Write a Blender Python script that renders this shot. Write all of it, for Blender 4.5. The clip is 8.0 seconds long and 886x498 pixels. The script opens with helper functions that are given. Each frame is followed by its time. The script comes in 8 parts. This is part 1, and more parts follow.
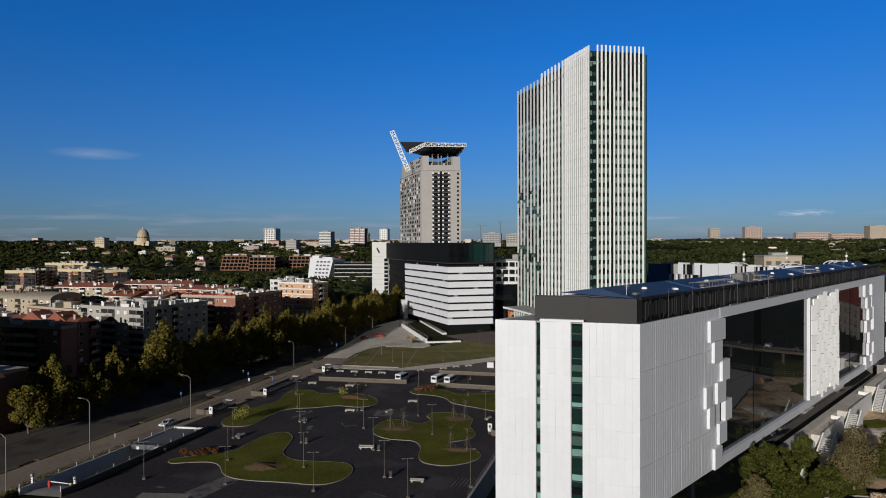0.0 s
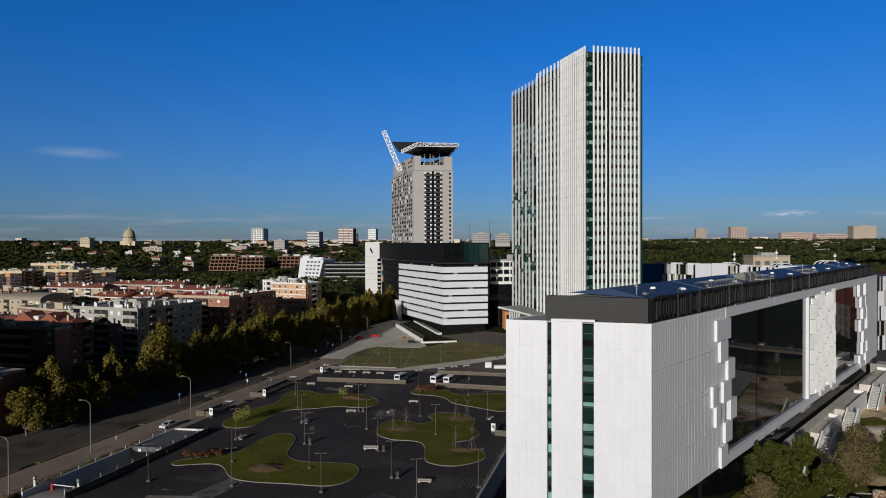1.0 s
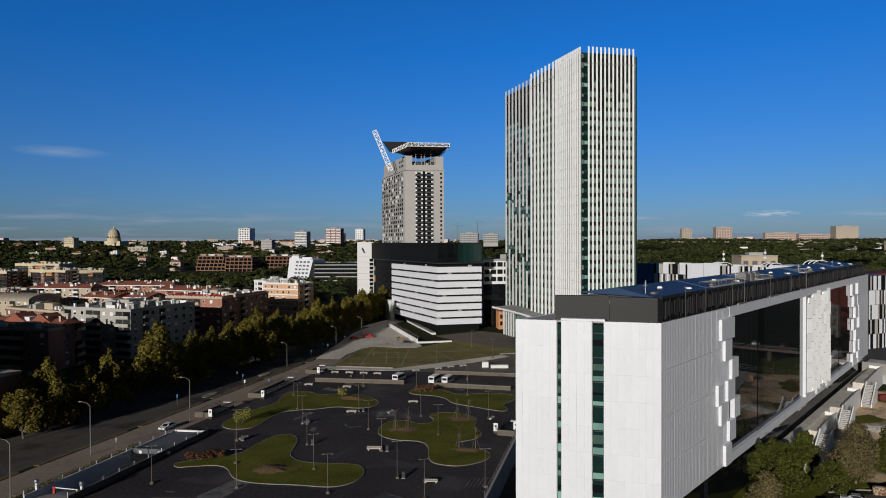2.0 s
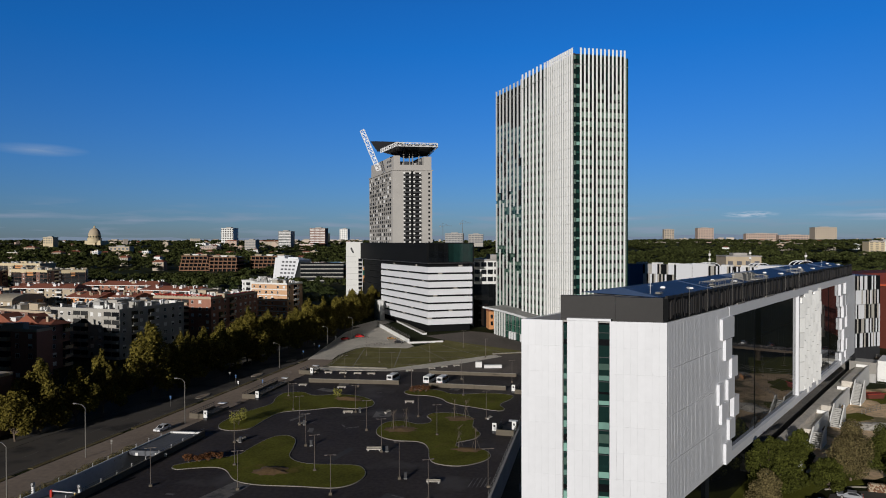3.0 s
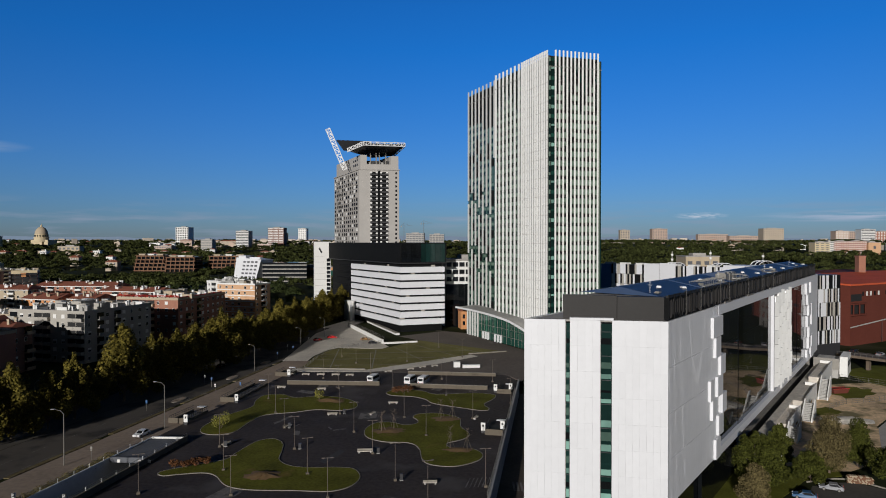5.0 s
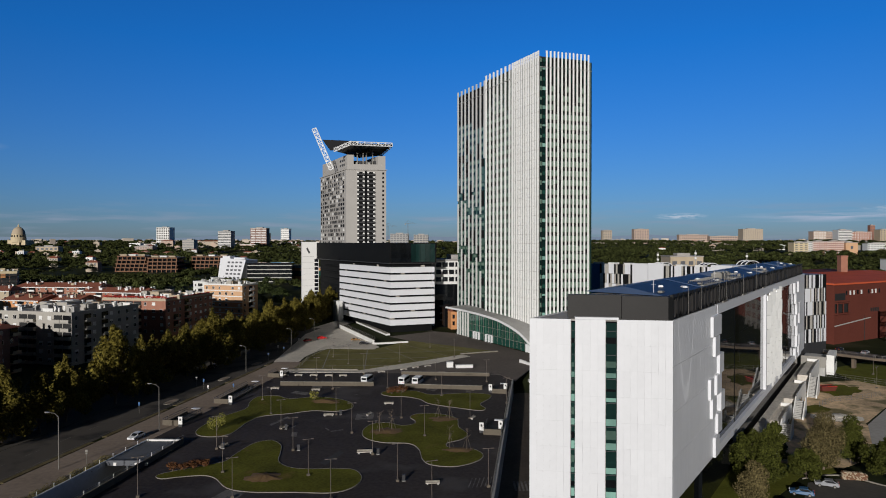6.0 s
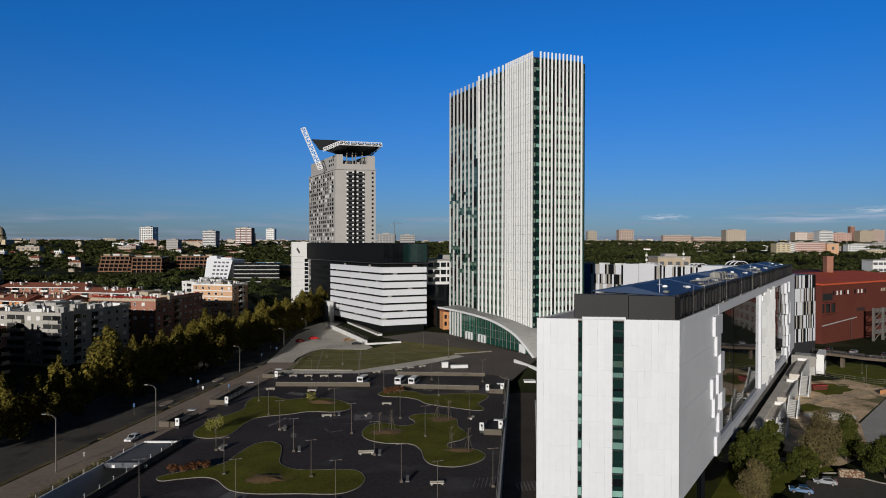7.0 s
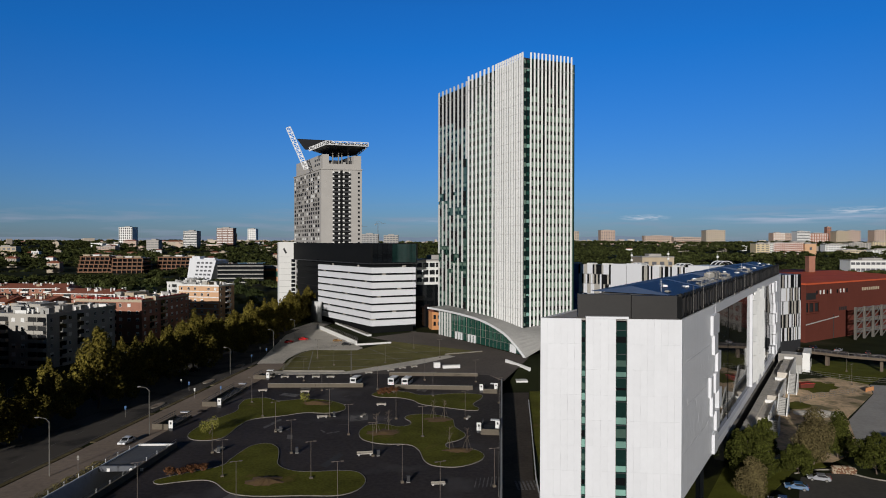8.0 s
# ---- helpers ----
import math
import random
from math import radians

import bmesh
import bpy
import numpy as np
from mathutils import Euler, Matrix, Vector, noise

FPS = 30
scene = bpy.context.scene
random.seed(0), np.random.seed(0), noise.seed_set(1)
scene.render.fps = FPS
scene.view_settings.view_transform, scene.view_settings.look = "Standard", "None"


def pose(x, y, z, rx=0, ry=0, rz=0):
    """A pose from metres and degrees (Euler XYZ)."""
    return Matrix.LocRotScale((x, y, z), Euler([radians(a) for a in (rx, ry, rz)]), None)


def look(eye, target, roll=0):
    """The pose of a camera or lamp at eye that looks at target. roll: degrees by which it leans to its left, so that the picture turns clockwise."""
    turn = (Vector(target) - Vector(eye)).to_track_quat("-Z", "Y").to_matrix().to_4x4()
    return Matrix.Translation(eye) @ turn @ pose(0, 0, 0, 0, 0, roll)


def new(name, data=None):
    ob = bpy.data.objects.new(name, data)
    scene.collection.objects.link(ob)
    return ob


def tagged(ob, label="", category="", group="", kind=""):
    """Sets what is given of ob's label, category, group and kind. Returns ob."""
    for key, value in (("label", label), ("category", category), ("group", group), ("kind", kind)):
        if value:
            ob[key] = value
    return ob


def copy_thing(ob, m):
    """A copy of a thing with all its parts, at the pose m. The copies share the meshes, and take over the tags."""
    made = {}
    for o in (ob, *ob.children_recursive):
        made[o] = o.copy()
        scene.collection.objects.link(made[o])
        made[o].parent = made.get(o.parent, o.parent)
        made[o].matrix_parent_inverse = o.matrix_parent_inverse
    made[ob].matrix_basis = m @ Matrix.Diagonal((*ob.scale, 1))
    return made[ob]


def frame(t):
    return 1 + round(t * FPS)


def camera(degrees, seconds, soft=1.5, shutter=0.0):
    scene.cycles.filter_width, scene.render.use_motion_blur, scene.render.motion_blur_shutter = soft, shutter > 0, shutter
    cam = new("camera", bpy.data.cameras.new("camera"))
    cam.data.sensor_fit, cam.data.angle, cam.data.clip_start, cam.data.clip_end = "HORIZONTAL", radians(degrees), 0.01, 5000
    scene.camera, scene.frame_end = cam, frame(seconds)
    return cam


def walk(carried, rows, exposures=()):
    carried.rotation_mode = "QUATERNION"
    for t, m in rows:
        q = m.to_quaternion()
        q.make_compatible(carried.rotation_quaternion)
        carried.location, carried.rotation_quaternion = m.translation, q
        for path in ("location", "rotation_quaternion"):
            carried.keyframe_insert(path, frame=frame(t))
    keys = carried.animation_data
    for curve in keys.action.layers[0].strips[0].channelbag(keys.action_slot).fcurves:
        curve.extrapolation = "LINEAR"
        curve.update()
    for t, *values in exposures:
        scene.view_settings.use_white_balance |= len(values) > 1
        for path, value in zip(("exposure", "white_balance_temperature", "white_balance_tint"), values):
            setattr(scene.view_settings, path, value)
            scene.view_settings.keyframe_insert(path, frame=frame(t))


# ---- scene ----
from mathutils import geometry

cam = camera(68.5, 8.0, soft=1.0)
PATH = [
    (0, (0.856, 0.831, 43.995), (0.515, 2.801, 43.972), -0.2),
    (0.5, (-1.002, 0.617, 43.996), (-1.326, 2.59, 43.973), -0.2),
    (1, (-2.766, 0.388, 44.003), (-3.069, 2.364, 43.98), -0.2),
    (1.5, (-4.565, 0.147, 44.007), (-4.847, 2.127, 43.984), -0.2),
    (3, (-9.868, -0.311, 43.963), (-10.08, 1.677, 43.94), -0.1),
    (3.5, (-11.636, -0.356, 43.977), (-11.812, 1.636, 43.955), -0.0),
    (4, (-13.433, -0.368, 43.974), (-13.575, 1.626, 43.952), -0.0),
    (4.5, (-15.206, -0.362, 43.952), (-15.319, 1.634, 43.929), -0.0),
    (6, (-20.582, -0.297, 43.843), (-20.612, 1.703, 43.821), 0.0),
    (6.5, (-22.362, -0.228, 43.807), (-22.372, 1.771, 43.785), 0.0),
    (7, (-24.12, -0.093, 43.749), (-24.104, 1.907, 43.728), 0.1),
    (7.5, (-25.828, 0.047, 43.731), (-25.783, 2.046, 43.71), 0.1),
    (8, (-27.559, 0.144, 43.694), (-27.488, 2.143, 43.674), 0.1),
]
walk(cam, [(t, look(e, g, r)) for t, e, g, r in PATH])

# ---- world, sun, exposure ----
SUN_AZ, SUN_EL = 73.0, 12.5
world = bpy.data.worlds.new("sky_world")
scene.world = world
world.use_nodes = True
wn, wl = world.node_tree.nodes, world.node_tree.links
wn.clear()
w_out = wn.new("ShaderNodeOutputWorld")
w_bg = wn.new("ShaderNodeBackground")
w_sky = wn.new("ShaderNodeTexSky")
w_sky.sky_type = "NISHITA"
w_sky.sun_disc = False
w_sky.sun_elevation = radians(SUN_EL)
w_sky.sun_rotation = radians(270 - SUN_AZ)
w_sky.altitude = 100
w_sky.air_density, w_sky.dust_density, w_sky.ozone_density = 1.0, 0.3, 3.0
w_bg.inputs["Strength"].default_value = 0.034
w_coord, w_sep = wn.new("ShaderNodeTexCoord"), wn.new("ShaderNodeSeparateXYZ")
wl.new(w_coord.outputs["Generated"], w_sep.inputs[0])
# away from the sun the sky is a deep clear blue, paler and greyer just over the horizon
w_high = wn.new("ShaderNodeMapRange")
w_high.inputs["From Min"].default_value, w_high.inputs["From Max"].default_value = 0.0, 0.28
wl.new(w_sep.outputs["Z"], w_high.inputs["Value"])
w_shade = wn.new("ShaderNodeMix")
w_shade.data_type = "RGBA"
wl.new(w_high.outputs[0], w_shade.inputs["Factor"])
w_shade.inputs[6].default_value = (0.9, 1.3, 2.42, 1)
w_shade.inputs[7].default_value = (0.22, 1.56, 3.34, 1)
# the zenith, far above the view, is darker
w_zen, w_top = wn.new("ShaderNodeMapRange"), wn.new("ShaderNodeMix")
w_zen.inputs["From Min"].default_value, w_zen.inputs["From Max"].default_value = 0.34, 0.56
wl.new(w_sep.outputs["Z"], w_zen.inputs["Value"])
w_top.data_type = "RGBA"
wl.new(w_zen.outputs[0], w_top.inputs["Factor"])
wl.new(w_shade.outputs[2], w_top.inputs[6])
w_top.inputs[7].default_value = (0.19, 0.25, 0.32, 1)
w_away = wn.new("ShaderNodeMapRange")
w_away.inputs["From Min"].default_value, w_away.inputs["From Max"].default_value = -0.1, 0.4
wl.new(w_sep.outputs["Y"], w_away.inputs["Value"])
w_mult = wn.new("ShaderNodeMix")
w_mult.data_type = "RGBA"
wl.new(w_away.outputs[0], w_mult.inputs["Factor"])
w_mult.inputs[6].default_value = (0.24, 0.24, 0.24, 1)
wl.new(w_top.outputs[2], w_mult.inputs[7])
w_tint = wn.new("ShaderNodeVectorMath")
w_tint.operation = "MULTIPLY"
wl.new(w_sky.outputs[0], w_tint.inputs[0])
wl.new(w_mult.outputs[2], w_tint.inputs[1])
# thin cloud banks low over the horizon
w_map, w_noise, w_fac = wn.new("ShaderNodeMapping"), wn.new("ShaderNodeTexNoise"), wn.new("ShaderNodeMapRange")
w_map.inputs["Scale"].default_value = (3.6, 3.6, 34.0)
wl.new(w_coord.outputs["Generated"], w_map.inputs["Vector"])
wl.new(w_map.outputs[0], w_noise.inputs["Vector"])
w_noise.inputs["Scale"].default_value, w_noise.inputs["Detail"].default_value = 2.2, 7
w_fac.inputs["From Min"].default_value, w_fac.inputs["From Max"].default_value = 0.52, 0.8
wl.new(w_noise.outputs[0], w_fac.inputs["Value"])
w_low = wn.new("ShaderNodeMapRange")
w_low.inputs["From Min"].default_value, w_low.inputs["From Max"].default_value = 0.062, 0.03
wl.new(w_sep.outputs["Z"], w_low.inputs["Value"])
w_mul = wn.new("ShaderNodeMath")
w_mul.operation = "MULTIPLY"
wl.new(w_fac.outputs[0], w_mul.inputs[0])
wl.new(w_low.outputs[0], w_mul.inputs[1])
w_cloud = wn.new("ShaderNodeMix")
w_cloud.data_type = "RGBA"
wl.new(w_mul.outputs[0], w_cloud.inputs["Factor"])
wl.new(w_tint.outputs[0], w_cloud.inputs[6])
w_cloud.inputs[7].default_value = (7.4, 9.0, 12.2, 1)
# a thin drifting cloud higher up and small banks over the horizon
w_result = w_cloud.outputs[2]
for spot, size, tone, grain in (((-0.609, 0.784, 0.12), (0.06, 0.06, 0.009), (7.0, 10.0, 15.0, 1), 1.6), ((0.329, 0.944, 0.037), (0.04, 0.04, 0.0055), (14.5, 16.5, 19.5, 1), 3.4),
                                ((0.083, 0.996, 0.033), (0.12, 0.12, 0.006), (11.0, 13.0, 17.0, 1), 2.4), ((0.52, 0.854, 0.034), (0.16, 0.16, 0.009), (11.0, 13.0, 17.0, 1), 2.4), ((0.567, 0.823, 0.043), (0.05, 0.05, 0.006), (14.5, 16.5, 19.5, 1), 3.4)):
    w_at, w_len, w_near, w_wisp, w_part, w_gain = wn.new("ShaderNodeMapping"), wn.new("ShaderNodeVectorMath"), wn.new("ShaderNodeMapRange"), wn.new("ShaderNodeTexNoise"), wn.new("ShaderNodeMath"), wn.new("ShaderNodeMapRange")
    w_at.vector_type = "TEXTURE"
    w_at.inputs["Location"].default_value, w_at.inputs["Scale"].default_value = spot, size
    wl.new(w_coord.outputs["Generated"], w_at.inputs["Vector"])
    w_len.operation = "LENGTH"
    wl.new(w_at.outputs[0], w_len.inputs[0])
    w_near.inputs["From Min"].default_value, w_near.inputs["From Max"].default_value = 1.0, 0.1
    wl.new(w_len.outputs["Value"], w_near.inputs["Value"])
    w_wisp.inputs["Scale"].default_value, w_wisp.inputs["Detail"].default_value = grain, 6
    wl.new(w_at.outputs[0], w_wisp.inputs["Vector"])
    w_gain.inputs["From Min"].default_value, w_gain.inputs["From Max"].default_value = (0.0, 1.0) if grain < 2 else (0.4, 0.66)
    wl.new(w_wisp.outputs[0], w_gain.inputs["Value"])
    w_part.operation = "MULTIPLY"
    wl.new(w_near.outputs[0], w_part.inputs[0])
    wl.new(w_gain.outputs[0], w_part.inputs[1])
    w_both = wn.new("ShaderNodeMix")
    w_both.data_type = "RGBA"
    wl.new(w_part.outputs[0], w_both.inputs["Factor"])
    wl.new(w_result, w_both.inputs[6])
    w_both.inputs[7].default_value = tone
    w_result = w_both.outputs[2]
wl.new(w_result, w_bg.inputs[0])
wl.new(w_bg.outputs[0], w_out.inputs[0])
sun_data = bpy.data.lights.new("sun", "SUN")
sun_data.energy, sun_data.angle, sun_data.color = 3.7, radians(0.5), (1.0, 0.97, 0.935)
sun_ob = new("sun", sun_data)
to_sun = Vector((-math.cos(radians(SUN_AZ)) * math.cos(radians(SUN_EL)), -math.sin(radians(SUN_AZ)) * math.cos(radians(SUN_EL)), math.sin(radians(SUN_EL))))
sun_ob.matrix_world = look(to_sun * 400, (0, 0, 0))
scene.view_settings.exposure = 0.0


# ---- materials ----
def mat(name, colour, rough=0.8, var=0.15, big=0.25, fine=3.0, bump=0.15, metal=0.0, rand=0.0, spec=0.5, stain=None, island=0.0):
    """A painted, mineral or leafy surface: coarse and fine colour variation, grain relief, optional stain colour."""
    m = bpy.data.materials.new(name)
    m.use_nodes = True
    n, l = m.node_tree.nodes, m.node_tree.links
    b = n["Principled BSDF"]
    b.inputs["Roughness"].default_value, b.inputs["Metallic"].default_value = rough, metal
    b.inputs["Specular IOR Level"].default_value = spec
    geo = n.new("ShaderNodeNewGeometry")
    n1, n2 = n.new("ShaderNodeTexNoise"), n.new("ShaderNodeTexNoise")
    n1.inputs["Scale"].default_value, n1.inputs["Detail"].default_value = big, 4
    n2.inputs["Scale"].default_value, n2.inputs["Detail"].default_value = fine, 5
    for q in (n1, n2):
        l.new(geo.outputs["Position"], q.inputs["Vector"])
    add = n.new("ShaderNodeMath")
    add.operation = "ADD"
    l.new(n1.outputs[0], add.inputs[0])
    l.new(n2.outputs[0], add.inputs[1])
    rng = n.new("ShaderNodeMapRange")
    rng.inputs["From Min"].default_value, rng.inputs["From Max"].default_value = 0.6, 1.4
    rng.inputs["To Min"].default_value, rng.inputs["To Max"].default_value = 1 - var, 1 + var
    l.new(add.outputs[0], rng.inputs["Value"])
    value = rng.outputs[0]
    if rand or island:
        src = n.new("ShaderNodeObjectInfo").outputs["Random"] if rand else geo.outputs["Random Per Island"]
        amount = rand or island
        r2 = n.new("ShaderNodeMapRange")
        r2.inputs["To Min"].default_value, r2.inputs["To Max"].default_value = 1 - amount, 1 + amount
        l.new(src, r2.inputs["Value"])
        mul = n.new("ShaderNodeMath")
        mul.operation = "MULTIPLY"
        l.new(value, mul.inputs[0])
        l.new(r2.outputs[0], mul.inputs[1])
        value = mul.outputs[0]
    mix = n.new("ShaderNodeVectorMath")
    mix.operation = "SCALE"
    mix.inputs[0].default_value = colour[:3]
    l.new(value, mix.inputs["Scale"])
    result = mix.outputs[0]
    if stain:
        n3 = n.new("ShaderNodeTexNoise")
        n3.inputs["Scale"].default_value, n3.inputs["Detail"].default_value = stain[1], 6
        l.new(geo.outputs["Position"], n3.inputs["Vector"])
        s = n.new("ShaderNodeMapRange")
        s.inputs["From Min"].default_value, s.inputs["From Max"].default_value = stain[2], stain[2] + 0.12
        l.new(n3.outputs[0], s.inputs["Value"])
        mx = n.new("ShaderNodeMix")
        mx.data_type = "RGBA"
        l.new(s.outputs[0], mx.inputs["Factor"])
        l.new(result, mx.inputs[6])
        mx.inputs[7].default_value = (*stain[0], 1)
        result = mx.outputs[2]
    l.new(result, b.inputs["Base Color"])
    if bump:
        bp = n.new("ShaderNodeBump")
        bp.inputs["Strength"].default_value, bp.inputs["Distance"].default_value = bump, 0.05
        l.new(n2.outputs[0], bp.inputs["Height"])
        l.new(bp.outputs[0], b.inputs["Normal"])
    return m


def glass_mat(name, colour, rough=0.04, ior=1.6, rand=0.0, wave=0.0):
    """Coated facade glass: dark body, mirror-like skin."""
    m = mat(name, colour, rough, 0.2, 0.08, 0.6, 0.0, 0.0, rand)
    b = m.node_tree.nodes["Principled BSDF"]
    b.inputs["IOR"].default_value = ior
    if wave:
        n, l = m.node_tree.nodes, m.node_tree.links
        geo, q, bp = n.new("ShaderNodeNewGeometry"), n.new("ShaderNodeTexNoise"), n.new("ShaderNodeBump")
        q.inputs["Scale"].default_value = 0.35
        l.new(geo.outputs["Position"], q.inputs["Vector"])
        bp.inputs["Strength"].default_value, bp.inputs["Distance"].default_value = wave, 0.1
        l.new(q.outputs[0], bp.inputs["Height"])
        l.new(bp.outputs[0], b.inputs["Normal"])
    return m


M = {}
M["asphalt"] = mat("asphalt", (0.045, 0.037, 0.0345), 0.8, 0.5, 0.05, 1.2, 0.3, spec=0.15, stain=((0.078, 0.07, 0.067), 0.07, 0.55))
# darker copy of the road asphalt, with the avenue's shade in its colour
M["avenue"] = mat("avenue_asphalt", (0.045, 0.041, 0.038), 0.85, 0.3, 0.06, 1.0, 0.3, spec=0.15, stain=((0.085, 0.075, 0.065), 0.12, 0.4))
M["road"] = mat("road_asphalt", (0.12, 0.1, 0.087), 0.85, 0.3, 0.06, 1.0, 0.3, spec=0.15)
M["beige"] = mat("worn_road", (0.27, 0.212, 0.166), 0.9, 0.25, 0.08, 1.0, 0.3, spec=0.15)
# soil colour kept dark to hold the shade under the trees
M["treepit"] = mat("dusty_soil", (0.055, 0.046, 0.034), 0.95, 0.3, 0.2, 1.5, 0.4)
M["patch"] = mat("asphalt_patch", (0.038, 0.036, 0.036), 0.9, 0.25, 0.3, 2.0, 0.2)
M["worn"] = mat("worn_asphalt", (0.13, 0.118, 0.108), 0.9, 0.3, 0.3, 1.2, 0.2, stain=((0.05, 0.047, 0.045), 0.5, 0.5))
M["lot_brown"] = mat("brown_lane_asphalt", (0.062, 0.05, 0.04), 0.88, 0.35, 0.1, 1.2, 0.3, spec=0.12)
M["plaza"] = mat("plaza_paving", (0.54, 0.49, 0.42), 0.85, 0.3, 0.1, 1.0, 0.2)
# pale paint with bluish sky light mixed into its colour
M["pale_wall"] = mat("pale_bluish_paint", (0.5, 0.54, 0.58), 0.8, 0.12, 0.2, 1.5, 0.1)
M["kerb"] = mat("kerb_stone", (0.22, 0.2, 0.165), 0.85, 0.35, 0.3, 2.0, 0.2)
M["grass"] = mat("grass", (0.1, 0.1, 0.014), 0.95, 0.5, 0.14, 2.0, 0.5, spec=0.08, stain=((0.17, 0.115, 0.035), 0.12, 0.62))
M["greengrass"] = mat("lush_grass", (0.1, 0.105, 0.016), 0.95, 0.35, 0.2, 2.0, 0.5, spec=0.08)
M["rubble"] = mat("rubble", (0.66, 0.6, 0.52), 0.95, 0.35, 0.5, 2.5, 0.5, stain=((0.25, 0.2, 0.13), 0.6, 0.55))
M["lot"] = mat("grey_yard_asphalt", (0.36, 0.34, 0.31), 0.9, 0.18, 0.1, 1.2, 0.2)
# concrete darkened and blued in its colour, as if lying in shade
M["slab"] = mat("stained_slab", (0.095, 0.1, 0.112), 0.85, 0.25, 0.3, 1.5, 0.2)
M["weed"] = mat("dry_weed_leaf", (0.13, 0.105, 0.035), 0.85, 0.3, 0.5, 2.0, 0.0, island=0.4)
M["redroof"] = mat("red_roof_sheet", (0.5, 0.095, 0.04), 0.8, 0.15, 0.1, 1.0, 0.05, spec=0.1)
M["grey_roof"] = mat("grey_barrel_roof", (0.3, 0.26, 0.2), 0.85, 0.2, 0.3, 1.5, 0.1)
M["drygrass"] = mat("dry_grass", (0.165, 0.148, 0.055), 0.95, 0.45, 0.1, 1.5, 0.5, spec=0.08, stain=((0.11, 0.105, 0.024), 0.08, 0.6))
M["verge"] = mat("weedy_kerb_strip", (0.13, 0.105, 0.055), 0.95, 0.5, 0.3, 2.0, 0.5, spec=0.08, stain=((0.2, 0.18, 0.15), 0.15, 0.55))
M["soil"] = mat("soil", (0.15, 0.088, 0.034), 0.95, 0.3, 0.3, 2.0, 0.5)
M["sand"] = mat("building_site_soil", (0.62, 0.44, 0.26), 0.95, 0.5, 0.12, 1.0, 0.6, stain=((0.16, 0.13, 0.05), 0.13, 0.5))
M["land"] = mat("far_land", (0.026, 0.03, 0.013), 0.95, 0.35, 0.01, 0.08, 0.3, spec=0.03, stain=((0.09, 0.075, 0.05), 0.01, 0.6))
M["white"] = mat("white_cladding", (0.66, 0.664, 0.684), 0.45, 0.035, 0.15, 1.0, 0.03, rand=0.02)
M["white2"] = mat("white_render", (0.7, 0.69, 0.66), 0.6, 0.06, 0.2, 2.0, 0.05)
M["fin"] = mat("fin_white", (0.88, 0.875, 0.845), 0.5, 0.06, 0.1, 1.5, 0.04, rand=0.03)
M["fin_grey"] = mat("fin_grey", (0.6, 0.6, 0.575), 0.5, 0.06, 0.1, 1.5, 0.04, rand=0.05)
M["groove"] = mat("grey_groove", (0.3, 0.3, 0.285), 0.6, 0.08, 0.1, 1.5, 0.04)
M["attic"] = mat("attic_zinc", (0.019, 0.0172, 0.016), 0.6, 0.15, 0.2, 2.0, 0.05, metal=0.3)
M["matt_black"] = mat("matt_black_panel", (0.009, 0.0095, 0.01), 0.6, 0.2, 0.2, 2.0, 0.02, spec=0.04)
M["dark"] = mat("dark_metal", (0.03, 0.03, 0.032), 0.5, 0.2, 0.3, 2.0, 0.05)
M["louvre"] = mat("louvre_metal", (0.024, 0.0215, 0.02), 0.6, 0.15, 0.2, 2.0, 0.02, spec=0.2, island=0.5)
M["solar"] = mat("blue_roof_panel", (0.016, 0.041, 0.102), 0.55, 0.15, 0.2, 1.5, 0.02)
M["glass"] = glass_mat("facade_glass", (0.012, 0.014, 0.016), 0.03, 1.75, wave=0.05)
M["glass_black"] = glass_mat("black_glass", (0.006, 0.007, 0.008), 0.05, 1.45, rand=0.2)
M["glass_green"] = glass_mat("green_glass", (0.05, 0.13, 0.09), 0.08, 1.6, rand=0.5)
M["glass_teal"] = glass_mat("teal_glass", (0.014, 0.06, 0.045), 0.08, 1.5, rand=0.3)
M["glass_spandrel"] = glass_mat("pale_green_spandrel_glass", (0.16, 0.29, 0.245), 0.1, 1.5, rand=0.4)
M["glass_dim"] = glass_mat("dim_teal_glass", (0.008, 0.025, 0.022), 0.06, 1.45, rand=0.3)
M["glass_skin"] = glass_mat("grey_green_glass", (0.06, 0.105, 0.085), 0.12, 1.5)
M["glass_pale"] = glass_mat("pale_green_panel_glass", (0.13, 0.19, 0.15), 0.15, 1.5)
M["window"] = glass_mat("window_glass", (0.012, 0.013, 0.015), 0.08, 1.5, rand=0.5)
M["spandrel"] = mat("green_spandrel", (0.125, 0.17, 0.13), 0.35, 0.15, 0.1, 1.0, 0.02, rand=0.25)
M["concrete"] = mat("concrete", (0.34, 0.33, 0.31), 0.85, 0.15, 0.2, 1.5, 0.2)
M["greystone"] = mat("grey_stone_cladding", (0.38, 0.36, 0.335), 0.8, 0.08, 0.15, 1.5, 0.1)
M["steel"] = mat("galvanised_steel", (0.24, 0.225, 0.2), 0.45, 0.1, 0.4, 3.0, 0.03, metal=0.5)
M["whitesteel"] = mat("white_steel", (0.72, 0.72, 0.72), 0.5, 0.05, 0.4, 3.0, 0.02)
M["bark"] = mat("bark", (0.12, 0.09, 0.065), 0.95, 0.3, 0.6, 6.0, 0.6)
M["leaf"] = mat("plane_leaf", (0.12, 0.097, 0.018), 0.85, 0.45, 0.15, 1.5, 0.0, spec=0.1, island=0.45)
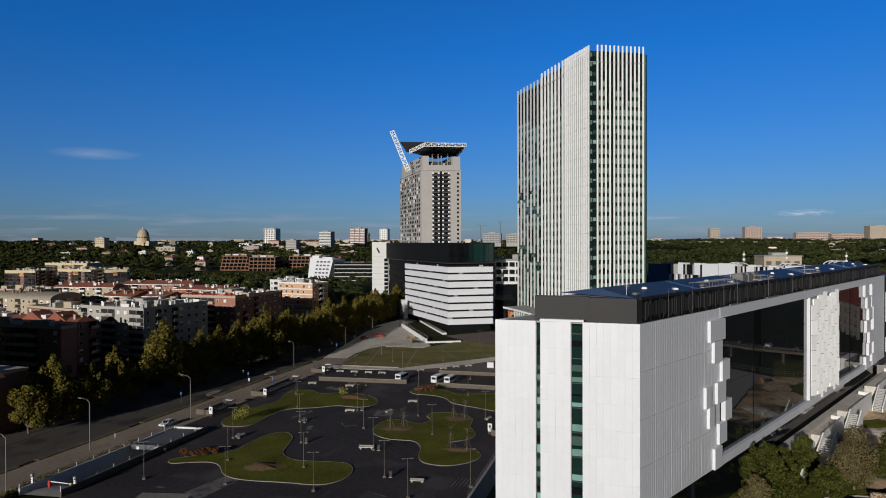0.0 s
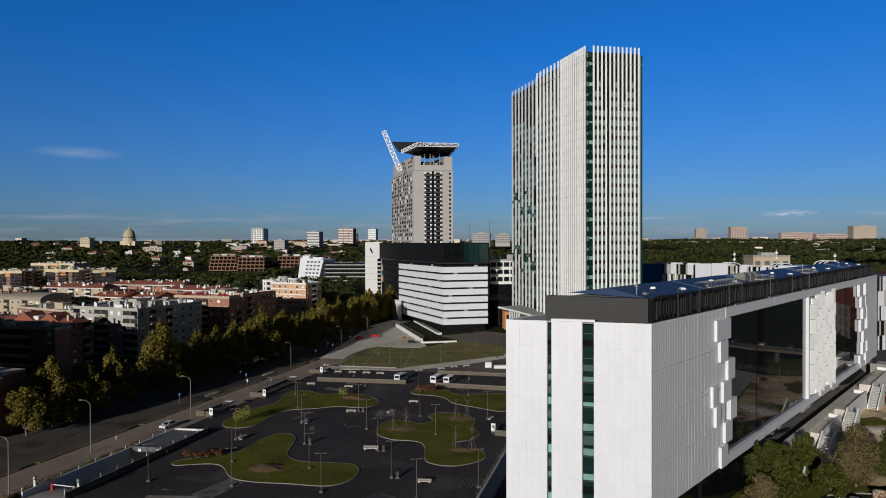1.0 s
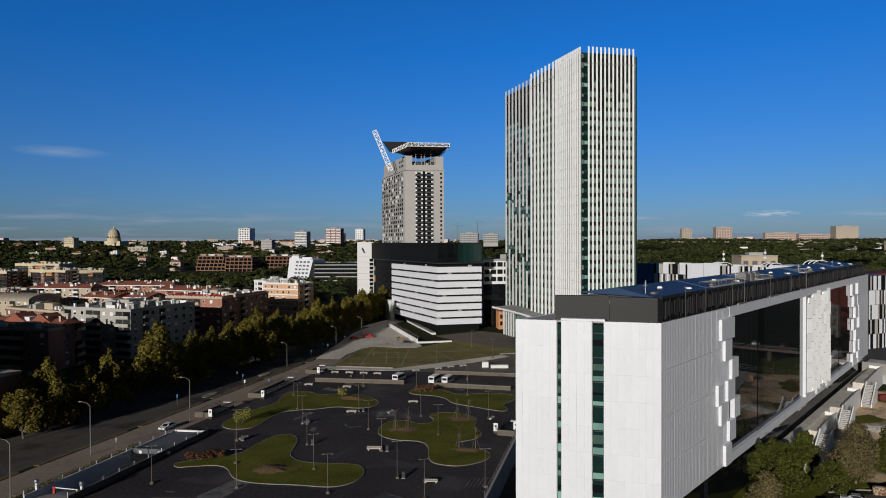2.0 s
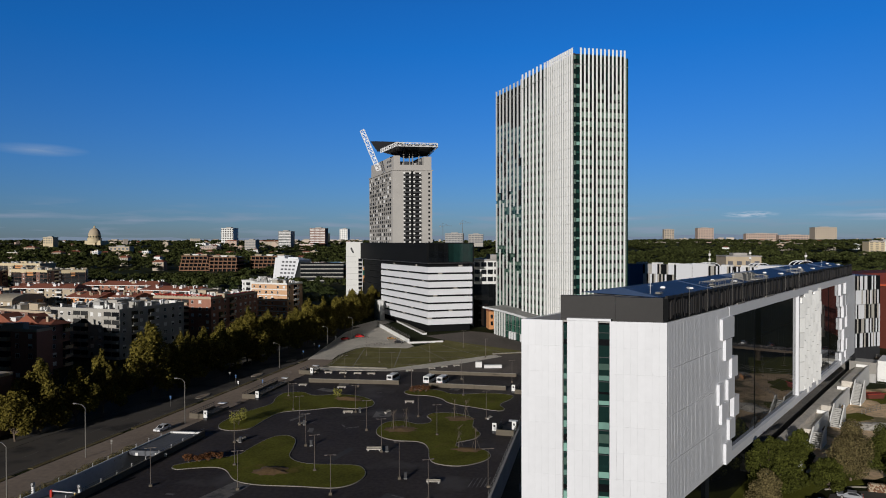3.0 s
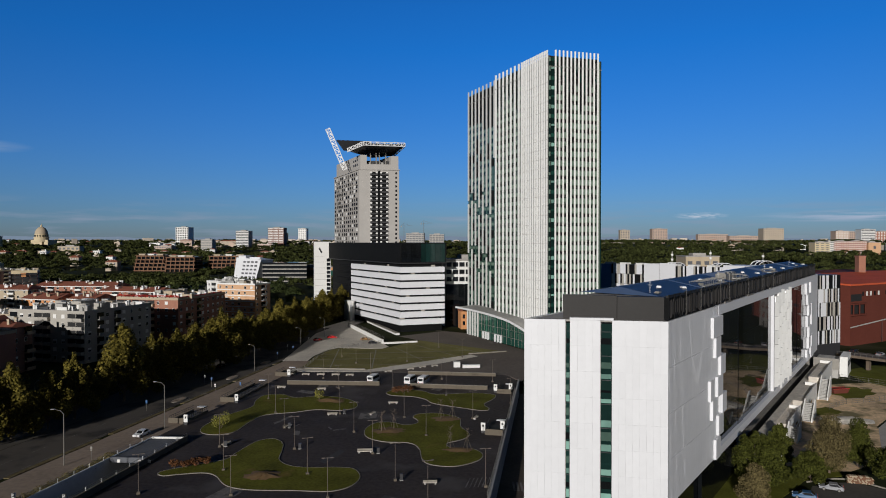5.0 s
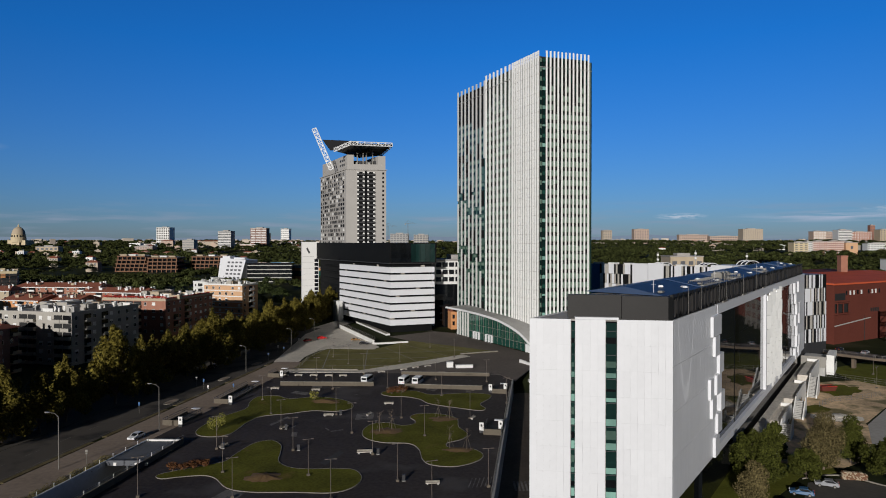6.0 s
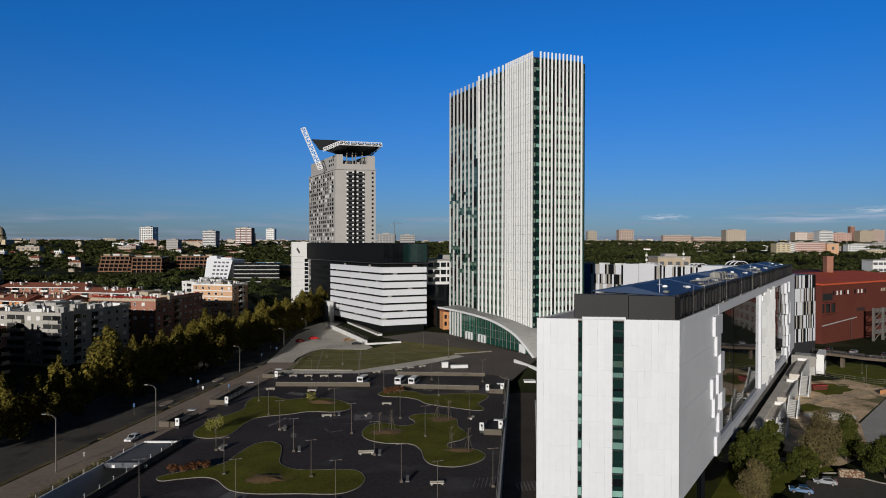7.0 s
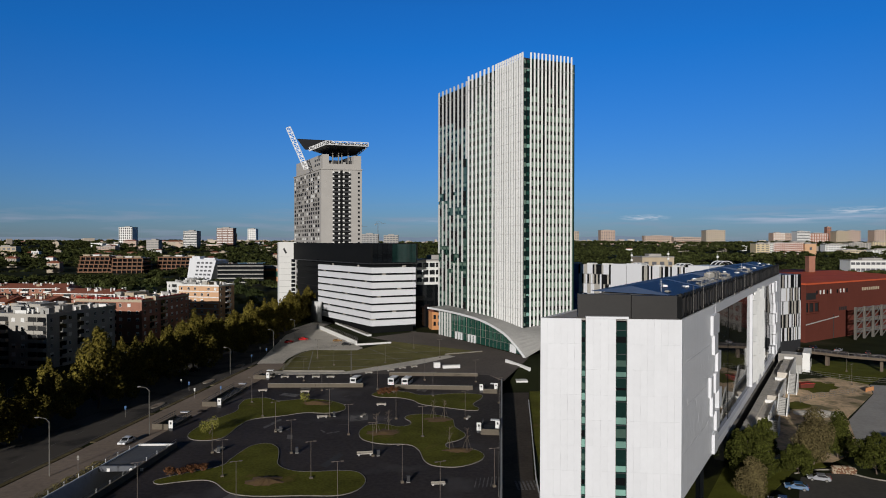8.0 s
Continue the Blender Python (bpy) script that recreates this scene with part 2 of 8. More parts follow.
M["leaf_dark"] = mat("evergreen_leaf", (0.032, 0.042, 0.013), 0.85, 0.35, 0.1, 1.0, 0.0, spec=0.1, island=0.45)
M["leaf_olive"] = mat("olive_leaf", (0.115, 0.092, 0.04), 0.85, 0.3, 0.3, 1.0, 0.0, spec=0.1, island=0.35)
M["leaf_wood"] = mat("pine_wood_leaf", (0.036, 0.042, 0.013), 0.9, 0.7, 0.006, 0.05, 0.0, spec=0.05, island=0.6)
M["leaf_rust"] = mat("autumn_leaf", (0.125, 0.055, 0.024), 0.85, 0.3, 0.5, 2.0, 0.0, spec=0.1, island=0.4)
M["brick"] = mat("brick_facade", (0.31, 0.14, 0.092), 0.85, 0.15, 0.3, 2.0, 0.15)
M["darkbrick"] = mat("dark_brick_facade", (0.2, 0.108, 0.082), 0.85, 0.15, 0.3, 2.0, 0.15)
M["pink"] = mat("salmon_render", (0.55, 0.33, 0.19), 0.85, 0.1, 0.2, 2.0, 0.1)
M["orange"] = mat("orange_render", (0.55, 0.25, 0.1), 0.85, 0.1, 0.2, 2.0, 0.1)
M["cream"] = mat("cream_render", (0.55, 0.45, 0.29), 0.85, 0.1, 0.2, 2.0, 0.1)
M["grey_render"] = mat("grey_render", (0.37, 0.345, 0.305), 0.85, 0.08, 0.2, 2.0, 0.1)
M["tan"] = mat("tan_render", (0.42, 0.34, 0.24), 0.85, 0.12, 0.2, 2.0, 0.1)
M["rust"] = mat("rust_panels", (0.19, 0.09, 0.045), 0.75, 0.2, 0.2, 2.0, 0.1)
M["redmetal"] = mat("red_panels", (0.115, 0.033, 0.023), 0.85, 0.12, 0.1, 1.0, 0.06, spec=0.12)
M["tanwall"] = mat("tan_concrete", (0.115, 0.095, 0.07), 0.9, 0.15, 0.3, 2.0, 0.1)
M["lamp"] = mat("brown_lamp_steel", (0.13, 0.105, 0.085), 0.6, 0.1, 0.4, 3.0, 0.03)
M["tile"] = mat("roof_tile", (0.24, 0.075, 0.04), 0.85, 0.25, 0.4, 3.0, 0.4)
M["flatroof"] = mat("roof_membrane", (0.33, 0.31, 0.29), 0.85, 0.2, 0.2, 1.5, 0.1)
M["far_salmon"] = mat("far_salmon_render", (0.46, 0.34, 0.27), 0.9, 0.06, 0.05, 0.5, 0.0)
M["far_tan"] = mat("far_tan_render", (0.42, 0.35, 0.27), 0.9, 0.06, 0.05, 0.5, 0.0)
M["far_window"] = mat("far_window", (0.10, 0.10, 0.11), 0.4, 0.1, 0.1, 1.0, 0.0)
# tyre black, also used on flat sheets that stand in for shaded openings
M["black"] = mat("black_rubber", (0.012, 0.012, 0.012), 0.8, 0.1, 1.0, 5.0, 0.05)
M["yellow"] = mat("yellow_paint", (0.6, 0.4, 0.05), 0.6, 0.1, 0.5, 3.0, 0.05)
M["red"] = mat("red_paint", (0.5, 0.04, 0.025), 0.4, 0.08, 0.5, 3.0, 0.02)
M["blue"] = mat("blue_paint", (0.03, 0.12, 0.3), 0.35, 0.08, 0.5, 3.0, 0.02)


# ---- mesh helpers ----
class MB:
    """Collects vertices and faces; a frame m places what is added."""

    def __init__(self, m=None):
        self.v, self.f, self.k, self.m = [], [], [], m or Matrix()
        self.slot = 0

    def add(self, pts, faces):
        o = len(self.v)
        self.v += [tuple(self.m @ Vector(p)) for p in pts]
        self.f += [tuple(i + o for i in f) for f in faces]
        self.k += [self.slot] * len(faces)
        return self

    def box(self, x0, y0, z0, x1, y1, z1):
        return self.add([(x0, y0, z0), (x1, y0, z0), (x1, y1, z0), (x0, y1, z0), (x0, y0, z1), (x1, y0, z1), (x1, y1, z1), (x0, y1, z1)],
                        [(0, 3, 2, 1), (4, 5, 6, 7), (0, 1, 5, 4), (1, 2, 6, 5), (2, 3, 7, 6), (3, 0, 4, 7)])

    def prism(self, poly, z0, z1):
        n = len(poly)
        area = sum(poly[i][0] * poly[(i + 1) % n][1] - poly[(i + 1) % n][0] * poly[i][1] for i in range(n))
        if area < 0:
            poly = poly[::-1]
        lo = [z0] * n if isinstance(z0, (int, float)) else z0
        hi = [z1] * n if isinstance(z1, (int, float)) else z1
        return self.add([(x, y, z) for (x, y), z in zip(poly, lo)] + [(x, y, z) for (x, y), z in zip(poly, hi)],
                        [tuple(range(n))[::-1], tuple(range(n, 2 * n))] + [(i, (i + 1) % n, n + (i + 1) % n, n + i) for i in range(n)])

    def rod(self, p, q, r0, r1=None, n=6):
        p, q = Vector(p), Vector(q)
        r1 = r0 if r1 is None else r1
        a = (q - p).normalized()
        u = a.orthogonal().normalized()
        w = a.cross(u)
        ring = lambda c, r: [c + r * (math.cos(2 * math.pi * i / n) * u + math.sin(2 * math.pi * i / n) * w) for i in range(n)]
        return self.add(ring(p, r0) + ring(q, r1), [tuple(range(n))[::-1], tuple(range(n, 2 * n))] + [(i, (i + 1) % n, n + (i + 1) % n, n + i) for i in range(n)])

    def lathe(self, profile, n=24, cx=0.0, cy=0.0):
        pts = [(cx + r * math.cos(2 * math.pi * i / n), cy + r * math.sin(2 * math.pi * i / n), z) for r, z in profile for i in range(n)]
        fs = [(j * n + i, j * n + (i + 1) % n, (j + 1) * n + (i + 1) % n, (j + 1) * n + i) for j in range(len(profile) - 1) for i in range(n)]
        return self.add(pts, fs + [tuple(range((len(profile) - 1) * n, len(profile) * n))])

    def mesh(self, name, mats, smooth=False):
        me = bpy.data.meshes.new(name)
        me.from_pydata(self.v, [], self.f)
        for q in mats if isinstance(mats, (list, tuple)) else [mats]:
            me.materials.append(q)
        if any(self.k):
            me.polygons.foreach_set("material_index", self.k)
        if smooth:
            me.polygons.foreach_set("use_smooth", [True] * len(me.polygons))
        me.update()
        return me


def part(name, mb, material, parent=None, label="", smooth=False, at=None):
    """Links what mb collected as one mesh object under a thing or part."""
    ob = new(name, mb.mesh(name, material, smooth) if isinstance(mb, MB) else mb)
    if at is not None:
        ob.matrix_basis = at
    if parent:
        ob.parent = parent
    return tagged(ob, label)


def thing(name, label, category, at=None, group="", kind=""):
    ob = new(name)
    if at is not None:
        ob.matrix_basis = at
    return tagged(ob, label, category, group, kind)


def setting(name, mb, material, label, category, smooth=False):
    return tagged(part(name, mb, material, None, "", smooth), label, category, "", "structure")


def frame_on(a, b, z=0.0):
    """A frame at plan point a: x runs to b, y into the building (to the left of the way), z up."""
    return pose(a[0], a[1], z, 0, 0, math.degrees(math.atan2(b[1] - a[1], b[0] - a[0])))


def smoothstep(a, b, x):
    t = min(1.0, max(0.0, (x - a) / (b - a)))
    return t * t * (3 - 2 * t)


def dist(a, b):
    return math.hypot(a[0] - b[0], a[1] - b[1])


def along(pts, t):
    t *= len(pts) - 1
    i = min(int(t), len(pts) - 2)
    return tuple(a + (b - a) * (t - i) for a, b in zip(pts[i], pts[i + 1]))


# ---- ground and roads ----
def park_edge(y):
    return -13.2 + 0.127 * (y - 115)


def verge_x(y):
    return -102.4 + 0.142 * (y - 118)


def ground_z(x, y):
    d = math.hypot(x, y)
    low = smoothstep(-3.2, -1.6, x - park_edge(y)) * (1 - smoothstep(205, 232, y) * (1 - smoothstep(44, 60, x)))
    z = -0.06 - 3.9 * smoothstep(96, 122, y) * (1 if -93.0 + 0.125 * (y - 105) < x < -81.3 + 0.11 * (y - 105) and y < 142 else 0) - 4.0 * low * (1 - smoothstep(420, 700, d))
    z += 36 * smoothstep(900, 2300, d) + 5 * noise.noise((x * 0.004, y * 0.004, 0.3)) * smoothstep(500, 1200, d)
    return z


def spread(lo, hi, near, step, far):
    """Grid lines: even near the middle, wider and wider outwards."""
    out, v = list(np.arange(near[0], near[1] + 0.01, step)), near[1]
    s = step
    while v < hi:
        s *= far
        v += s
        out.append(min(v, hi))
    v, s = near[0], step
    while v > lo:
        s *= far
        v -= s
        out.insert(0, max(v, lo))
    return out


gx, gy = spread(-4800, 4800, (-112, 130), 1.5, 1.14), spread(-600, 4800, (40, 300), 2.5, 1.10)
gm = MB()
gm.v = [(x, y, ground_z(x, y)) for y in gy for x in gx]
nx = len(gx)
gm.f = [(j * nx + i, j * nx + i + 1, (j + 1) * nx + i + 1, (j + 1) * nx + i) for j in range(len(gy) - 1) for i in range(nx - 1)]
gm.k = [0] * len(gm.f)
setting("ground", gm, M["land"], "wide city ground of earth, scrub and paving reaching the hills", "ground", True)


def strip(edge_a, edge_b, ys, z):
    m = MB()
    for a, b in zip(ys, ys[1:]):
        m.add([(edge_a(a), a, z), (edge_b(a), a, z), (edge_b(b), b, z), (edge_a(b), b, z)], [(0, 1, 2, 3)])
    return m


YS = list(range(40, 340, 12))
setting("road", strip(lambda y: verge_x(y) - 15, lambda y: verge_x(y) - 0.6, YS, 0.0), M["avenue"], "asphalt avenue darkened for shade beside a row of plane trees", "road")
setting("pavement_1", strip(lambda y: verge_x(y) - 26, lambda y: verge_x(y) - 15, YS, 0.05), M["treepit"], "earth pavement coloured dark for the shade under the plane trees", "pavement")
setting("pavement_2", strip(lambda y: verge_x(y) + 0.6, lambda y: min(verge_x(y) + 11.5, -91.3 + 0.125 * (y - 105)) if y < 140 else verge_x(y) + 11.5, list(range(40, 136, 12)) + [139.6, 140.4, 148] + list(range(160, 232, 12)) + [236], 0.02), M["beige"], "worn brownish service road with parked cars", "road")
vm = MB()
for a in range(48, 232, 4):
    if a % 28 > 3:
        vm.add([(verge_x(a) - 0.6, a, 0.0), (verge_x(a) + 0.6, a, 0.0), (verge_x(a + 4) + 0.6, a + 4, 0.0), (verge_x(a + 4) - 0.6, a + 4, 0.0),
                (verge_x(a) - 0.6, a, 0.16), (verge_x(a) + 0.6, a, 0.16), (verge_x(a + 4) + 0.6, a + 4, 0.16), (verge_x(a + 4) - 0.6, a + 4, 0.16)],
               [(4, 5, 6, 7), (0, 1, 5, 4), (1, 2, 6, 5), (2, 3, 7, 6), (3, 0, 4, 7)])
setting("trim_verge", vm, M["verge"], "narrow kerbed verge of dry weeds along the avenue", "verge")
lm = MB()
for a in range(50, 320, 9):
    for off in (-7.6, ):
        lm.add([(verge_x(a) + off, a, 0.008), (verge_x(a) + off + 0.14, a, 0.008), (verge_x(a + 4) + off + 0.14, a + 4, 0.008), (verge_x(a + 4) + off, a + 4, 0.008)], [(0, 1, 2, 3)])
lm.add([(verge_x(45) - 1.6, 45, 0.008), (verge_x(45) - 1.45, 45, 0.008), (verge_x(310) - 1.45, 310, 0.008), (verge_x(310) - 1.6, 310, 0.008)], [(0, 1, 2, 3)])
setting("trim_lane_marking", lm, M["worn"], "worn white lane lines painted on the avenue", "lane marking")

park_poly = [(-90, 40), (park_edge(40), 40), (park_edge(204), 204), (-5, 214), (-50, 217), (-80, 216), (-82, 200), (-87.6, 141), (-79.3, 140.5), (-82.9, 105), (-83.6, 98)]
setting("pavement_car_park", MB().prism(park_poly, -0.3, 0.0), M["asphalt"], "dark patched asphalt of a large car park", "car park")
setting("pavement_plaza", MB().prism([(-86, 236), (-76.5, 223), (-77, 246), (-74.5, 261), (-71, 266), (-53, 264.5), (-51, 270), (-80, 334), (-72, 362), (-84, 366), (-92, 330)], -0.3, 0.012), M["plaza"],
        "pale gravelly plaza with a few parked cars", "plaza")
setting("pavement_forecourt", MB().prism([(-50, 217.1), (-5, 214.1), (park_edge(204) + 1, 205), (14, 246), (-20, 312), (-30, 318), (-50, 300), (-39.3, 287.4), (-2.3, 259.2), (-17.3, 252.6), (-29.2, 241.5)], -0.3, 0.008), M["road"],
        "dark asphalt forecourt of the tower hall", "pavement")
setting("lawn_field", MB().prism([(-75.5, 222), (-52.5, 220.9), (-29.2, 241.4), (-17.3, 252.5), (-2.4, 259), (-39.2, 287.2), (-49, 271), (-52.6, 264), (-70.8, 264.9), (-73.8, 260), (-76, 244)], -0.3, 0.05), M["drygrass"],
        "dry fenced lawn in front of the office building", "lawn")
setting("pavement_path", MB().prism([(-52.3, 220.8), (-78, 221.9), (-79, 216.6), (-50, 217.1), (-38, 224.2), (-26, 235.2), (-13.8, 248.5), (-16.6, 252.2)], -0.2, 0.03), M["plaza"],
        "pale paved path widening beside the dry lawn", "path")
pm = MB()
for k in range(5):
    p, q = along([(-70, 222.6), (-52, 222.4), (-31, 241.5), (-18, 253), (-6, 259.5)], k / 5 + 0.06), along([(-72, 262), (-53, 262), (-47, 272), (-38, 285), (-20, 272)], k / 5 + 0.02)
    pm.add([(p[0], p[1], 0.056), (p[0] + 0.35, p[1], 0.056), (q[0] + 0.35, q[1], 0.056), (q[0], q[1], 0.056)], [(0, 1, 2, 3)])
for k in range(3):
    p, q = (-74.5, 228 + 11 * k), (-44.0 + 14 * k, 230 + 16 * k)
    pm.add([(p[0], p[1], 0.058), (p[0], p[1] - 0.5, 0.058), (q[0], q[1] - 0.5, 0.058), (q[0], q[1], 0.058)], [(0, 1, 2, 3)])
setting("trim_lawn_path", pm, M["kerb"], "thin worn paths across the dry lawn", "path")


def closed_curve(ctrl, n=6):
    """A smooth closed outline through corner points (uniform cubic)."""
    out, c = [], len(ctrl)
    for i in range(c):
        p = [Vector(ctrl[(i + k - 1) % c]) for k in range(4)]
        for j in range(n):
            t = j / n
            out.append(tuple(0.5 * (2 * p[1] + (p[2] - p[0]) * t + (2 * p[0] - 5 * p[1] + 4 * p[2] - p[3]) * t * t + (3 * p[1] - p[0] - 3 * p[2] + p[3]) * t ** 3)))
    return out


def inset(poly, d):
    """The outline moved inwards by d (outwards where negative), edge by edge."""
    n = len(poly)
    area = sum(poly[i][0] * poly[(i + 1) % n][1] - poly[(i + 1) % n][0] * poly[i][1] for i in range(n))
    s = d if area > 0 else -d
    out = []
    for i in range(n):
        p, q, r = (Vector(poly[k % n][:2]) for k in (i - 1, i, i + 1))
        u, w = (q - p).normalized(), (r - q).normalized()
        nu, nw = Vector((-u.y, u.x)), Vector((-w.y, w.x))
        den = 1 + nu.dot(nw)
        out.append(tuple(q + (nu + nw) * (s / max(den, 0.3))))
    return out


def lawn_island(ctrl, label):
    th = thing("lawn_island", label, "lawn", group="lawn islands of the car park", kind="structure")
    o = closed_curve(ctrl)
    i = inset(o, 0.13)
    n = len(o)
    kb = MB()
    kb.v = [(x, y, z) for z, ring in ((0.0, o), (0.14, o), (0.14, i), (0.0, i)) for x, y in ring]
    kb.f = [(r * n + k, r * n + (k + 1) % n, (r + 1) * n + (k + 1) % n, (r + 1) * n + k) for r in range(3) for k in range(n)]
    kb.k = [0] * len(kb.f)
    part("kerb", kb, M["kerb"], th, "pale stone kerb")
    pts, _, tris, _, _, _ = geometry.delaunay_2d_cdt([Vector(p) for p in i], [], [list(range(n))], 1, 1e-4)
    me = bpy.data.meshes.new("grass")
    me.from_pydata([(p.x, p.y, 0.12) for p in pts], [], [tuple(q) for q in tris])
    me.materials.append(M["grass"])
    part("grass", me, None, th, "mown olive-green grass")
    return th


ISLANDS = [
    [(-75.9, 120.8), (-74.6, 118.6), (-71.6, 119.5), (-67.5, 120.4), (-64.6, 119.0), (-60.8, 114.3), (-56.0, 112.5), (-48.1, 112.5), (-41.5, 112.4), (-38.2, 115.2), (-37.4, 119.6), (-39.2, 123.7), (-42.5, 124.6), (-50.5, 124.5), (-55.0, 128.0), (-56.3, 133.9), (-57.6, 139.0), (-60.6, 142.2), (-63.8, 140.0), (-65.5, 132.5), (-66.2, 128.2), (-70.5, 125.0)],
    [(-41.5, 150.0), (-40.2, 144.3), (-36.0, 141.0), (-30.2, 140.3), (-27.8, 136.5), (-26.7, 130.0), (-24.7, 126.8), (-20.0, 126.0), (-15.6, 129.2), (-14.3, 133.2), (-16.4, 136.9), (-20.9, 137.4), (-21.8, 140.6), (-18.5, 143.5), (-17.1, 147.6), (-19.1, 153.4), (-19.6, 160.6), (-24.0, 164.8), (-29.6, 164.6), (-31.3, 161.6), (-29.9, 158.4), (-30.0, 155.6), (-32.6, 154.3), (-36.4, 156.5), (-40.0, 155.4)],
    [(-80.2, 150.5), (-78.4, 145.8), (-74.5, 144.5), (-71.2, 147.0), (-70.4, 155.5), (-68.6, 161.6), (-62.0, 164.5), (-57.0, 167.3), (-51.0, 166.8), (-47.2, 169.6), (-47.8, 175.0), (-52.2, 180.0), (-59.0, 182.3), (-66.0, 180.2), (-70.5, 183.6), (-75.5, 182.4), (-76.0, 176.0), (-75.0, 169.0), (-79.0, 159.5)],
    [(-41.3, 187.2), (-39.0, 183.7), (-33.5, 182.7), (-29.6, 179.8), (-27.0, 175.2), (-20.5, 171.4), (-13.8, 168.2), (-11.9, 170.2), (-13.1, 175.0), (-10.2, 181.5), (-10.2, 186.0), (-16.5, 187.6), (-26.5, 185.7), (-31.0, 189.6), (-38.0, 191.8)],
]
for c, lab in zip(ISLANDS, ("curved lawn island with a bare mound and red shrubs", "curved lawn island with staked young trees",
                            "long curved lawn island with a small autumn tree", "narrow curved lawn island with rusty shrubs")):
    lawn_island(c, lab)


# ---- white office building with glass flank ----
WC, WA = (-8.46, 102.3), (13.0, 99.3)
WU = (0.556, 0.831)
WLEN = 180.0
WE, WF = (WA[0] + WLEN * WU[0], WA[1] + WLEN * WU[1]), (WC[0] + WLEN * WU[0], WC[1] + WLEN * WU[1])
ZB, ZT = 3.4, 31.8
office = thing("office_building", "long white-panelled office building with a dark glass flank and dark attic", "building")
FF, FW = frame_on(WC, WA), frame_on(WA, WE)
core = inset([WC, WA, WE, WF], 0.9)
part("core", MB().prism(core, -4.2, ZT - 0.3), M["glass_black"], office, "dark glazed base and recesses")
part("roof", MB().prism(inset([WC, WA, WE, WF], 0.3), ZT - 0.3, ZT - 0.02), M["flatroof"], office, "pale flat roof")
part("left_wall", MB().prism([WC, WF, (WF[0] + 0.5, WF[1] - 0.3), (WC[0] + 0.9, WC[1] - 0.1)], -4.2, ZT), M["white2"], office)


def clad(parent, fr, s0, s1, z0, z1, width, height, name="panel", jog=0.0, seed=1, thick=0.3, gap=0.0035, material="white"):
    """Facade panels, each an object of its own on shared meshes."""
    rnd = random.Random(seed)
    ns, nz = max(1, round((s1 - s0) / width)), max(1, round((z1 - z0) / height))
    w, h = (s1 - s0) / ns, (z1 - z0) / nz
    me = MB().box(gap, 0.0, gap, w - gap, thick, h - gap).mesh(name, M[material])
    for i in range(ns):
        for j in range(nz):
            part(name, me, None, parent, at=fr @ pose(s0 + i * w, -rnd.uniform(0, jog), z0 + j * h))


front = part("front_wall", MB(FF).box(0, 0.32, -4.2, 6.3, 0.85, ZT - 0.02).box(7.05, 0.32, -4.2, 11.65, 0.85, ZT - 0.02).box(13.4, 0.32, -4.2, 21.5, 0.85, ZT - 0.02), M["greystone"], office)
for a, b in ((0, 6.35), (7.05, 11.65), (13.4, 21.62)):
    clad(front, FF, a, b, -4.2, ZT, 1.05, 4.0, seed=int(a))
side = part("side_wall", MB(FW).box(0.35, 0.32, ZB, 30.5, 0.85, ZT - 0.02), M["greystone"], office)
part("side_wall", MB(FW).box(89.6, 0.32, ZB, 114.1, 0.85, ZT - 0.02), M["greystone"], office)
part("side_wall", MB(FW).box(160, 0.32, ZB, WLEN, 0.85, ZT - 0.02), M["greystone"], office)
clad(side, FW, 0.0, 30.5, ZB, ZT, 0.62, 7.1, seed=5, gap=0.02)
clad(side, FW, 160, WLEN, ZB, ZT, 2.8, 7.1, seed=6)
# staggered wedge-shaped relief panels between the two glass walls
rr = random.Random(7)
wedges = []
for d0, d1 in ((0.0, 0.72), (0.05, 0.86), (0.0, 0.6)):
    wedges.append(MB().add([(0.03, -d0, 0.06), (2.0, -d1, 0.06), (2.0, 0.3, 0.06), (0.03, 0.3, 0.06), (0.03, -d0, 3.7), (2.0, -d1, 3.7), (2.0, 0.3, 3.7), (0.03, 0.3, 3.7)],
                           [(0, 3, 2, 1), (4, 5, 6, 7), (0, 1, 5, 4), (1, 2, 6, 5), (2, 3, 7, 6), (3, 0, 4, 7)]).mesh("relief_panel", M["fin"]))
for i in range(12):
    lift = (0.0, 1.4, 0.6, 2.2, 1.0, 2.8)[i % 6]
    for j in range(7):
        z = 4.0 + lift + 3.75 * (j - 0.6)
        if 3.6 < z < 27.2:
            part("relief_panel", wedges[(i + 2 * j + rr.randint(0, 1)) % 3], None, side, at=FW @ pose(89.8 + 2.02 * i, 0, z))
part("white_slat", MB(FW).box(87.3, -0.3, 5.0, 88.3, 0.5, 30.0), M["white"], office)
for j in range(7):
    part("green_pane", MB(FW).box(114.2, 0.2, 5.1 + 3.55 * j, 117.2, 0.5, 5.1 + 3.55 * j + 1.6), M["glass_spandrel"], office, "pale green glass pane")
    part("green_pane", MB(FW).box(114.2, 0.24, 6.75 + 3.55 * j, 117.2, 0.5, 8.6 + 3.55 * j), M["glass_teal"], office, "dark green glass pane")
for s0, s1, top in ((25.1, 32.0, 29.95), (26.9, 30.6, 26.1), (30.6, 34.2, 22.4), (28.4, 32.3, 18.65), (23.3, 25.6, 18.65), (32.0, 35.2, 14.95), (24.8, 27.0, 14.95), (29.3, 32.8, 11.2), (27.3, 30.6, 7.15)):
    part("projecting_panel", MB(FW).box(s0, -0.5, top - 3.72, s1, 0.3, top), M["white"], side)
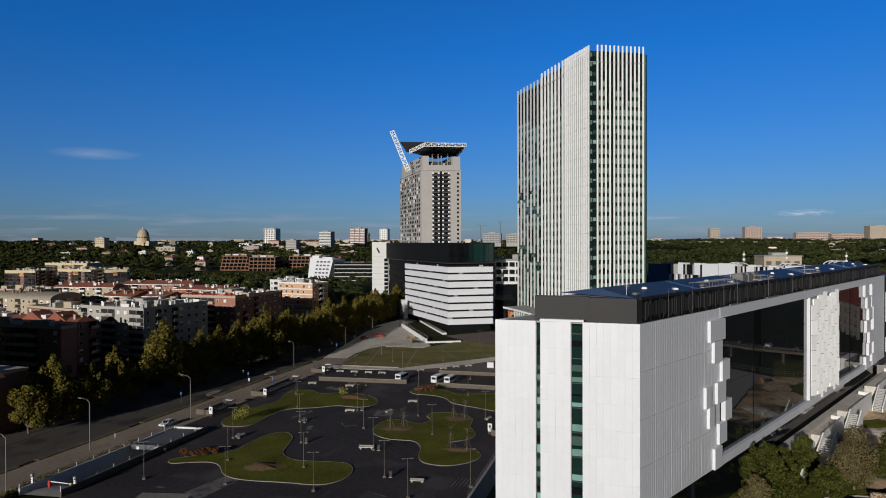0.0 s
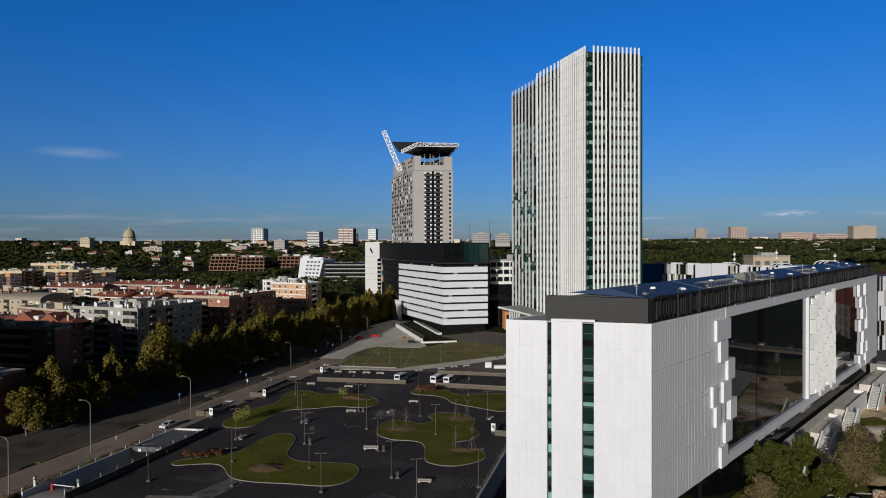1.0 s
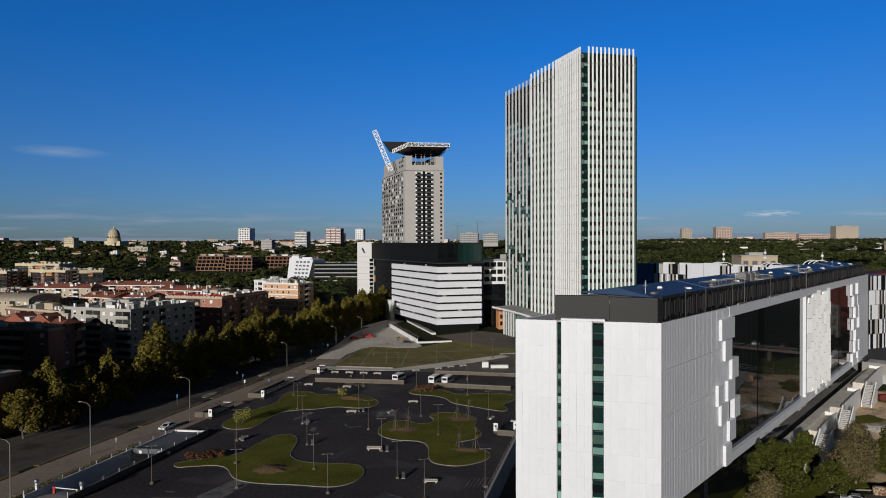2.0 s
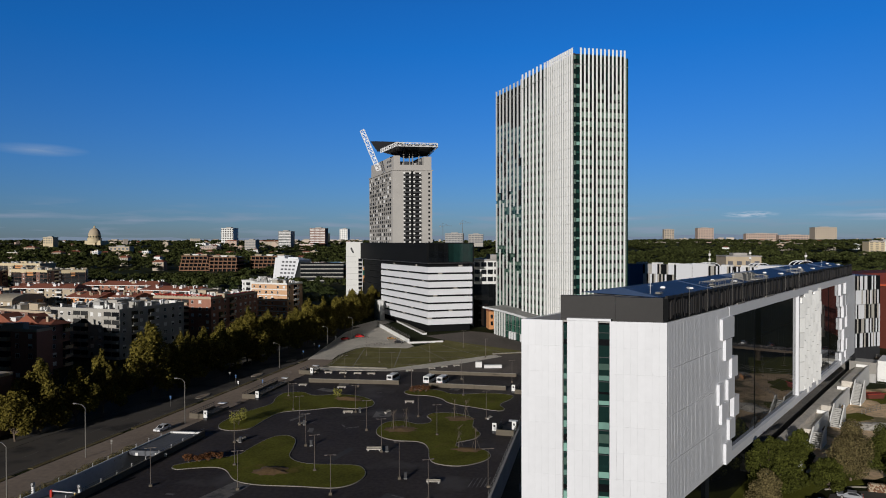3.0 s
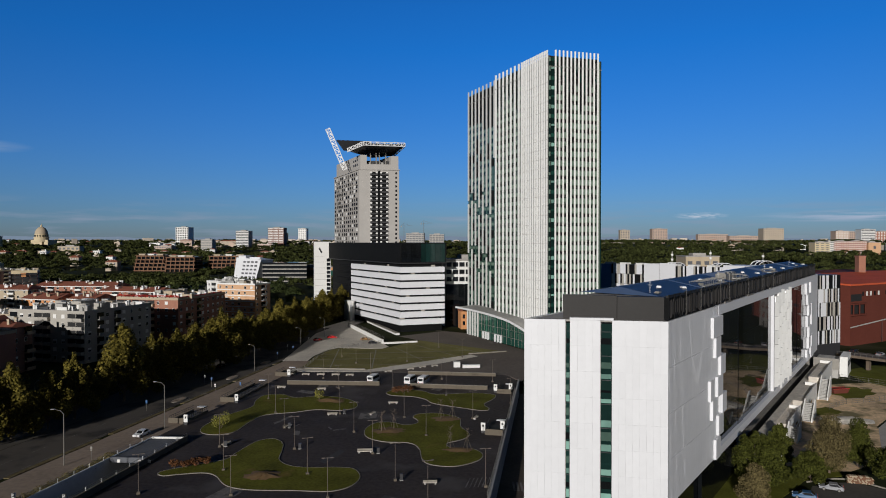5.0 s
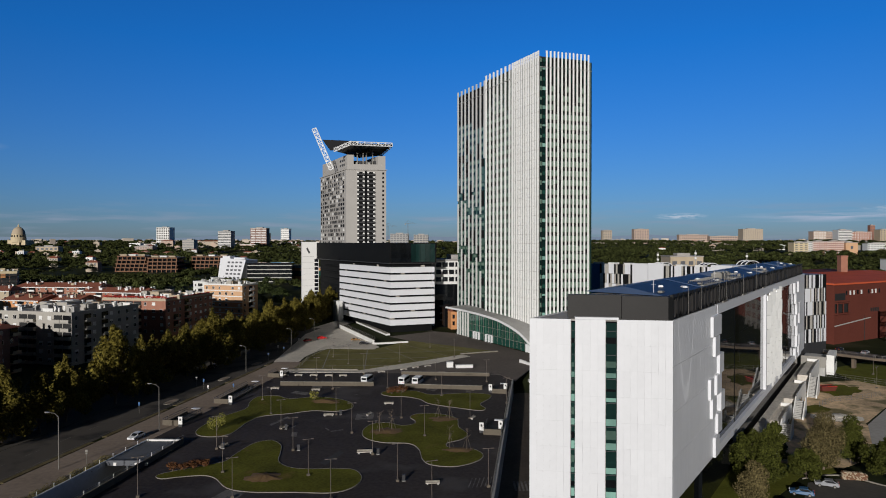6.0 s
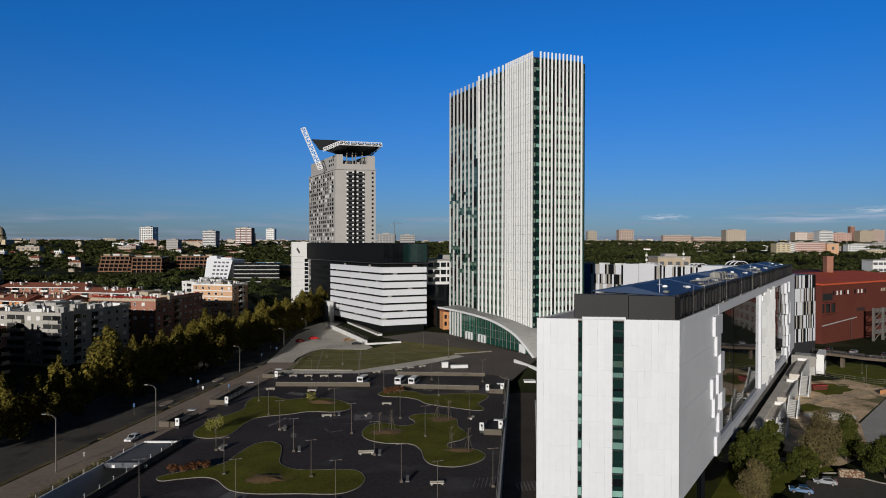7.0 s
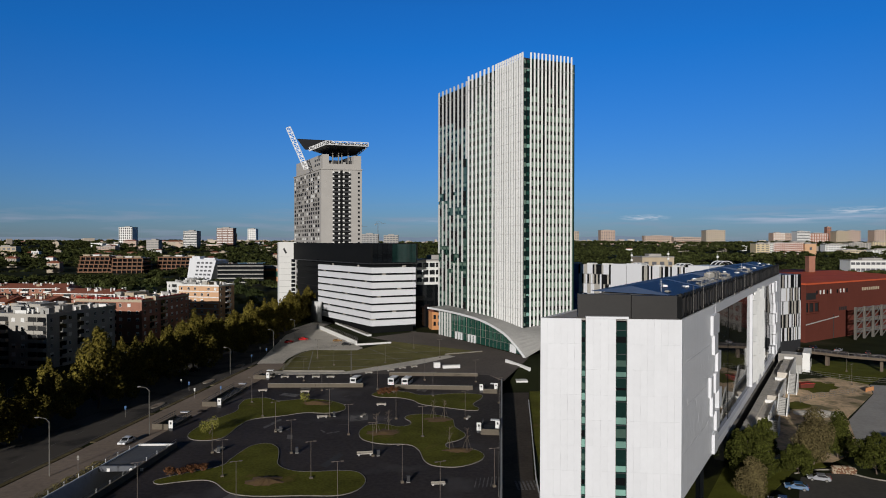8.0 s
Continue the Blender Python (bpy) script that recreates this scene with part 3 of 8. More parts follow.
for s0, s1, k in ((147.5, 152, 0), (157.5, 163, 0), (150.5, 156, 1), (153, 158, 2), (159.5, 164, 2), (150, 155, 3), (160, 164.5, 3), (154, 159, 4), (153, 157, 5), (160, 164, 5), (149, 154, 6), (158, 162, 6)):
    part("projecting_panel", MB(FW).box(s0, -0.5, 26.2 - 3.74 * k, s1, 0.3, 29.9 - 3.74 * k), M["white"], side)
for s0, s1 in ((30.6, 60), (60.05, 92), (92.05, 125), (125.05, 165.9)):
    part("top_beam", MB(FW).box(s0, -0.04, 30.0, s1, 0.6, ZT), M["white"], office)
    part("sill_beam", MB(FW).box(s0, -0.35, ZB, s1, 0.6, 5.0), M["white"], office)
for a, b in ((30.6, 87.2), (117.4, 159.8)):
    n = round((b - a) / 1.6)
    w = (b - a) / n
    pane = MB().box(0.035, 0.0, 0.03, w - 0.035, 0.08, 6.22).mesh("pane", M["glass"])
    wall = part("curtain_wall", MB(FW).box(a, 0.5, 5.0, b, 0.6, 30.0), M["dark"], office, "dark reflective curtain wall")
    for i in range(n):
        for j in range(4):
            part("pane", pane, None, wall, at=FW @ pose(a + i * w, 0.38, 5.0 + 6.25 * j))
    part("glass_shaft", MB(FW).box(a + (b - a) * 0.33, 0.3, 5.0, a + (b - a) * 0.33 + 4.5, 0.37, 30.0), M["glass_black"], office, "darker glazed shaft")
# glazed strips of the front
for a, b in ((6.35, 7.05), (11.65, 13.4)):
    part("glazed_strip", MB(FF).box(a, 0.62, -4.2, b, 0.7, ZT - 0.6), M["glass_dim"], office, "dark recessed window strip")
    part("reveal", MB(FF).box(a + 0.01, 0.3, -4.2, a + 0.09, 0.62, ZT - 0.1), M["greystone"], office, "grey window reveal")
    rr = random.Random(int(a))
    for k in range(9):
        z = -3.6 + 3.75 * k
        part("spandrel", MB(FF).box(a + 0.1, 0.54, z, b - 0.05, 0.6, z + rr.uniform(0.6, 1.3)), M[rr.choice(("glass_spandrel", "glass_teal", "glass_spandrel")) if k < 8 else "glass_dim"], office, "green glass spandrel")
        part("blind", MB(FF).box(a + 0.12, 0.55, z + 1.6, b - 0.08, 0.6, z + rr.uniform(1.9, 3.0)), M[rr.choice(("glass_black", "glass_skin", "glass_dim"))], office)
        part("transom", MB(FF).box(a + 0.1, 0.5, z + 3.5, b - 0.02, 0.6, z + 3.58), M["dark"], office)
part("cornice", MB(FF).box(7.0, -0.25, ZT, 13.6, 0.8, ZT + 0.35), M["white"], office, "white capping over the strips")
# attic
atx0 = 5.95
attic = part("attic", MB(FF).box(atx0, 1.6, ZT + 0.02, 14.2, 3.0, 35.50).box(14.25, 1.2, ZT + 0.02, 21.2, 3.0, 35.38), M["attic"], office, "dark zinc attic storey")
part("attic_flank", MB(FW).box(1.25, 0.5, ZT + 0.02, 176, 1.6, 35.30), M["matt_black"], attic, "black attic flank behind louvres")
lv, rr = MB(FW), random.Random(12)
for i in range(340):
    z1 = rr.uniform(34.4, 35.20)
    lv.box(1.4 + 0.514 * i, 0.5 - rr.choice((0.05, 0.12, 0.18)), ZT + rr.uniform(0.1, 1.0), 1.4 + 0.514 * i + rr.uniform(0.18, 0.44), 0.5, z1)
tagged(part("louvre", lv, M["louvre"], attic, "upright dark louvres of uneven depth"), kind="stuff")
post = MB().box(0, -0.05, 0, 0.07, 0.15, 3.9).mesh("attic_post", M["matt_black"])
for i in range(59):
    part("attic_post", post, None, attic, at=FW @ pose(1.3 + 3.0 * i, 0.34, ZT))
for k, (s0, s1) in enumerate(((2.5, 26), (27.5, 52), (66, 96), (104, 140), (146, 172))):
    part("blue_roof", MB(FW).add([(s0, 1.9, 35.30), (s1, 1.9, 35.30), (s1, 8.5, 36.60), (s0, 8.5, 36.60), (s0, 15.5, 35.50), (s1, 15.5, 35.50)], [(0, 1, 2, 3), (3, 2, 5, 4), (1, 5, 2), (0, 3, 4), (0, 4, 5, 1)]), M["solar"], attic, "blue coated low-pitched roof")
    for q in range(3):
        part("skylight", MB(FW @ pose(s0 + 3 + 7 * q + k, 3.4 + 2.1 * (q % 2), 35.62 + 0.42 * (q % 2), 0, 0, 20 * q)).box(-0.6, -0.4, 0, 0.6, 0.4, 0.22).box(-0.5, -0.3, 0.22, 0.5, 0.3, 0.32), M["whitesteel"] if q else M["steel"], attic)
for k in range(3):
    part("roof_unit", MB(FW @ pose(54 + 3.6 * k, 4, 35.22)).box(0, 0, 0, 2.8, 2.2, 1.5).box(0.3, 0.3, 1.5, 2.5, 1.9, 1.8), M["steel"], attic)
for k in range(9):
    part("roof_rail", MB(FW).rod((27 + 4 * k, 2.0, 35.30), (27 + 4 * k, 2.0, 36.50), 0.03, n=4).rod((27 + 4 * k, 2.0, 36.50), (31 + 4 * k, 2.0, 36.50), 0.03, n=4).rod((27 + 4 * k, 2.0, 36.20), (31 + 4 * k, 2.0, 36.20), 0.025, n=4), M["steel"], attic)
for s0 in (3.5, 47, 99, 141):
    part("roof_aerial", MB(FW).rod((s0, 4, 35.30), (s0, 4, 37.80), 0.035, n=4).rod((s0 - 0.5, 4, 37.40), (s0 + 0.5, 4, 37.40), 0.025, n=4).rod((s0, 3.6, 37.00), (s0, 4.4, 37.00), 0.025, n=4).rod((s0 - 0.35, 4, 36.60), (s0 + 0.35, 4, 36.60), 0.025, n=4), M["whitesteel"], attic)
part("attic_roof", MB().prism([(WC[0] + 8.5, WC[1] + 2.4), (WA[0] - 0.2, WA[1] + 2.2), (WE[0] - 3, WE[1] - 2), (WF[0] + 4, WF[1] - 3)], 34.90, 35.22), M["flatroof"], attic)
part("parapet", MB(FW).box(1.25, 0.4, 35.22, 177, 0.8, 35.65), M["attic"], attic)
for k, (s0, s1) in enumerate(((29, 47), (60, 68), (98, 108))):
    part("plant_deck", MB(FW).box(s0, 2.2, 35.35, s1, 6.0, 35.55), M["concrete"], attic, "grey plant deck")
    for q in range(int((s1 - s0) / 1.5)):
        part("plant_frame", MB(FW).box(s0 + 1.5 * q, 2.4, 35.55, s0 + 1.5 * q + 0.06, 2.46, 36.35).box(s0 + 1.5 * q, 4.9, 35.55, s0 + 1.5 * q + 0.06, 4.96, 36.35).box(s0 + 1.5 * q, 2.46, 36.29, s0 + 1.5 * q + 0.06, 4.9, 36.35), M["steel"], attic)
for s0 in (10, 19, 33, 40, 58, 75, 90):
    part("lightning_rod", MB(FW).rod((s0, 0.2, ZT), (s0, 0.2, 36.50), 0.03, n=4), M["steel"], attic)
for s0, w in ((36, 5), (57, 7), (84, 4)):
    part("ledge_cover", MB(FW).box(s0, 0.0, ZT, s0 + w, 0.28, ZT + 0.3), M["steel"], attic, "grey cover on the ledge")
# small letterless marks low on the front wall
for k in range(5):
    part("wall_mark", MB(FF).box(8.3 + 0.5 * k, -0.05, 1.2, 8.62 + 0.5 * k, -0.004, 1.9), M["dark"], office, "dark bar of a wall sign")


# ---- green-white tower ----
tower = thing("office_tower", "tall white-finned office tower with pale green glazing", "tower")
TC, TR = (14.0, 260.5), (36.4, 268.2)
T1, T2, T3, T3b, T5 = (5.45, 278.15), (5.0, 279.2), (-5.5, 300.8), (-2.7, 302.3), (-18.0, 333.0)
TZ0, TZ1 = 8.0, 117.3
FL = 3.77
NF = 29
TOWER_PLAN = [TC, TR, (30, 300), (2, 345), T5, T3b, T3, TC]
part("shaft", MB().prism(inset(TOWER_PLAN, 0.35), 0, TZ1), M["spandrel"], tower, "pale green panelled shaft")
part("roof_edge", MB().prism(inset(TOWER_PLAN, 0.8), TZ1, TZ1 + 0.8), M["attic"], tower)


def fins(fr, xs, w, d, z0, z1, material):
    me = MB().box(-w / 2, -d, 0, w / 2, 0.1, z1 - z0).mesh("fin", M[material])
    for x in xs:
        part("fin", me, None, tower, at=fr @ pose(x, 0, z0))


budget = [290]
STORES = {k: MB() for k in ("glass_dark", "glass_teal", "glass_dim", "glass_pale", "matt_black")}


def glaze(fr, a, b, z, h, material, out=0.0):
    """One pane between two fins; the nearest ones are parts, the rest is joined."""
    if budget[0] > 0:
        budget[0] -= 1
        return part("window", MB(fr).box(a, 0.16 - out, z, b, 0.3, z + h), M[material], tower)
    STORES[material].m = fr
    STORES[material].box(a, 0.16 - out, z, b, 0.3, z + h)


M["glass_dark"] = glass_mat("smoked_green_glass", (0.012, 0.02, 0.016), 0.1, 1.4, rand=0.5)
RF = frame_on(TC, TR)
rl = dist(TC, TR)
rx = [rl * (0.133 + 0.0727 * k) for k in range(12)]
fins(RF, rx, 0.58, 0.3, TZ0, 120.3, "fin")
rnd = random.Random(31)
for k, (a, b) in enumerate(zip(rx, rx[1:])):
    a, b = a + 0.31, b - 0.31
    slot = k == 3
    top = 23 + (k * 5 + 2) % 4
    for j in range(NF):
        z = TZ0 + j * FL
        tall = rnd.random() < 0.07
        glaze(RF, a, b, z + (0.25 if tall else 0.6), 2.5 if tall else 1.5, "matt_black" if rnd.random() < 0.6 else "glass_dark")
        if j >= top or slot:
            glaze(RF, a, b, z + 2.12, FL - 1.55, "matt_black" if (j + k) % 4 else "glass_dim")
        elif rnd.random() < 0.5:
            glaze(RF, a, b, z + 2.9, 0.5, "glass_pale")
# the glazed corner bay with its mullion and floor edges
part("corner_glass", MB(RF).box(0.15, -0.05, TZ0, rx[0] - 0.42, 0.3, TZ1 - 0.5), M["glass_dim"], tower, "dark corner glazing")
part("corner_mullion", MB(RF).box(1.0, -0.2, TZ0, 1.22, -0.05, TZ1), M["matt_black"], tower)
for j in range(NF):
    z = TZ0 + j * FL
    part("corner_pane", MB(RF).box(0.2, -0.12, z + 2.1, 0.96, -0.055, z + FL + (0.1 if j % 4 else -0.6)), M["glass_pale"], tower, "pale green corner pane")
    part("corner_pane", MB(RF).box(1.26, -0.12, z + (2.3 if j % 3 else 2.9), rx[0] - 0.46, -0.055, z + FL - 0.1), M["glass_spandrel" if j % 2 else "glass_teal"], tower)
part("edge_fin", MB(RF).box(rl - 0.5, -0.1, TZ0, rl - 0.05, 0.3, TZ1), M["glass_dim"], tower, "dark glazed edge")
# the blank corner in ribbed white cladding
LF = frame_on(T1, TC)
ll = dist(T1, TC)
for k in range(11):
    w = ll / 11
    part("cladding_strip", MB(LF).box(k * w + 0.36, -0.24, TZ0, (k + 1) * w - 0.36, 0.1, 120.2), M["fin"], tower, "white cladding strip")
part("cladding_back", MB(LF).box(0, -0.1, TZ0, ll, 0.05, 117.6), M["groove"], tower, "grey groove between the strips")
jt = MB(LF)
for k in range(NF + 1):
    jt.box(0.1, -0.252, TZ0 + 1.2 + k * FL, ll - 0.1, -0.243, TZ0 + 1.27 + k * FL)
part("joint", jt, M["greystone"], tower, "grey joints between storeys")
# the long side: broad white fins with panes storey by storey
SF = frame_on(T3, T2)
sl = dist(T3, T2)
sx = [0.8 + k * (sl - 0.6) / 6.75 for k in range(7)]
fins(SF, sx + [sl + 0.1], 0.98, 0.3, TZ0, 120.2, "fin")
for k, (a, b) in enumerate(zip(sx, sx[1:] + [sl + 0.1])):
    a, b = a + 0.5, b - 0.5
    mid = (a + b) / 2
    top = 24 + (k * 3 + 1) % 4
    part("mullion", MB(SF).box(mid - 0.1, 0.1, TZ0, mid + 0.1, 0.3, TZ1), M["spandrel"], tower)
    for j in range(NF):
        z = TZ0 + j * FL
        glaze(SF, a, mid - 0.14, z + 0.5, 2.1, "matt_black" if rnd.random() < 0.6 else "glass_dim")
        glaze(SF, mid + 0.14, b, z + 0.5, 2.1, "glass_dark" if rnd.random() < 0.8 else "glass_pale")
        if j >= top:
            glaze(SF, a, b, z + 2.62, FL - 2.15, "matt_black")
# the far side: grey fins of uneven length over green glass
QF = frame_on(T5, T3b)
ql = dist(T5, T3b)
qx = [0.6 + k * (ql - 3) / 8 for k in range(9)]
part("green_glass", MB(QF).box(0.1, 0.05, 1.0, ql - 0.1, 0.34, TZ1 - 0.4), M["glass_skin"], tower, "green glass skin")
for k, x in enumerate(qx):
    f1, f2 = rnd.randint(13, 17), rnd.randint(6, 9)
    cuts = [(TZ0 + FL * (19 + k % 3), 119.9)] if k > 6 else [(TZ0 + FL * f1, 119.9), (TZ0 + FL * f2, TZ0 + FL * (f1 - (1 if k % 2 else 0.4))), (2.0, TZ0 + FL * (f2 - (0.5 if k % 2 else 1.2)))]
    for z0, z1 in cuts:
        part("fin", MB(QF).box(x - 0.6, -0.3, z0, x + 0.6, 0.04, z1), M["fin_grey"], tower)
for a, b in zip(qx, qx[1:]):
    for j in range(1, NF):
        z = TZ0 + j * FL
        if j > 24 or rnd.random() < 0.25:
            glaze(QF, a + 0.62, b - 0.62, z, FL - 0.1, "matt_black", 0.16)
        elif rnd.random() < 0.75:
            glaze(QF, a + 0.62, b - 0.62, z + 0.3, 1.5, "glass_dim", 0.16)
            glaze(QF, a + 0.62, b - 0.62, z + 2.2, 1.0, "glass_pale", 0.16)
for j in range(NF + 1):
    part("floor_band", MB(QF).box(0.2, -0.06, TZ0 + j * FL - 0.1, ql - 0.15, 0.05, TZ0 + j * FL + 0.12), M["glass_dim"], tower, "dark floor edge in the glass")
for fr, ln, out in ((RF, rl, 0.36), (SF, sl, 0.46), (QF, ql - 2.6, 0.31)):
    part("joint", MB(fr).box(0.1, -out, 113.55, ln - 0.1, -out + 0.012, 113.75), M["concrete"], tower, "grey joint below the fin tips")
for k, q in STORES.items():
    tagged(part("window", q, M[k], tower), kind="stuff")

# ---- entrance hall at the foot of the tower ----
hall = thing("entrance_hall", "curved glazed entrance hall with a pale sweeping roof", "entrance hall")
HB = [(-18.5, 309.5), (-10.4, 294.5), (0.3, 275.0), (8.3, 260.0), (14.5, 246.5)]
HN = 24


def roof_z(t):
    return 12.2 * (1 - t ** 3.2) + 0.25


nrm = Vector((HB[-1][1] - HB[0][1], -(HB[-1][0] - HB[0][0]))).normalized() * -1
if nrm.x > 0:
    nrm = -nrm
glass = MB()
for k in range(HN):
    a, b = along(HB, k / HN), along(HB, (k + 1) / HN)
    za, zb = roof_z(k / HN) - 0.5, roof_z((k + 1) / HN) - 0.5
    if zb < 0.3:
        continue
    glass.add([(*a, 0), (*b, 0), (*b, zb), (*a, za)], [(0, 1, 2, 3)])
    part("mullion", MB().rod((*a, 0), (*a, za), 0.09, n=4), M["steel"], hall)
part("glazing", glass, M["glass_teal"], hall, "green glass wall")
for k in range(4, HN - 2):
    a, b = along(HB, (k + 0.3) / HN), along(HB, (k + 0.62) / HN)
    zc = roof_z((k + 1) / HN) - 1.2
    if zc > 3.6:
        part("lit_bay", MB(frame_on(a, b)).box(0, -0.05, 3.3, dist(a, b), -0.02, zc), M["glass_green"], hall, "paler green glass bay")
for k in range(5):
    a, b = along(HB, 0.005 + 0.036 * k), along(HB, 0.022 + 0.036 * k)
    part("grey_fin", MB(frame_on(a, b)).box(0, -0.25, 0, dist(a, b), 0.1, 11.4), M["fin_grey"], hall, "grey fin reaching down from the tower")
rails = MB()
for h in (3.2, 6.4):
    for k in range(HN):
        a, b = along(HB, k / HN), along(HB, (k + 1) / HN)
        if roof_z((k + 1) / HN) > h + 0.6:
            rails.rod((a[0] + nrm.x * 0.1, a[1] + nrm.y * 0.1, h), (b[0] + nrm.x * 0.1, b[1] + nrm.y * 0.1, h), 0.09, n=4)
part("transom", rails, M["steel"], hall)
roof = MB()
RN = 32
rows = []
for k in range(RN + 1):
    t = -0.06 + 1.06 * k / RN
    e = along(HB, max(0, t)) if t >= 0 else (HB[0][0] - 3.0, HB[0][1] + 5.5)
    over = 2.6
    f = Vector((e[0] + nrm.x * over, e[1] + nrm.y * over, roof_z(max(0, t))))
    bk = along([(-8, 330), (4, 310), (16, 286), (26, 262), (34, 246)], max(0, t))
    g = Vector((*bk, 12.4 - 3.2 * max(0, t)))
    rows.append([f, f.lerp(g, 0.33) + Vector((0, 0, 1.2 * max(0, t) ** 2)), f.lerp(g, 0.66) + Vector((0, 0, 1.0 * max(0, t) ** 2)), g])
vs = [tuple(p + Vector((0, 0, dz))) for dz in (0, -0.6) for r in rows for p in r]
o = 4 * (RN + 1)
fs = [(4 * k + j, 4 * k + 4 + j, 4 * k + 5 + j, 4 * k + 1 + j) for k in range(RN) for j in range(3)]
fs += [tuple(i + o for i in reversed(f)) for f in fs] + [(4 * k, o + 4 * k, o + 4 * k + 4, 4 * k + 4) for k in range(RN)] + [(j, j + 1, o + j + 1, o + j) for j in range(3)]
roof.add(vs, fs)
part("canopy_roof", roof, M["concrete"], hall, "pale grey sweeping roof shell")
edge = MB()
for k in range(RN):
    edge.rod(rows[k][0] + Vector((0, 0, -0.25)), rows[k + 1][0] + Vector((0, 0, -0.25)), 0.5, n=6)
part("roof_edge", edge, M["whitesteel"], hall, "white metal roof edge")
for t in (0.24, 0.36, 0.78):
    a, b = along(HB, t), along(HB, t + 0.055)
    fr = frame_on(a, b)
    w = dist(a, b)
    d = MB(pose(nrm.x * 0.9, nrm.y * 0.9, 0) @ fr)
    for x in (0, w / 2, w - 0.15):
        d.box(x, 0, 0, x + 0.15, 0.9, 3.3)
    d.box(0, 0, 3.15, w, 0.9, 3.4)
    part("door_frame", d, M["whitesteel"], hall, "white entrance door frame")

# ---- banded office block with black glass crown ----
block = thing("banded_office", "black office block wrapped in white bands under black glass", "building")
BC, BR, BL, BK = (-50.6, 312.6), (-29.6, 321.2), (-84.0, 363.5), (-103.5, 399.0)
part("core", MB().prism(inset([BC, BR, (-55, 372), (-80, 404), BK], 1.0), 0, 42.0), M["matt_black"], block, "black glazed body")
for fr, ln in ((frame_on(BL, BC), dist(BL, BC)), (frame_on(BC, BR), dist(BC, BR))):
    for k in range(8):
        z = 3.4 + 3.63 * k
        part("white_band", MB(fr).box(0.0 if ln > 30 else 0.02, -0.05, z, ln - (0.02 if ln > 30 else 0), 0.9, z + 2.75), M["white"], block)
        for q in range(int(ln / 2.6)):
            if (q * 7 + k * 5) % 11 == 0:
                part("blind", MB(fr).box(2.6 * q + 0.3, 0.93, z + 2.78, 2.6 * q + 2.3, 0.98, z + 3.6), M["grey_render"], block)
crown = inset([BC, BR, (-50, 378), (-80, 408), BK], -0.7)
part("crown", MB().prism(crown, 33.6, 43.3), M["matt_black"], block, "black glass crown storeys")
part("crown_ledge", MB().prism(inset([BC, BR, (-50, 378), (-80, 408), BK], -1.1), 33.2, 33.6), M["dark"], block)
CF = frame_on(BC, BR)
for k in range(9):
    part("crown_pane", MB(CF).box(0.2 + 2.5 * k, -0.86, 34.0, 2.6 + 2.5 * k, -0.74, 42.9), M["glass_dim"] if k > 3 else M["glass_black"], block)
KF = frame_on(BK, BL)
kl = dist(BK, BL)
for k in range(9):
    part("ledge", MB(KF).box(8, 0.2, 4 + 3.7 * k, kl - 2, 0.95, 4.5 + 3.7 * k), M["matt_black"], block)
slab = MB().prism([(-103.2, 399.4), (-112.9, 396.4), (-116, 408), (-106, 412)], -0.1, 43.8)
slab_ob = part("stair_tower", slab, M["white2"], block, "white rendered stair tower")
SLF = frame_on((-112.9, 396.4), (-103.2, 399.4))
for k in range(12):
    part("stair_window", MB(SLF).box(7.6, -0.06, 4 + 2.5 * k, 9.9, 0.1, 5.9 + 2.5 * k), M["window"], slab_ob)
part("emblem", MB(SLF).add([(2.6, -0.05, 39.6), (3.4, -0.05, 40.4), (5.0, -0.05, 37.2), (4.2, -0.05, 36.6), (2.6, 0.0, 39.6), (3.4, 0.0, 40.4), (5.0, 0.0, 37.2), (4.2, 0.0, 36.6)], [(3, 2, 1, 0), (0, 1, 5, 4), (1, 2, 6, 5), (2, 3, 7, 6), (3, 0, 4, 7)]), M["dark"], slab_ob, "dark slanted wall emblem")
for k in range(9):
    part("groove", MB(SLF).box(0.3, -0.012, 6 + 3.6 * k, 7.2, 0.02, 6.12 + 3.6 * k), M["concrete"], slab_ob)
part("porch", MB(frame_on(BL, BC)).box(-3.0, -3.0, 0, 6.0, -0.4, 11.0), M["white2"], block, "white entrance block")

annex = thing("orange_annex", "small orange brick annex beside the glazed hall", "building", pose(-21.4, 325, 0, 0, 0, 14))
part("wall", MB().box(0, 0, 0, 5, 7, 9), M["orange"], annex)
part("roof", MB().add([(-0.4, -0.4, 9), (5.4, -0.4, 9), (5.4, 7.4, 9), (-0.4, 7.4, 9), (2.5, -0.4, 11), (2.5, 7.4, 11)], [(0, 1, 4), (1, 2, 5, 4), (2, 3, 5), (3, 0, 4, 5), (3, 2, 1, 0)]), M["tile"], annex)
for k in range(2):
    for j in range(2):
        part("window", MB().box(0.7 + 2.2 * k, -0.08, 2 + 3.4 * j, 1.9 + 2.2 * k, 0.02, 4 + 3.4 * j), M["window"], annex)

# ---- grey residential tower with roof canopy ----
sky_tower = thing("residential_tower", "grey stone-clad residential tower with dark balconies and steel roof canopy", "tower")
EC, ER, EL = (-103.6, 505.0), (-73.0, 511.5), (-137.7, 575.0)
ERB = (ER[0] + EL[0] - EC[0], ER[1] + EL[1] - EC[1])
part("body", MB().prism([EC, ER, ERB, EL], 0, 100.6), M["greystone"], sky_tower)
EF = frame_on(EC, ER)
el = dist(EC, ER)


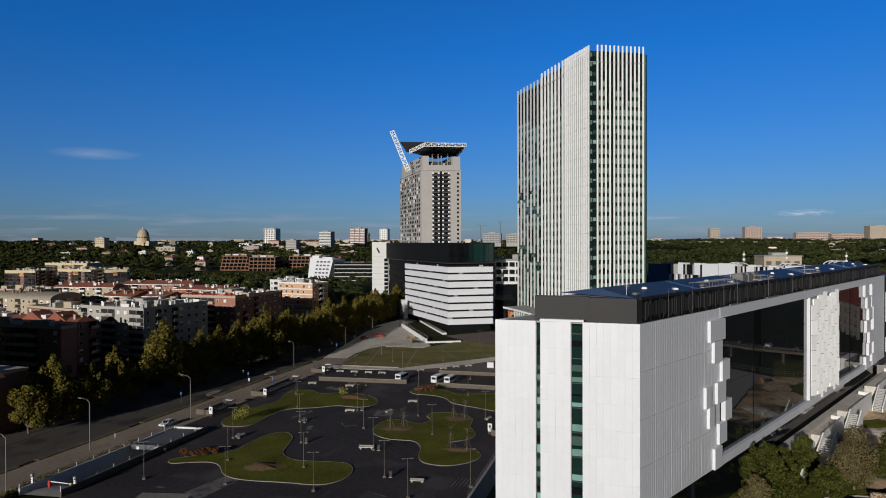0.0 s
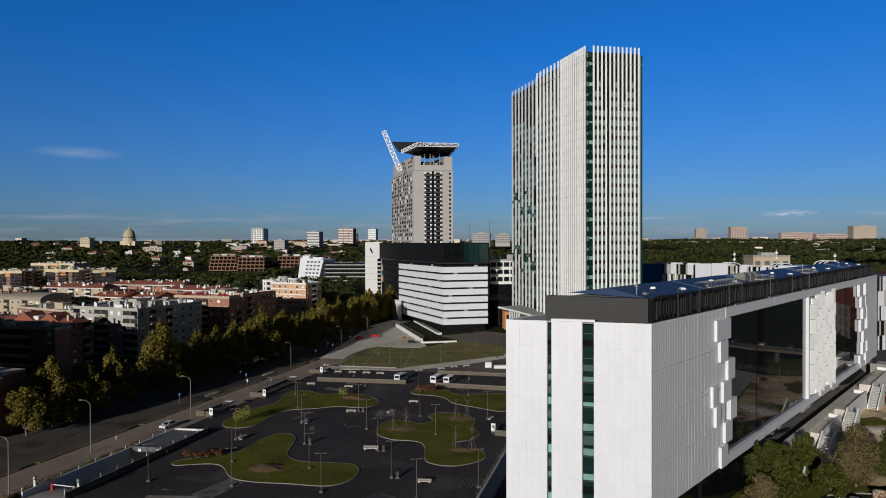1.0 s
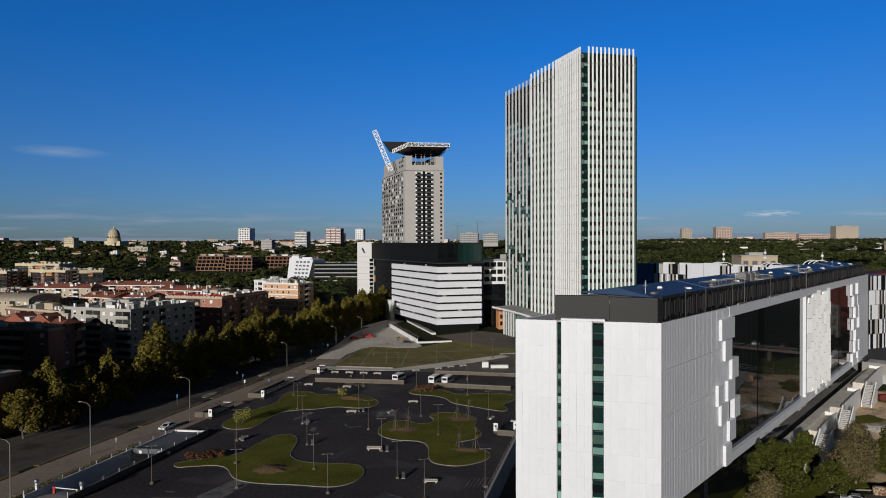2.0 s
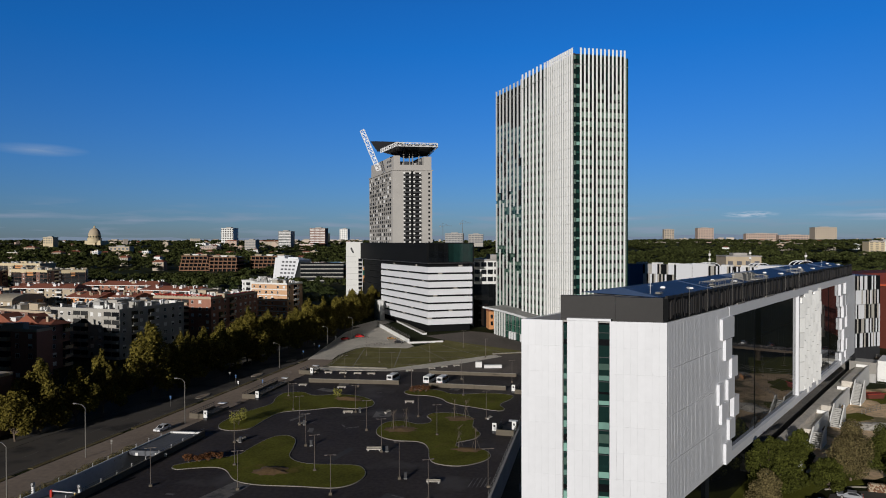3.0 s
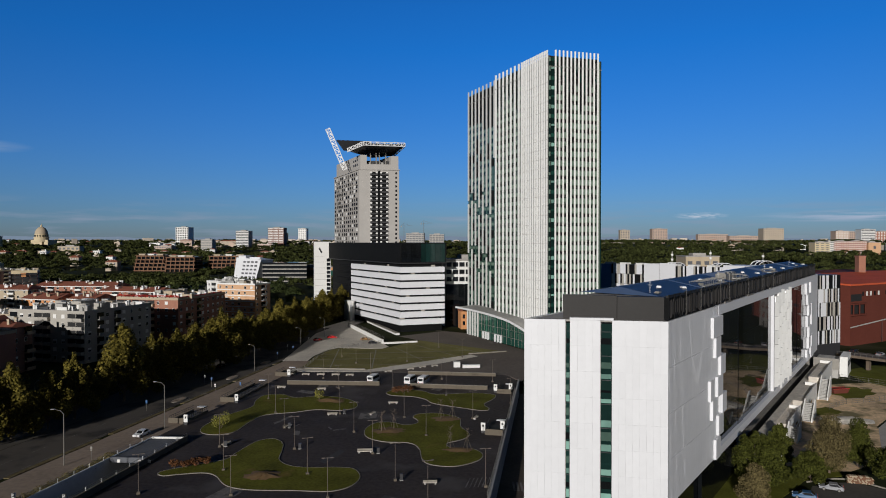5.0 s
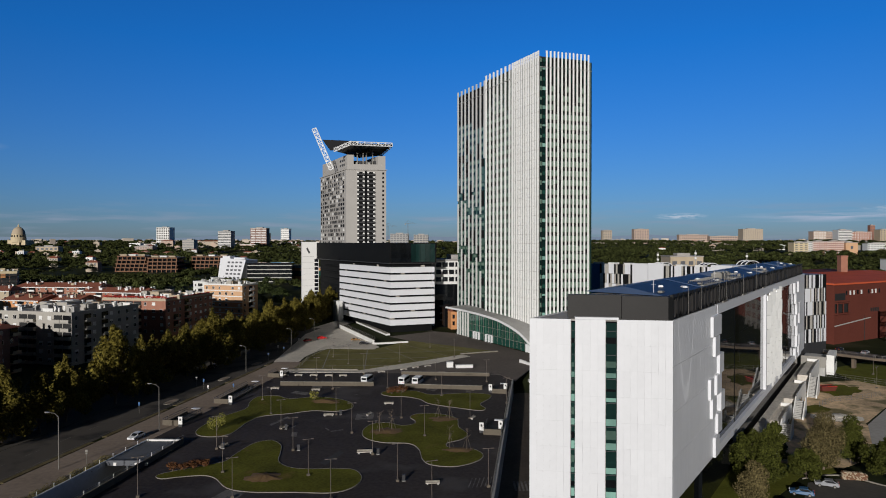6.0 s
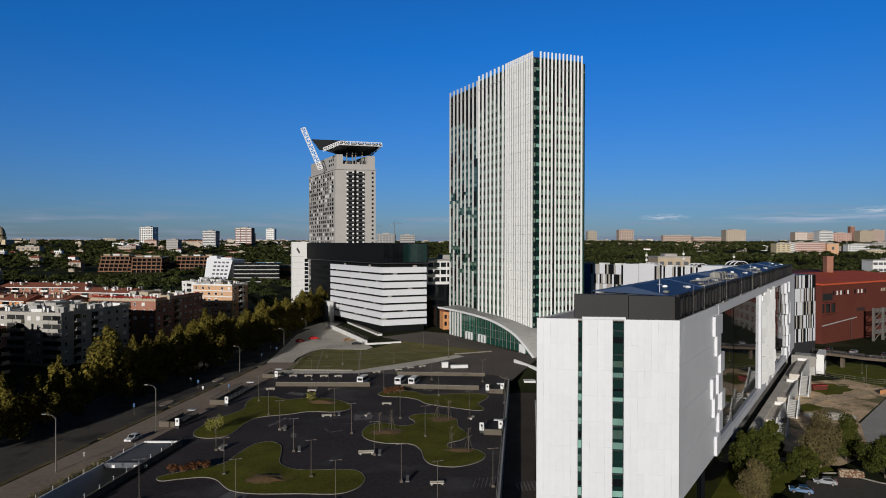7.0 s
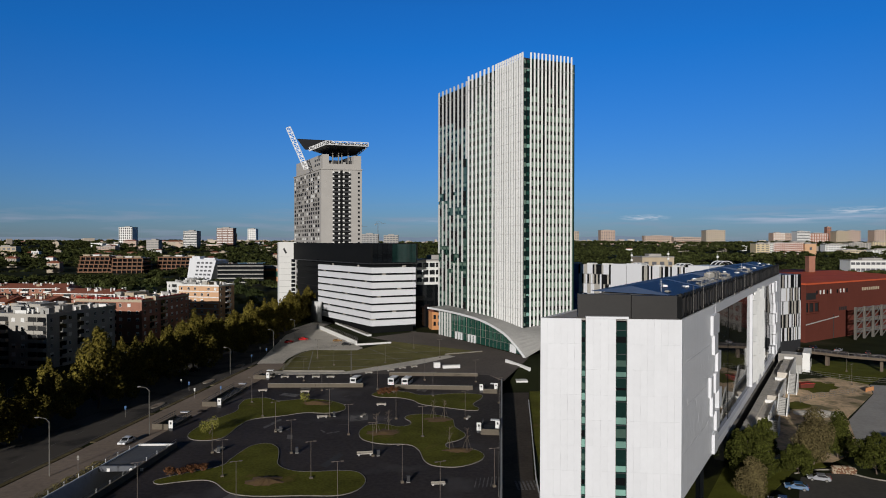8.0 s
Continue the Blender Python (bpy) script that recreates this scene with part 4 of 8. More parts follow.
def sky_p(u, v):
    return (EC[0] + u * (ER[0] - EC[0]) + v * (EL[0] - EC[0]), EC[1] + u * (ER[1] - EC[1]) + v * (EL[1] - EC[1]))


def sky_prism(u0, u1, v0, v1, z0, z1):
    return MB().prism([sky_p(u0, v0), sky_p(u1, v0), sky_p(u1, v1), sky_p(u0, v1)], z0, z1)


part("crown_wall", sky_prism(0.04, 0.2, 0.012, 0.97, 100.6, 111.8), M["greystone"], sky_tower)
part("crown_wall", sky_prism(0.8, 0.99, 0.008, 0.9, 100.6, 111.2), M["greystone"], sky_tower)
part("crown_wall", sky_prism(0.2, 0.8, 0.01, 0.02, 100.6, 104.6), M["greystone"], sky_tower)
part("crown_floor", sky_prism(0.2, 0.8, 0.1, 0.95, 100.6, 108.0), M["dark"], sky_tower)
part("ledge", sky_prism(-0.02, 1.02, -0.01, 1.01, 100.0, 100.6), M["greystone"], sky_tower)
# black sheet on the wall paints the shade behind the balconies
part("loggia_recess", MB(EF).box(8.8, -0.15, 3, 22.2, 0.3, 98.5), M["matt_black"], sky_tower, "flat black sheet for the shaded balcony bay")
part("bay_spine", MB(EF).box(14.6, -0.7, 3, 16.2, 0.0, 99.5), M["matt_black"], sky_tower)
for k in range(28):
    z = 4 + 3.4 * k
    for a, b in ((8.6, 14.4), (16.4, 22.4)):
        part("balcony", MB(EF).box(a, -1.2, z, b, 0.1, z + 1.2), M["dark"], sky_tower)
        for c in (a, b - 1.4):
            part("balcony_wall", MB(EF).box(c, -0.6, z + 1.6, c + 1.4, -0.16, z + 2.8), M["white2"], sky_tower)
    part("window", MB(EF).box(el - 3.1, -0.1, z + 1, el - 1.6, 0.1, z + 2.6), M["window"], sky_tower)
ELF = frame_on(EL, EC)
ell = dist(EL, EC)
rnd = random.Random(8)
for k in range(28):
    z = 4 + 3.4 * k
    part("ledge", MB(ELF).box(1.0, -0.35, z + 0.1, ell - 3.0, 0.02, z + 0.45), M["greystone"], sky_tower)
    for q in range(12):
        if (q * 3 + k) % 11:
            # black sheets stand in for shaded recesses; a few are white panels
            part("loggia", MB(ELF).box(2 + q * 6.1, -0.12, z + 0.55, 2 + q * 6.1 + rnd.choice((2.4, 3.2, 4.2)), 0.1, z + 2.75), M["matt_black"] if rnd.random() < 0.8 else M["white2"], sky_tower)
for k in range(3):
    for j in range(2):
        part("vent", MB(ELF).box(ell - 20 + 5 * k, 0.9, 104 + 3.6 * j, ell - 17.6 + 5 * k, 1.4, 105.6 + 3.6 * j), M["dark"], sky_tower)


def truss(a, b, h, r, n):
    """A lattice beam from a to b: two chords with zigzag webs."""
    m = MB()
    a, b = Vector(a), Vector(b)
    up = Vector(h)
    m.rod(a, b, r, n=5).rod(a + up, b + up, r, n=5)
    for k in range(n):
        p, q = a.lerp(b, k / n), a.lerp(b, (k + 1) / n)
        m.rod(p, p + up, r * 0.7, n=4).rod(p if k % 2 else p + up, q + up if k % 2 else q, r * 0.7, n=4)
    m.rod(b, b + up, r, n=5)
    return m


CA, CB, CD = (-112.0, 500.0, 113.2), (-97.9, 490.5, 117.0), (-66.9, 498.0, 116.8)
part("roof_truss", truss(CA, CB, (0, 0, 2.6), 0.32, 8), M["whitesteel"], sky_tower, "white lattice truss")
part("roof_truss", truss(CB, CD, (0, 0, 2.6), 0.32, 12), M["whitesteel"], sky_tower, "white lattice truss")
CE = (-80.0, 530.0, 112.5)
part("roof_truss", truss(CD, CE, (0, 0, 2.6), 0.32, 10), M["whitesteel"], sky_tower, "white lattice truss")
part("canopy", MB().add([(CA[0], CA[1], 114), (CB[0], CB[1], 118), (CD[0], CD[1], 118), (CE[0], CE[1], 114), (CA[0] + 14, CA[1] + 36, 113),
                         (CA[0], CA[1], 114.6), (CB[0], CB[1], 118.6), (CD[0], CD[1], 118.6), (CE[0], CE[1], 114.6), (CA[0] + 14, CA[1] + 36, 113.6)],
                        [(4, 3, 2, 1, 0), (5, 6, 7, 8, 9)] + [(i, (i + 1) % 5, 5 + (i + 1) % 5, 5 + i) for i in range(5)]), M["dark"], sky_tower, "dark roof canopy")
part("solar_sail", MB().add([(-127, 530, 127.2), (-99, 531, 126.2), (-92, 520, 117), (-118, 516, 116.5), (-127, 530.6, 127.2), (-99, 531.6, 126.2), (-92, 520.6, 117), (-118, 516.6, 116.5)],
                            [(3, 2, 1, 0), (4, 5, 6, 7), (0, 1, 5, 4), (1, 2, 6, 5), (2, 3, 7, 6), (3, 0, 4, 7)]), M["dark"], sky_tower, "tilted dark solar panel roof")
part("mast", truss((-119.6, 522.0, 101.5), (-136.4, 535.0, 136.5), (3.2, 0, 1.2), 0.42, 14), M["whitesteel"], sky_tower, "leaning white lattice mast")
for x in (8.5, 13.0, 15.5, 20.5):
    part("column", MB(EF).box(x, 3.0, 101, x + 0.9, 3.9, 114.5), M["steel"], sky_tower)
for k, x in enumerate((7.0, 10.2, 17.0, 21.5)):
    part("roof_plant", MB(EF).box(x, 4.2, 101, x + 2.2, 6.4, 106.5 + 1.2 * (k % 2)), M["dark"] if k % 2 else M["concrete"], sky_tower)


# ---- apartment houses ----
def window_mesh(w, h, shutter=0.0):
    m = MB().box(0, -0.07, 0, w, 0.02, h)
    m.slot = 1
    m.box(0.09, -0.075, 0.09, w / 2 - 0.03, 0.0, h - 0.09).box(w / 2 + 0.03, -0.075, 0.09, w - 0.09, 0.0, h - 0.09)
    if shutter:
        m.slot = 0
        m.box(0.05, -0.1, h * (1 - shutter), w - 0.05, 0.0, h)
    return m.mesh("window", [M["white2"], M["window"]])


WIN = [window_mesh(1.5, 1.5), window_mesh(1.5, 1.5, 0.45), window_mesh(1.1, 1.5), window_mesh(2.2, 2.1), window_mesh(1.5, 1.5, 0.9)]


def balcony_mesh(w, deep, material, solid):
    m = MB().box(0, -deep, 0, w, 0, 0.2)
    if solid:
        m.box(0, -deep, 0.2, w, -deep + 0.12, 1.15).box(0, -deep + 0.12, 0.2, 0.12, 0, 1.15).box(w - 0.12, -deep + 0.12, 0.2, w, 0, 1.15)
    else:
        m.box(0, -deep, 1.05, w, -deep + 0.06, 1.12)
        for k in range(int(w / 0.25) + 1):
            m.box(k * 0.25, -deep, 0.2, k * 0.25 + 0.03, -deep + 0.04, 1.06)
    return m.mesh("balcony", material)


def chimney_mesh(material):
    return MB().box(-0.45, -0.35, 0, 0.45, 0.35, 1.7).box(-0.6, -0.5, 1.7, 0.6, 0.5, 1.85).mesh("chimney", material)


def roof_box(name, w, d, h, material, lid):
    m = MB().box(0, 0, 0, w, d, h)
    if lid:
        m.box(-0.15, -0.15, h, w + 0.15, d + 0.15, h + 0.14)
    else:
        m.box(w * 0.2, d * 0.2, h, w * 0.8, d * 0.8, h + 0.3)
    return m.mesh(name, M[material])


ROOF_BOX = [roof_box("roof_shed", 3.2, 2.4, 2.2, "grey_render", True), roof_box("roof_shed", 4.6, 2.0, 1.8, "tan", True), roof_box("air_unit", 1.6, 1.0, 1.1, "white2", False), roof_box("roof_wall", 4.5, 0.25, 1.5, "white2", True),
            roof_box("water_tank", 1.5, 1.5, 1.4, "concrete", False), roof_box("awning", 3.4, 2.2, 2.1, "concrete", True)]
CHIM = {k: chimney_mesh(M[k]) for k in ("white2", "tan", "brick", "concrete")}
DISH = MB().rod((0, 0, 0), (0, 0, 1.3), 0.04, n=4).lathe([(0.02, 1.2), (0.3, 1.3), (0.42, 1.5)], 8).mesh("dish", M["white2"])
AERIAL = MB().rod((0, 0, 0), (0, 0, 3.4), 0.04, n=4).rod((-0.6, 0, 3.2), (0.6, 0, 3.2), 0.025, n=4).rod((-0.4, 0, 2.8), (0.4, 0, 2.8), 0.025, n=4).mesh("aerial", M["steel"])


def leaf_tuft(seed, x0, x1):
    """A low ragged clump along x."""
    rnd, m = random.Random(seed), MB()
    for _ in range(40):
        p = (rnd.uniform(x0, x1), rnd.uniform(-0.2, 0.3), rnd.uniform(0.3, 1.1))
        q = rnd.uniform(0.18, 0.34)
        m.add([(p[0] - q, p[1], p[2]), (p[0], p[1] - q, p[2] + q * 0.5), (p[0] + q, p[1], p[2] + 0.05), (p[0], p[1] + q, p[2] + q)], [(0, 1, 2, 3)])
    return m


def apartment(label, a, b, deep, h, wall, trim, seed, roof="flat", cols=8, loggia=(2, 5), solid=True, bandz=0.0, side=True, z=0.0, storey=3.05, chim="white2", group="apartment houses"):
    """A block of flats: wall, roof edge, storeys of windows, balconies before dark sheets for shaded recesses, roof
    clutter.
    """
    rnd = random.Random(seed)
    fr = frame_on(a, b, z)
    w = dist(a, b)
    th = thing("apartment_house", label, "apartment house", fr, group)
    part("wall", MB().box(0, 0, -0.4, w, deep, h), M[wall], th)
    if roof == "flat":
        part("parapet", MB().box(-0.15, -0.15, h, w + 0.15, 0.2, h + 0.9).box(-0.15, deep - 0.2, h, w + 0.15, deep + 0.15, h + 0.9).box(-0.15, 0.2, h, 0.2, deep - 0.2, h + 0.9)
             .box(w - 0.2, 0.2, h, w + 0.15, deep - 0.2, h + 0.9), M[trim], th, "roof parapet")
        part("roof", MB().box(0.2, 0.2, h, w - 0.2, deep - 0.2, h + 0.15), M["flatroof"], th)
        part("stair_head", MB().box(w * 0.42, deep * 0.4, h + 0.15, w * 0.56, deep * 0.62, h + 2.7).box(w * 0.41, deep * 0.39, h + 2.7, w * 0.57, deep * 0.63, h + 2.9), M[trim], th)
        top = h + 0.15
        for k in range(int(w * deep / 60) + 2):
            me = rnd.choice(ROOF_BOX)
            part(me.name.split(".")[0], me, None, th, at=pose(rnd.uniform(2, w - 3), rnd.uniform(1.5, deep - 3), top, 0, 0, rnd.choice((0, 0, 90))))
    elif roof == "barrel":
        rise, e = 3.2, 0.8
        arc = [(deep / 2 - (deep / 2 + e) * math.cos(a), h + rise * math.sin(a)) for a in np.linspace(0, math.pi, 13)]
        part("roof", MB().add([(x, float(y), float(zz)) for x in (-e, w + e) for y, zz in arc], [tuple(range(13))[::-1], tuple(range(13, 26))] + [(i, 13 + i, 14 + i, i + 1) for i in range(12)] + [(0, 12, 25, 13)]), M["grey_roof"], th, "grey barrel-vaulted roof")
        top = h + rise * 0.85
    else:
        e = 0.9
        rise = min(3.4, deep * 0.17)
        part("roof", MB().add([(-e, -e, h), (w + e, -e, h), (w + e, deep + e, h), (-e, deep + e, h), (rise, deep / 2, h + rise), (w - rise, deep / 2, h + rise)] if roof == "hip" else
                              [(-e, -e, h), (w + e, -e, h), (w + e, deep + e, h), (-e, deep + e, h), (-e, deep / 2, h + rise), (w + e, deep / 2, h + rise)],
                              [(0, 1, 5, 4), (2, 3, 4, 5), (1, 2, 5), (3, 0, 4), (3, 2, 1, 0)]), M["tile"], th, "dark red tiled roof")
        for k in range(2):
            part("dormer", MB(pose(w * (0.25 + 0.4 * k), deep * 0.18, h + rise * 0.3)).box(-1.1, 0, -0.6, 1.1, 3.0, 1.5).box(-1.3, -0.2, 1.5, 1.3, 3.2, 1.65), M["white2"] if seed % 2 else M["tan"], th)
        part("eave", MB().box(-e - 0.1, -e - 0.15, h - 0.35, w + e + 0.1, -e, h + 0.1), M["white2"], th)
        top = h + rise * 0.55
    n = int(h / storey)
    pitch = w / cols
    for k in range(n):
        z0 = h - (n - k) * storey + 0.15
        for c in range(cols):
            x = c * pitch
            if any(c == q for q in loggia):
                lw = pitch * 0.96
                # no real recess: a thin dark sheet paints the loggia's shade on the wall
                part("loggia", MB().box(x + 0.1, -0.05, z0 + 0.2, x + lw, 0.02, z0 + 2.6), M["black"] if rnd.random() < 0.5 else M["window"], th, "dark sheet drawn as the shade of a balcony recess")
                part("balcony", MB(pose(x, -0.02, z0)).box(0, -1.3, 0, lw, 0, 0.2).box(0, -1.3, 0.2, lw, -1.18, 1.15).box(0, -1.18, 0.2, 0.12, 0, 1.15).box(lw - 0.12, -1.18, 0.2, lw, 0, 1.15)
                     if solid else MB(pose(x, -0.02, z0)).box(0, -1.3, 0, lw, 0, 0.2).box(0, -1.3, 0.9, lw, -1.24, 1.1).box(0, -1.28, 0.45, lw, -1.25, 0.55), M[trim] if solid else M["dark"], th)
            elif rnd.random() < 0.9:
                part("window", rnd.choice(WIN[:3] + WIN[4:]), None, th, at=pose(x + pitch / 2 - 0.75, 0, z0 + 0.75))
        if side:
            for c in range(max(2, int(deep / 4.2))):
                y = 1.5 + c * 4.2
                if c in (1, 3) and rnd.random() < 0.8:
                    part("balcony", MB(pose(w + 0.02, y, z0, 0, 0, 90)).box(0, -1.2, 0, 3.4, 0, 0.2).box(0, -1.2, 0.2, 3.4, -1.1, 1.15), M[trim], th)
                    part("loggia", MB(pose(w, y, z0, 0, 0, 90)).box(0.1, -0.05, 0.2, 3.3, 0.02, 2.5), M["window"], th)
                elif y + 1.5 < deep:
                    part("window", rnd.choice(WIN[:3] + WIN[4:]), None, th, at=pose(w, y, z0 + 0.75, 0, 0, 90))
        if bandz:
            part("string_course", MB().box(-0.06, -0.08, z0 - 0.15, w + 0.08, 0.0, z0 + bandz - 0.15), M[trim], th)
    if not solid:
        # cream band over the darker wall paints in the sunlit top above shade
        part("top_band", MB().box(-0.1, -0.5, h - 2.2, w * 0.44, -0.02, h + 0.9).box(w * 0.44, -0.35, h - 1.2, w + 0.1, -0.02, h + 0.9), M[trim], th, "cream top band painting in the sunlit upper edge")
        part("orange_panel", MB().box(w * 0.46, -0.3, h - 4.4, w * 0.62, -0.02, h - 1.25), M["orange"], th, "orange wall panel")
    for k in range(int(w * deep / 40) + 4):
        me = rnd.choice((CHIM[chim], CHIM[chim], DISH, AERIAL))
        part(me.name.split(".")[0], me, None, th, at=pose(rnd.uniform(1, w - 1), rnd.uniform(1, deep - 1), top, 0, 0, rnd.choice((0, 90))))
    return th


apartment("pale grey rendered apartment house with loggias above the plane trees", (-188.5, 235), (-155.2, 227.2), 34, 18.0, "grey_render", "grey_render", 1, cols=9, loggia=(0, 3, 4, 7, 8), storey=3.0)
apartment("dark brick apartment house with wide balconies", (-212, 192), (-155.3, 185), 6.0, 16.3, "brick", "tan", 3, cols=12, loggia=(3, 4, 5, 7, 8, 9), solid=True, chim="tan", side=False)
apartment("brick house with a red gabled roof behind the dark one", (-216, 214), (-168, 207), 9, 15.4, "darkbrick", "tan", 31, roof="hip", cols=8, loggia=(2, 5), chim="tan")
apartment("red brick apartment house with a pale parapet and roof terrace", (-178.8, 291), (-147.5, 285.2), 38, 17.6, "brick", "tan", 4, cols=8, loggia=(0, 1, 2, 3, 4), chim="white2")
apartment("salmon brick apartment house with white windows", (-158.3, 358), (-134.5, 350), 14, 20.0, "pink", "white2", 5, cols=6, loggia=(), bandz=0.5)
apartment("low white apartment wing with a roof terrace", (-170, 372), (-158, 362), 18, 20.5, "white2", "white2", 6, cols=3, loggia=(1,), side=False)
apartment("dark brick apartment house beyond the tree row", (-205, 264), (-184, 260), 22, 15.6, "darkbrick", "tan", 7, cols=5, loggia=(1, 3), chim="concrete")
apartment("orange rendered house with a gabled red roof", (-252, 331), (-230, 325), 16, 14.0, "orange", "white2", 8, roof="gable", cols=5, loggia=(2,), chim="tan")
apartment("orange rendered house with a gabled tiled roof", (-229, 332), (-211, 326), 15, 14.0, "orange", "white2", 9, roof="gable", cols=4, loggia=(1,), chim="tan")
apartment("brown apartment row with a grey barrel-vaulted roof", (-300, 306), (-257, 298), 18, 14.6, "tan", "tan", 10, roof="barrel", cols=10, loggia=(1, 4, 7), chim="brick")
apartment("long apartment row with red roof and white chimneys", (-342, 398), (-294, 396), 16, 13.6, "tan", "white2", 11, roof="hip", cols=11, loggia=(2, 5, 8))
apartment("long apartment row with red tiled roof", (-315, 432), (-256, 430), 16, 13.5, "brick", "white2", 12, roof="hip", cols=12, loggia=(2, 6, 9))
apartment("cream apartment block with deep dark balconies", (-482, 505), (-447, 500), 20, 19.0, "darkbrick", "cream", 13, cols=8, loggia=(0, 1, 2, 3, 5, 6, 7), solid=False)
apartment("cream and brown apartment block", (-443, 522), (-394, 502), 20, 20.0, "darkbrick", "cream", 14, cols=10, loggia=(0, 1, 2, 4, 5, 6, 8, 9), solid=False)
apartment("dark brown apartment block", (-392, 512), (-374, 522), 18, 19.4, "darkbrick", "cream", 15, cols=4, loggia=(0, 1, 2, 3), solid=False)
apartment("brown brick apartment block between the roofs", (-215, 300), (-190, 296), 16, 13.5, "tan", "white2", 16, cols=6, loggia=(1, 4), chim="concrete")
apartment("long red-roofed brick apartment row", (-250, 398), (-205, 388), 15, 13.0, "brick", "white2", 17, roof="hip", cols=9, loggia=(2, 6))
apartment("tan apartment row with a flat roof", (-345, 345), (-300, 338), 16, 15.5, "darkbrick", "tan", 18, cols=9, loggia=(2, 6), chim="tan")
apartment("dark brick apartment house with a cluttered roof terrace", (-238, 262), (-196, 246), 15, 14.6, "darkbrick", "tan", 19, cols=8, loggia=(2, 5), chim="tan")
apartment("low dark brick house among the roofs", (-262, 240), (-222, 226), 16, 13.2, "darkbrick", "tan", 22, cols=8, loggia=(2, 5), chim="concrete")
apartment("cream apartment block far behind the roofs", (-560, 640), (-500, 630), 20, 21.0, "tan", "cream", 23, cols=10, loggia=(0, 1, 2, 4, 5, 7, 8), solid=False, side=False)

gables = thing("roof_gables", "two tiled gables on the brick house's roof", "roof gable", frame_on((-216, 214), (-168, 207), 15.4))
for x in (27.0, 38.5):
    part("gable", MB().prism([(x - 5, 0.5), (x + 5, 0.5), (x + 5, 8), (x - 5, 8)], 0.2, 0.3).add([(x - 5, 0.5, 0.3), (x + 5, 0.5, 0.3), (x, 0.5, 3.4), (x - 5, 8, 0.3), (x + 5, 8, 0.3), (x, 8, 3.4)], [(0, 1, 2), (5, 4, 3), (0, 2, 5, 3), (1, 4, 5, 2)]), M["tile"], gables)

# plain blocks out of view beside the camera, added to cast shade on the avenue and houses
for label, a, b, deep, h in (("unseen plain brick apartment block shading the avenue", (-150, 121.5), (-127.5, 118), 20, 13.5), ("unseen tall plain brick block shading the houses", (-232, 134), (-150.5, 121.6), 20, 29.0), ("unseen plain brick apartment row shading the avenue", (-215, 84), (-154, 73), 22, 18.0)):
    th = thing("apartment_house", label, "apartment house", frame_on(a, b), "apartment houses")
    part("wall", MB().box(0, 0, -0.4, dist(a, b), deep, h), M["darkbrick"], th)
    part("parapet", MB().box(-0.15, -0.15, h, dist(a, b) + 0.15, deep + 0.15, h + 0.6), M["tan"], th)
    for k in range(3):
        part("gable", MB().prism([(0, 0), (14, 0), (14, 8), (0, 8)], [h + 0.6] * 4, [h + 0.7, h + 0.7, h + 0.7, h + 0.7]).add([(4 + k * dist(a, b) * 0.3, 2, h + 0.6), (15 + k * dist(a, b) * 0.3, 2, h + 0.6), (9.5 + k * dist(a, b) * 0.3, 2, h + 3.6), (4 + k * dist(a, b) * 0.3, 10, h + 0.6), (15 + k * dist(a, b) * 0.3, 10, h + 0.6), (9.5 + k * dist(a, b) * 0.3, 10, h + 3.6)], [(0, 1, 2), (5, 4, 3), (0, 2, 5, 3), (1, 4, 5, 2), (0, 3, 4, 1)]), M["tile"], th)
# red flower boxes and a pergola on the brick house's terrace
flower = thing("flower_boxes", "row of red flowering boxes on the brick house's parapet", "flower boxes", frame_on((-178.8, 291), (-147.5, 285.2), 18.5))
for k in range(15):
    part("box", MB().box(0.6 + 2.1 * k, -0.12, 0, 2.3 + 2.1 * k, 0.25, 0.3), M["tan"], flower)
    part("blossom", leaf_tuft(k, 0.5 + 2.1 * k, 2.4 + 2.1 * k), M["red"], flower, "red blossom")
for k in range(16):
    part("box", MB().box(31.5, 0.6 + 2.2 * k, 0, 31.9, 2.4 + 2.2 * k, 0.55), M["red"], flower, "red planter")


# ---- trees ----
def leaf_cloud(rnd, clumps, count, size, droop=0.0):
    """Leaf quads scattered through ellipsoid clumps, denser near their skins."""
    v, f = [], []
    tot = sum(c[3] * c[4] for c in clumps)
    for cx, cy, cz, r, rz in clumps:
        for _ in range(int(count * r * rz / tot)):
            d = Vector((rnd.gauss(0, 1), rnd.gauss(0, 1), rnd.gauss(0, 1))).normalized()
            q = rnd.uniform(0.35, 1.06) ** 0.45
            if rnd.random() < 0.06:
                q *= 1.12
            p = Vector((cx + d.x * r * q, cy + d.y * r * q, cz + d.z * rz * q))
            n = (d + Vector((rnd.uniform(-1, 1), rnd.uniform(-1, 1), rnd.uniform(-0.6, 1)))).normalized()
            u = n.orthogonal().normalized()
            u.rotate(Matrix.Rotation(rnd.uniform(0, 6.28), 3, n))
            w = n.cross(u)
            s = size * rnd.uniform(0.6, 1.35)
            o = len(v)
            v += [tuple(p - u * s - w * s * 0.6), tuple(p + u * s - w * s * 0.5), tuple(p + u * s * 0.7 + w * s * 0.7), tuple(p - u * s * 0.6 + w * s * 0.5)]
            f.append((o, o + 1, o + 2, o + 3))
    m = MB()
    m.v, m.f, m.k = v, f, [0] * len(f)
    return m


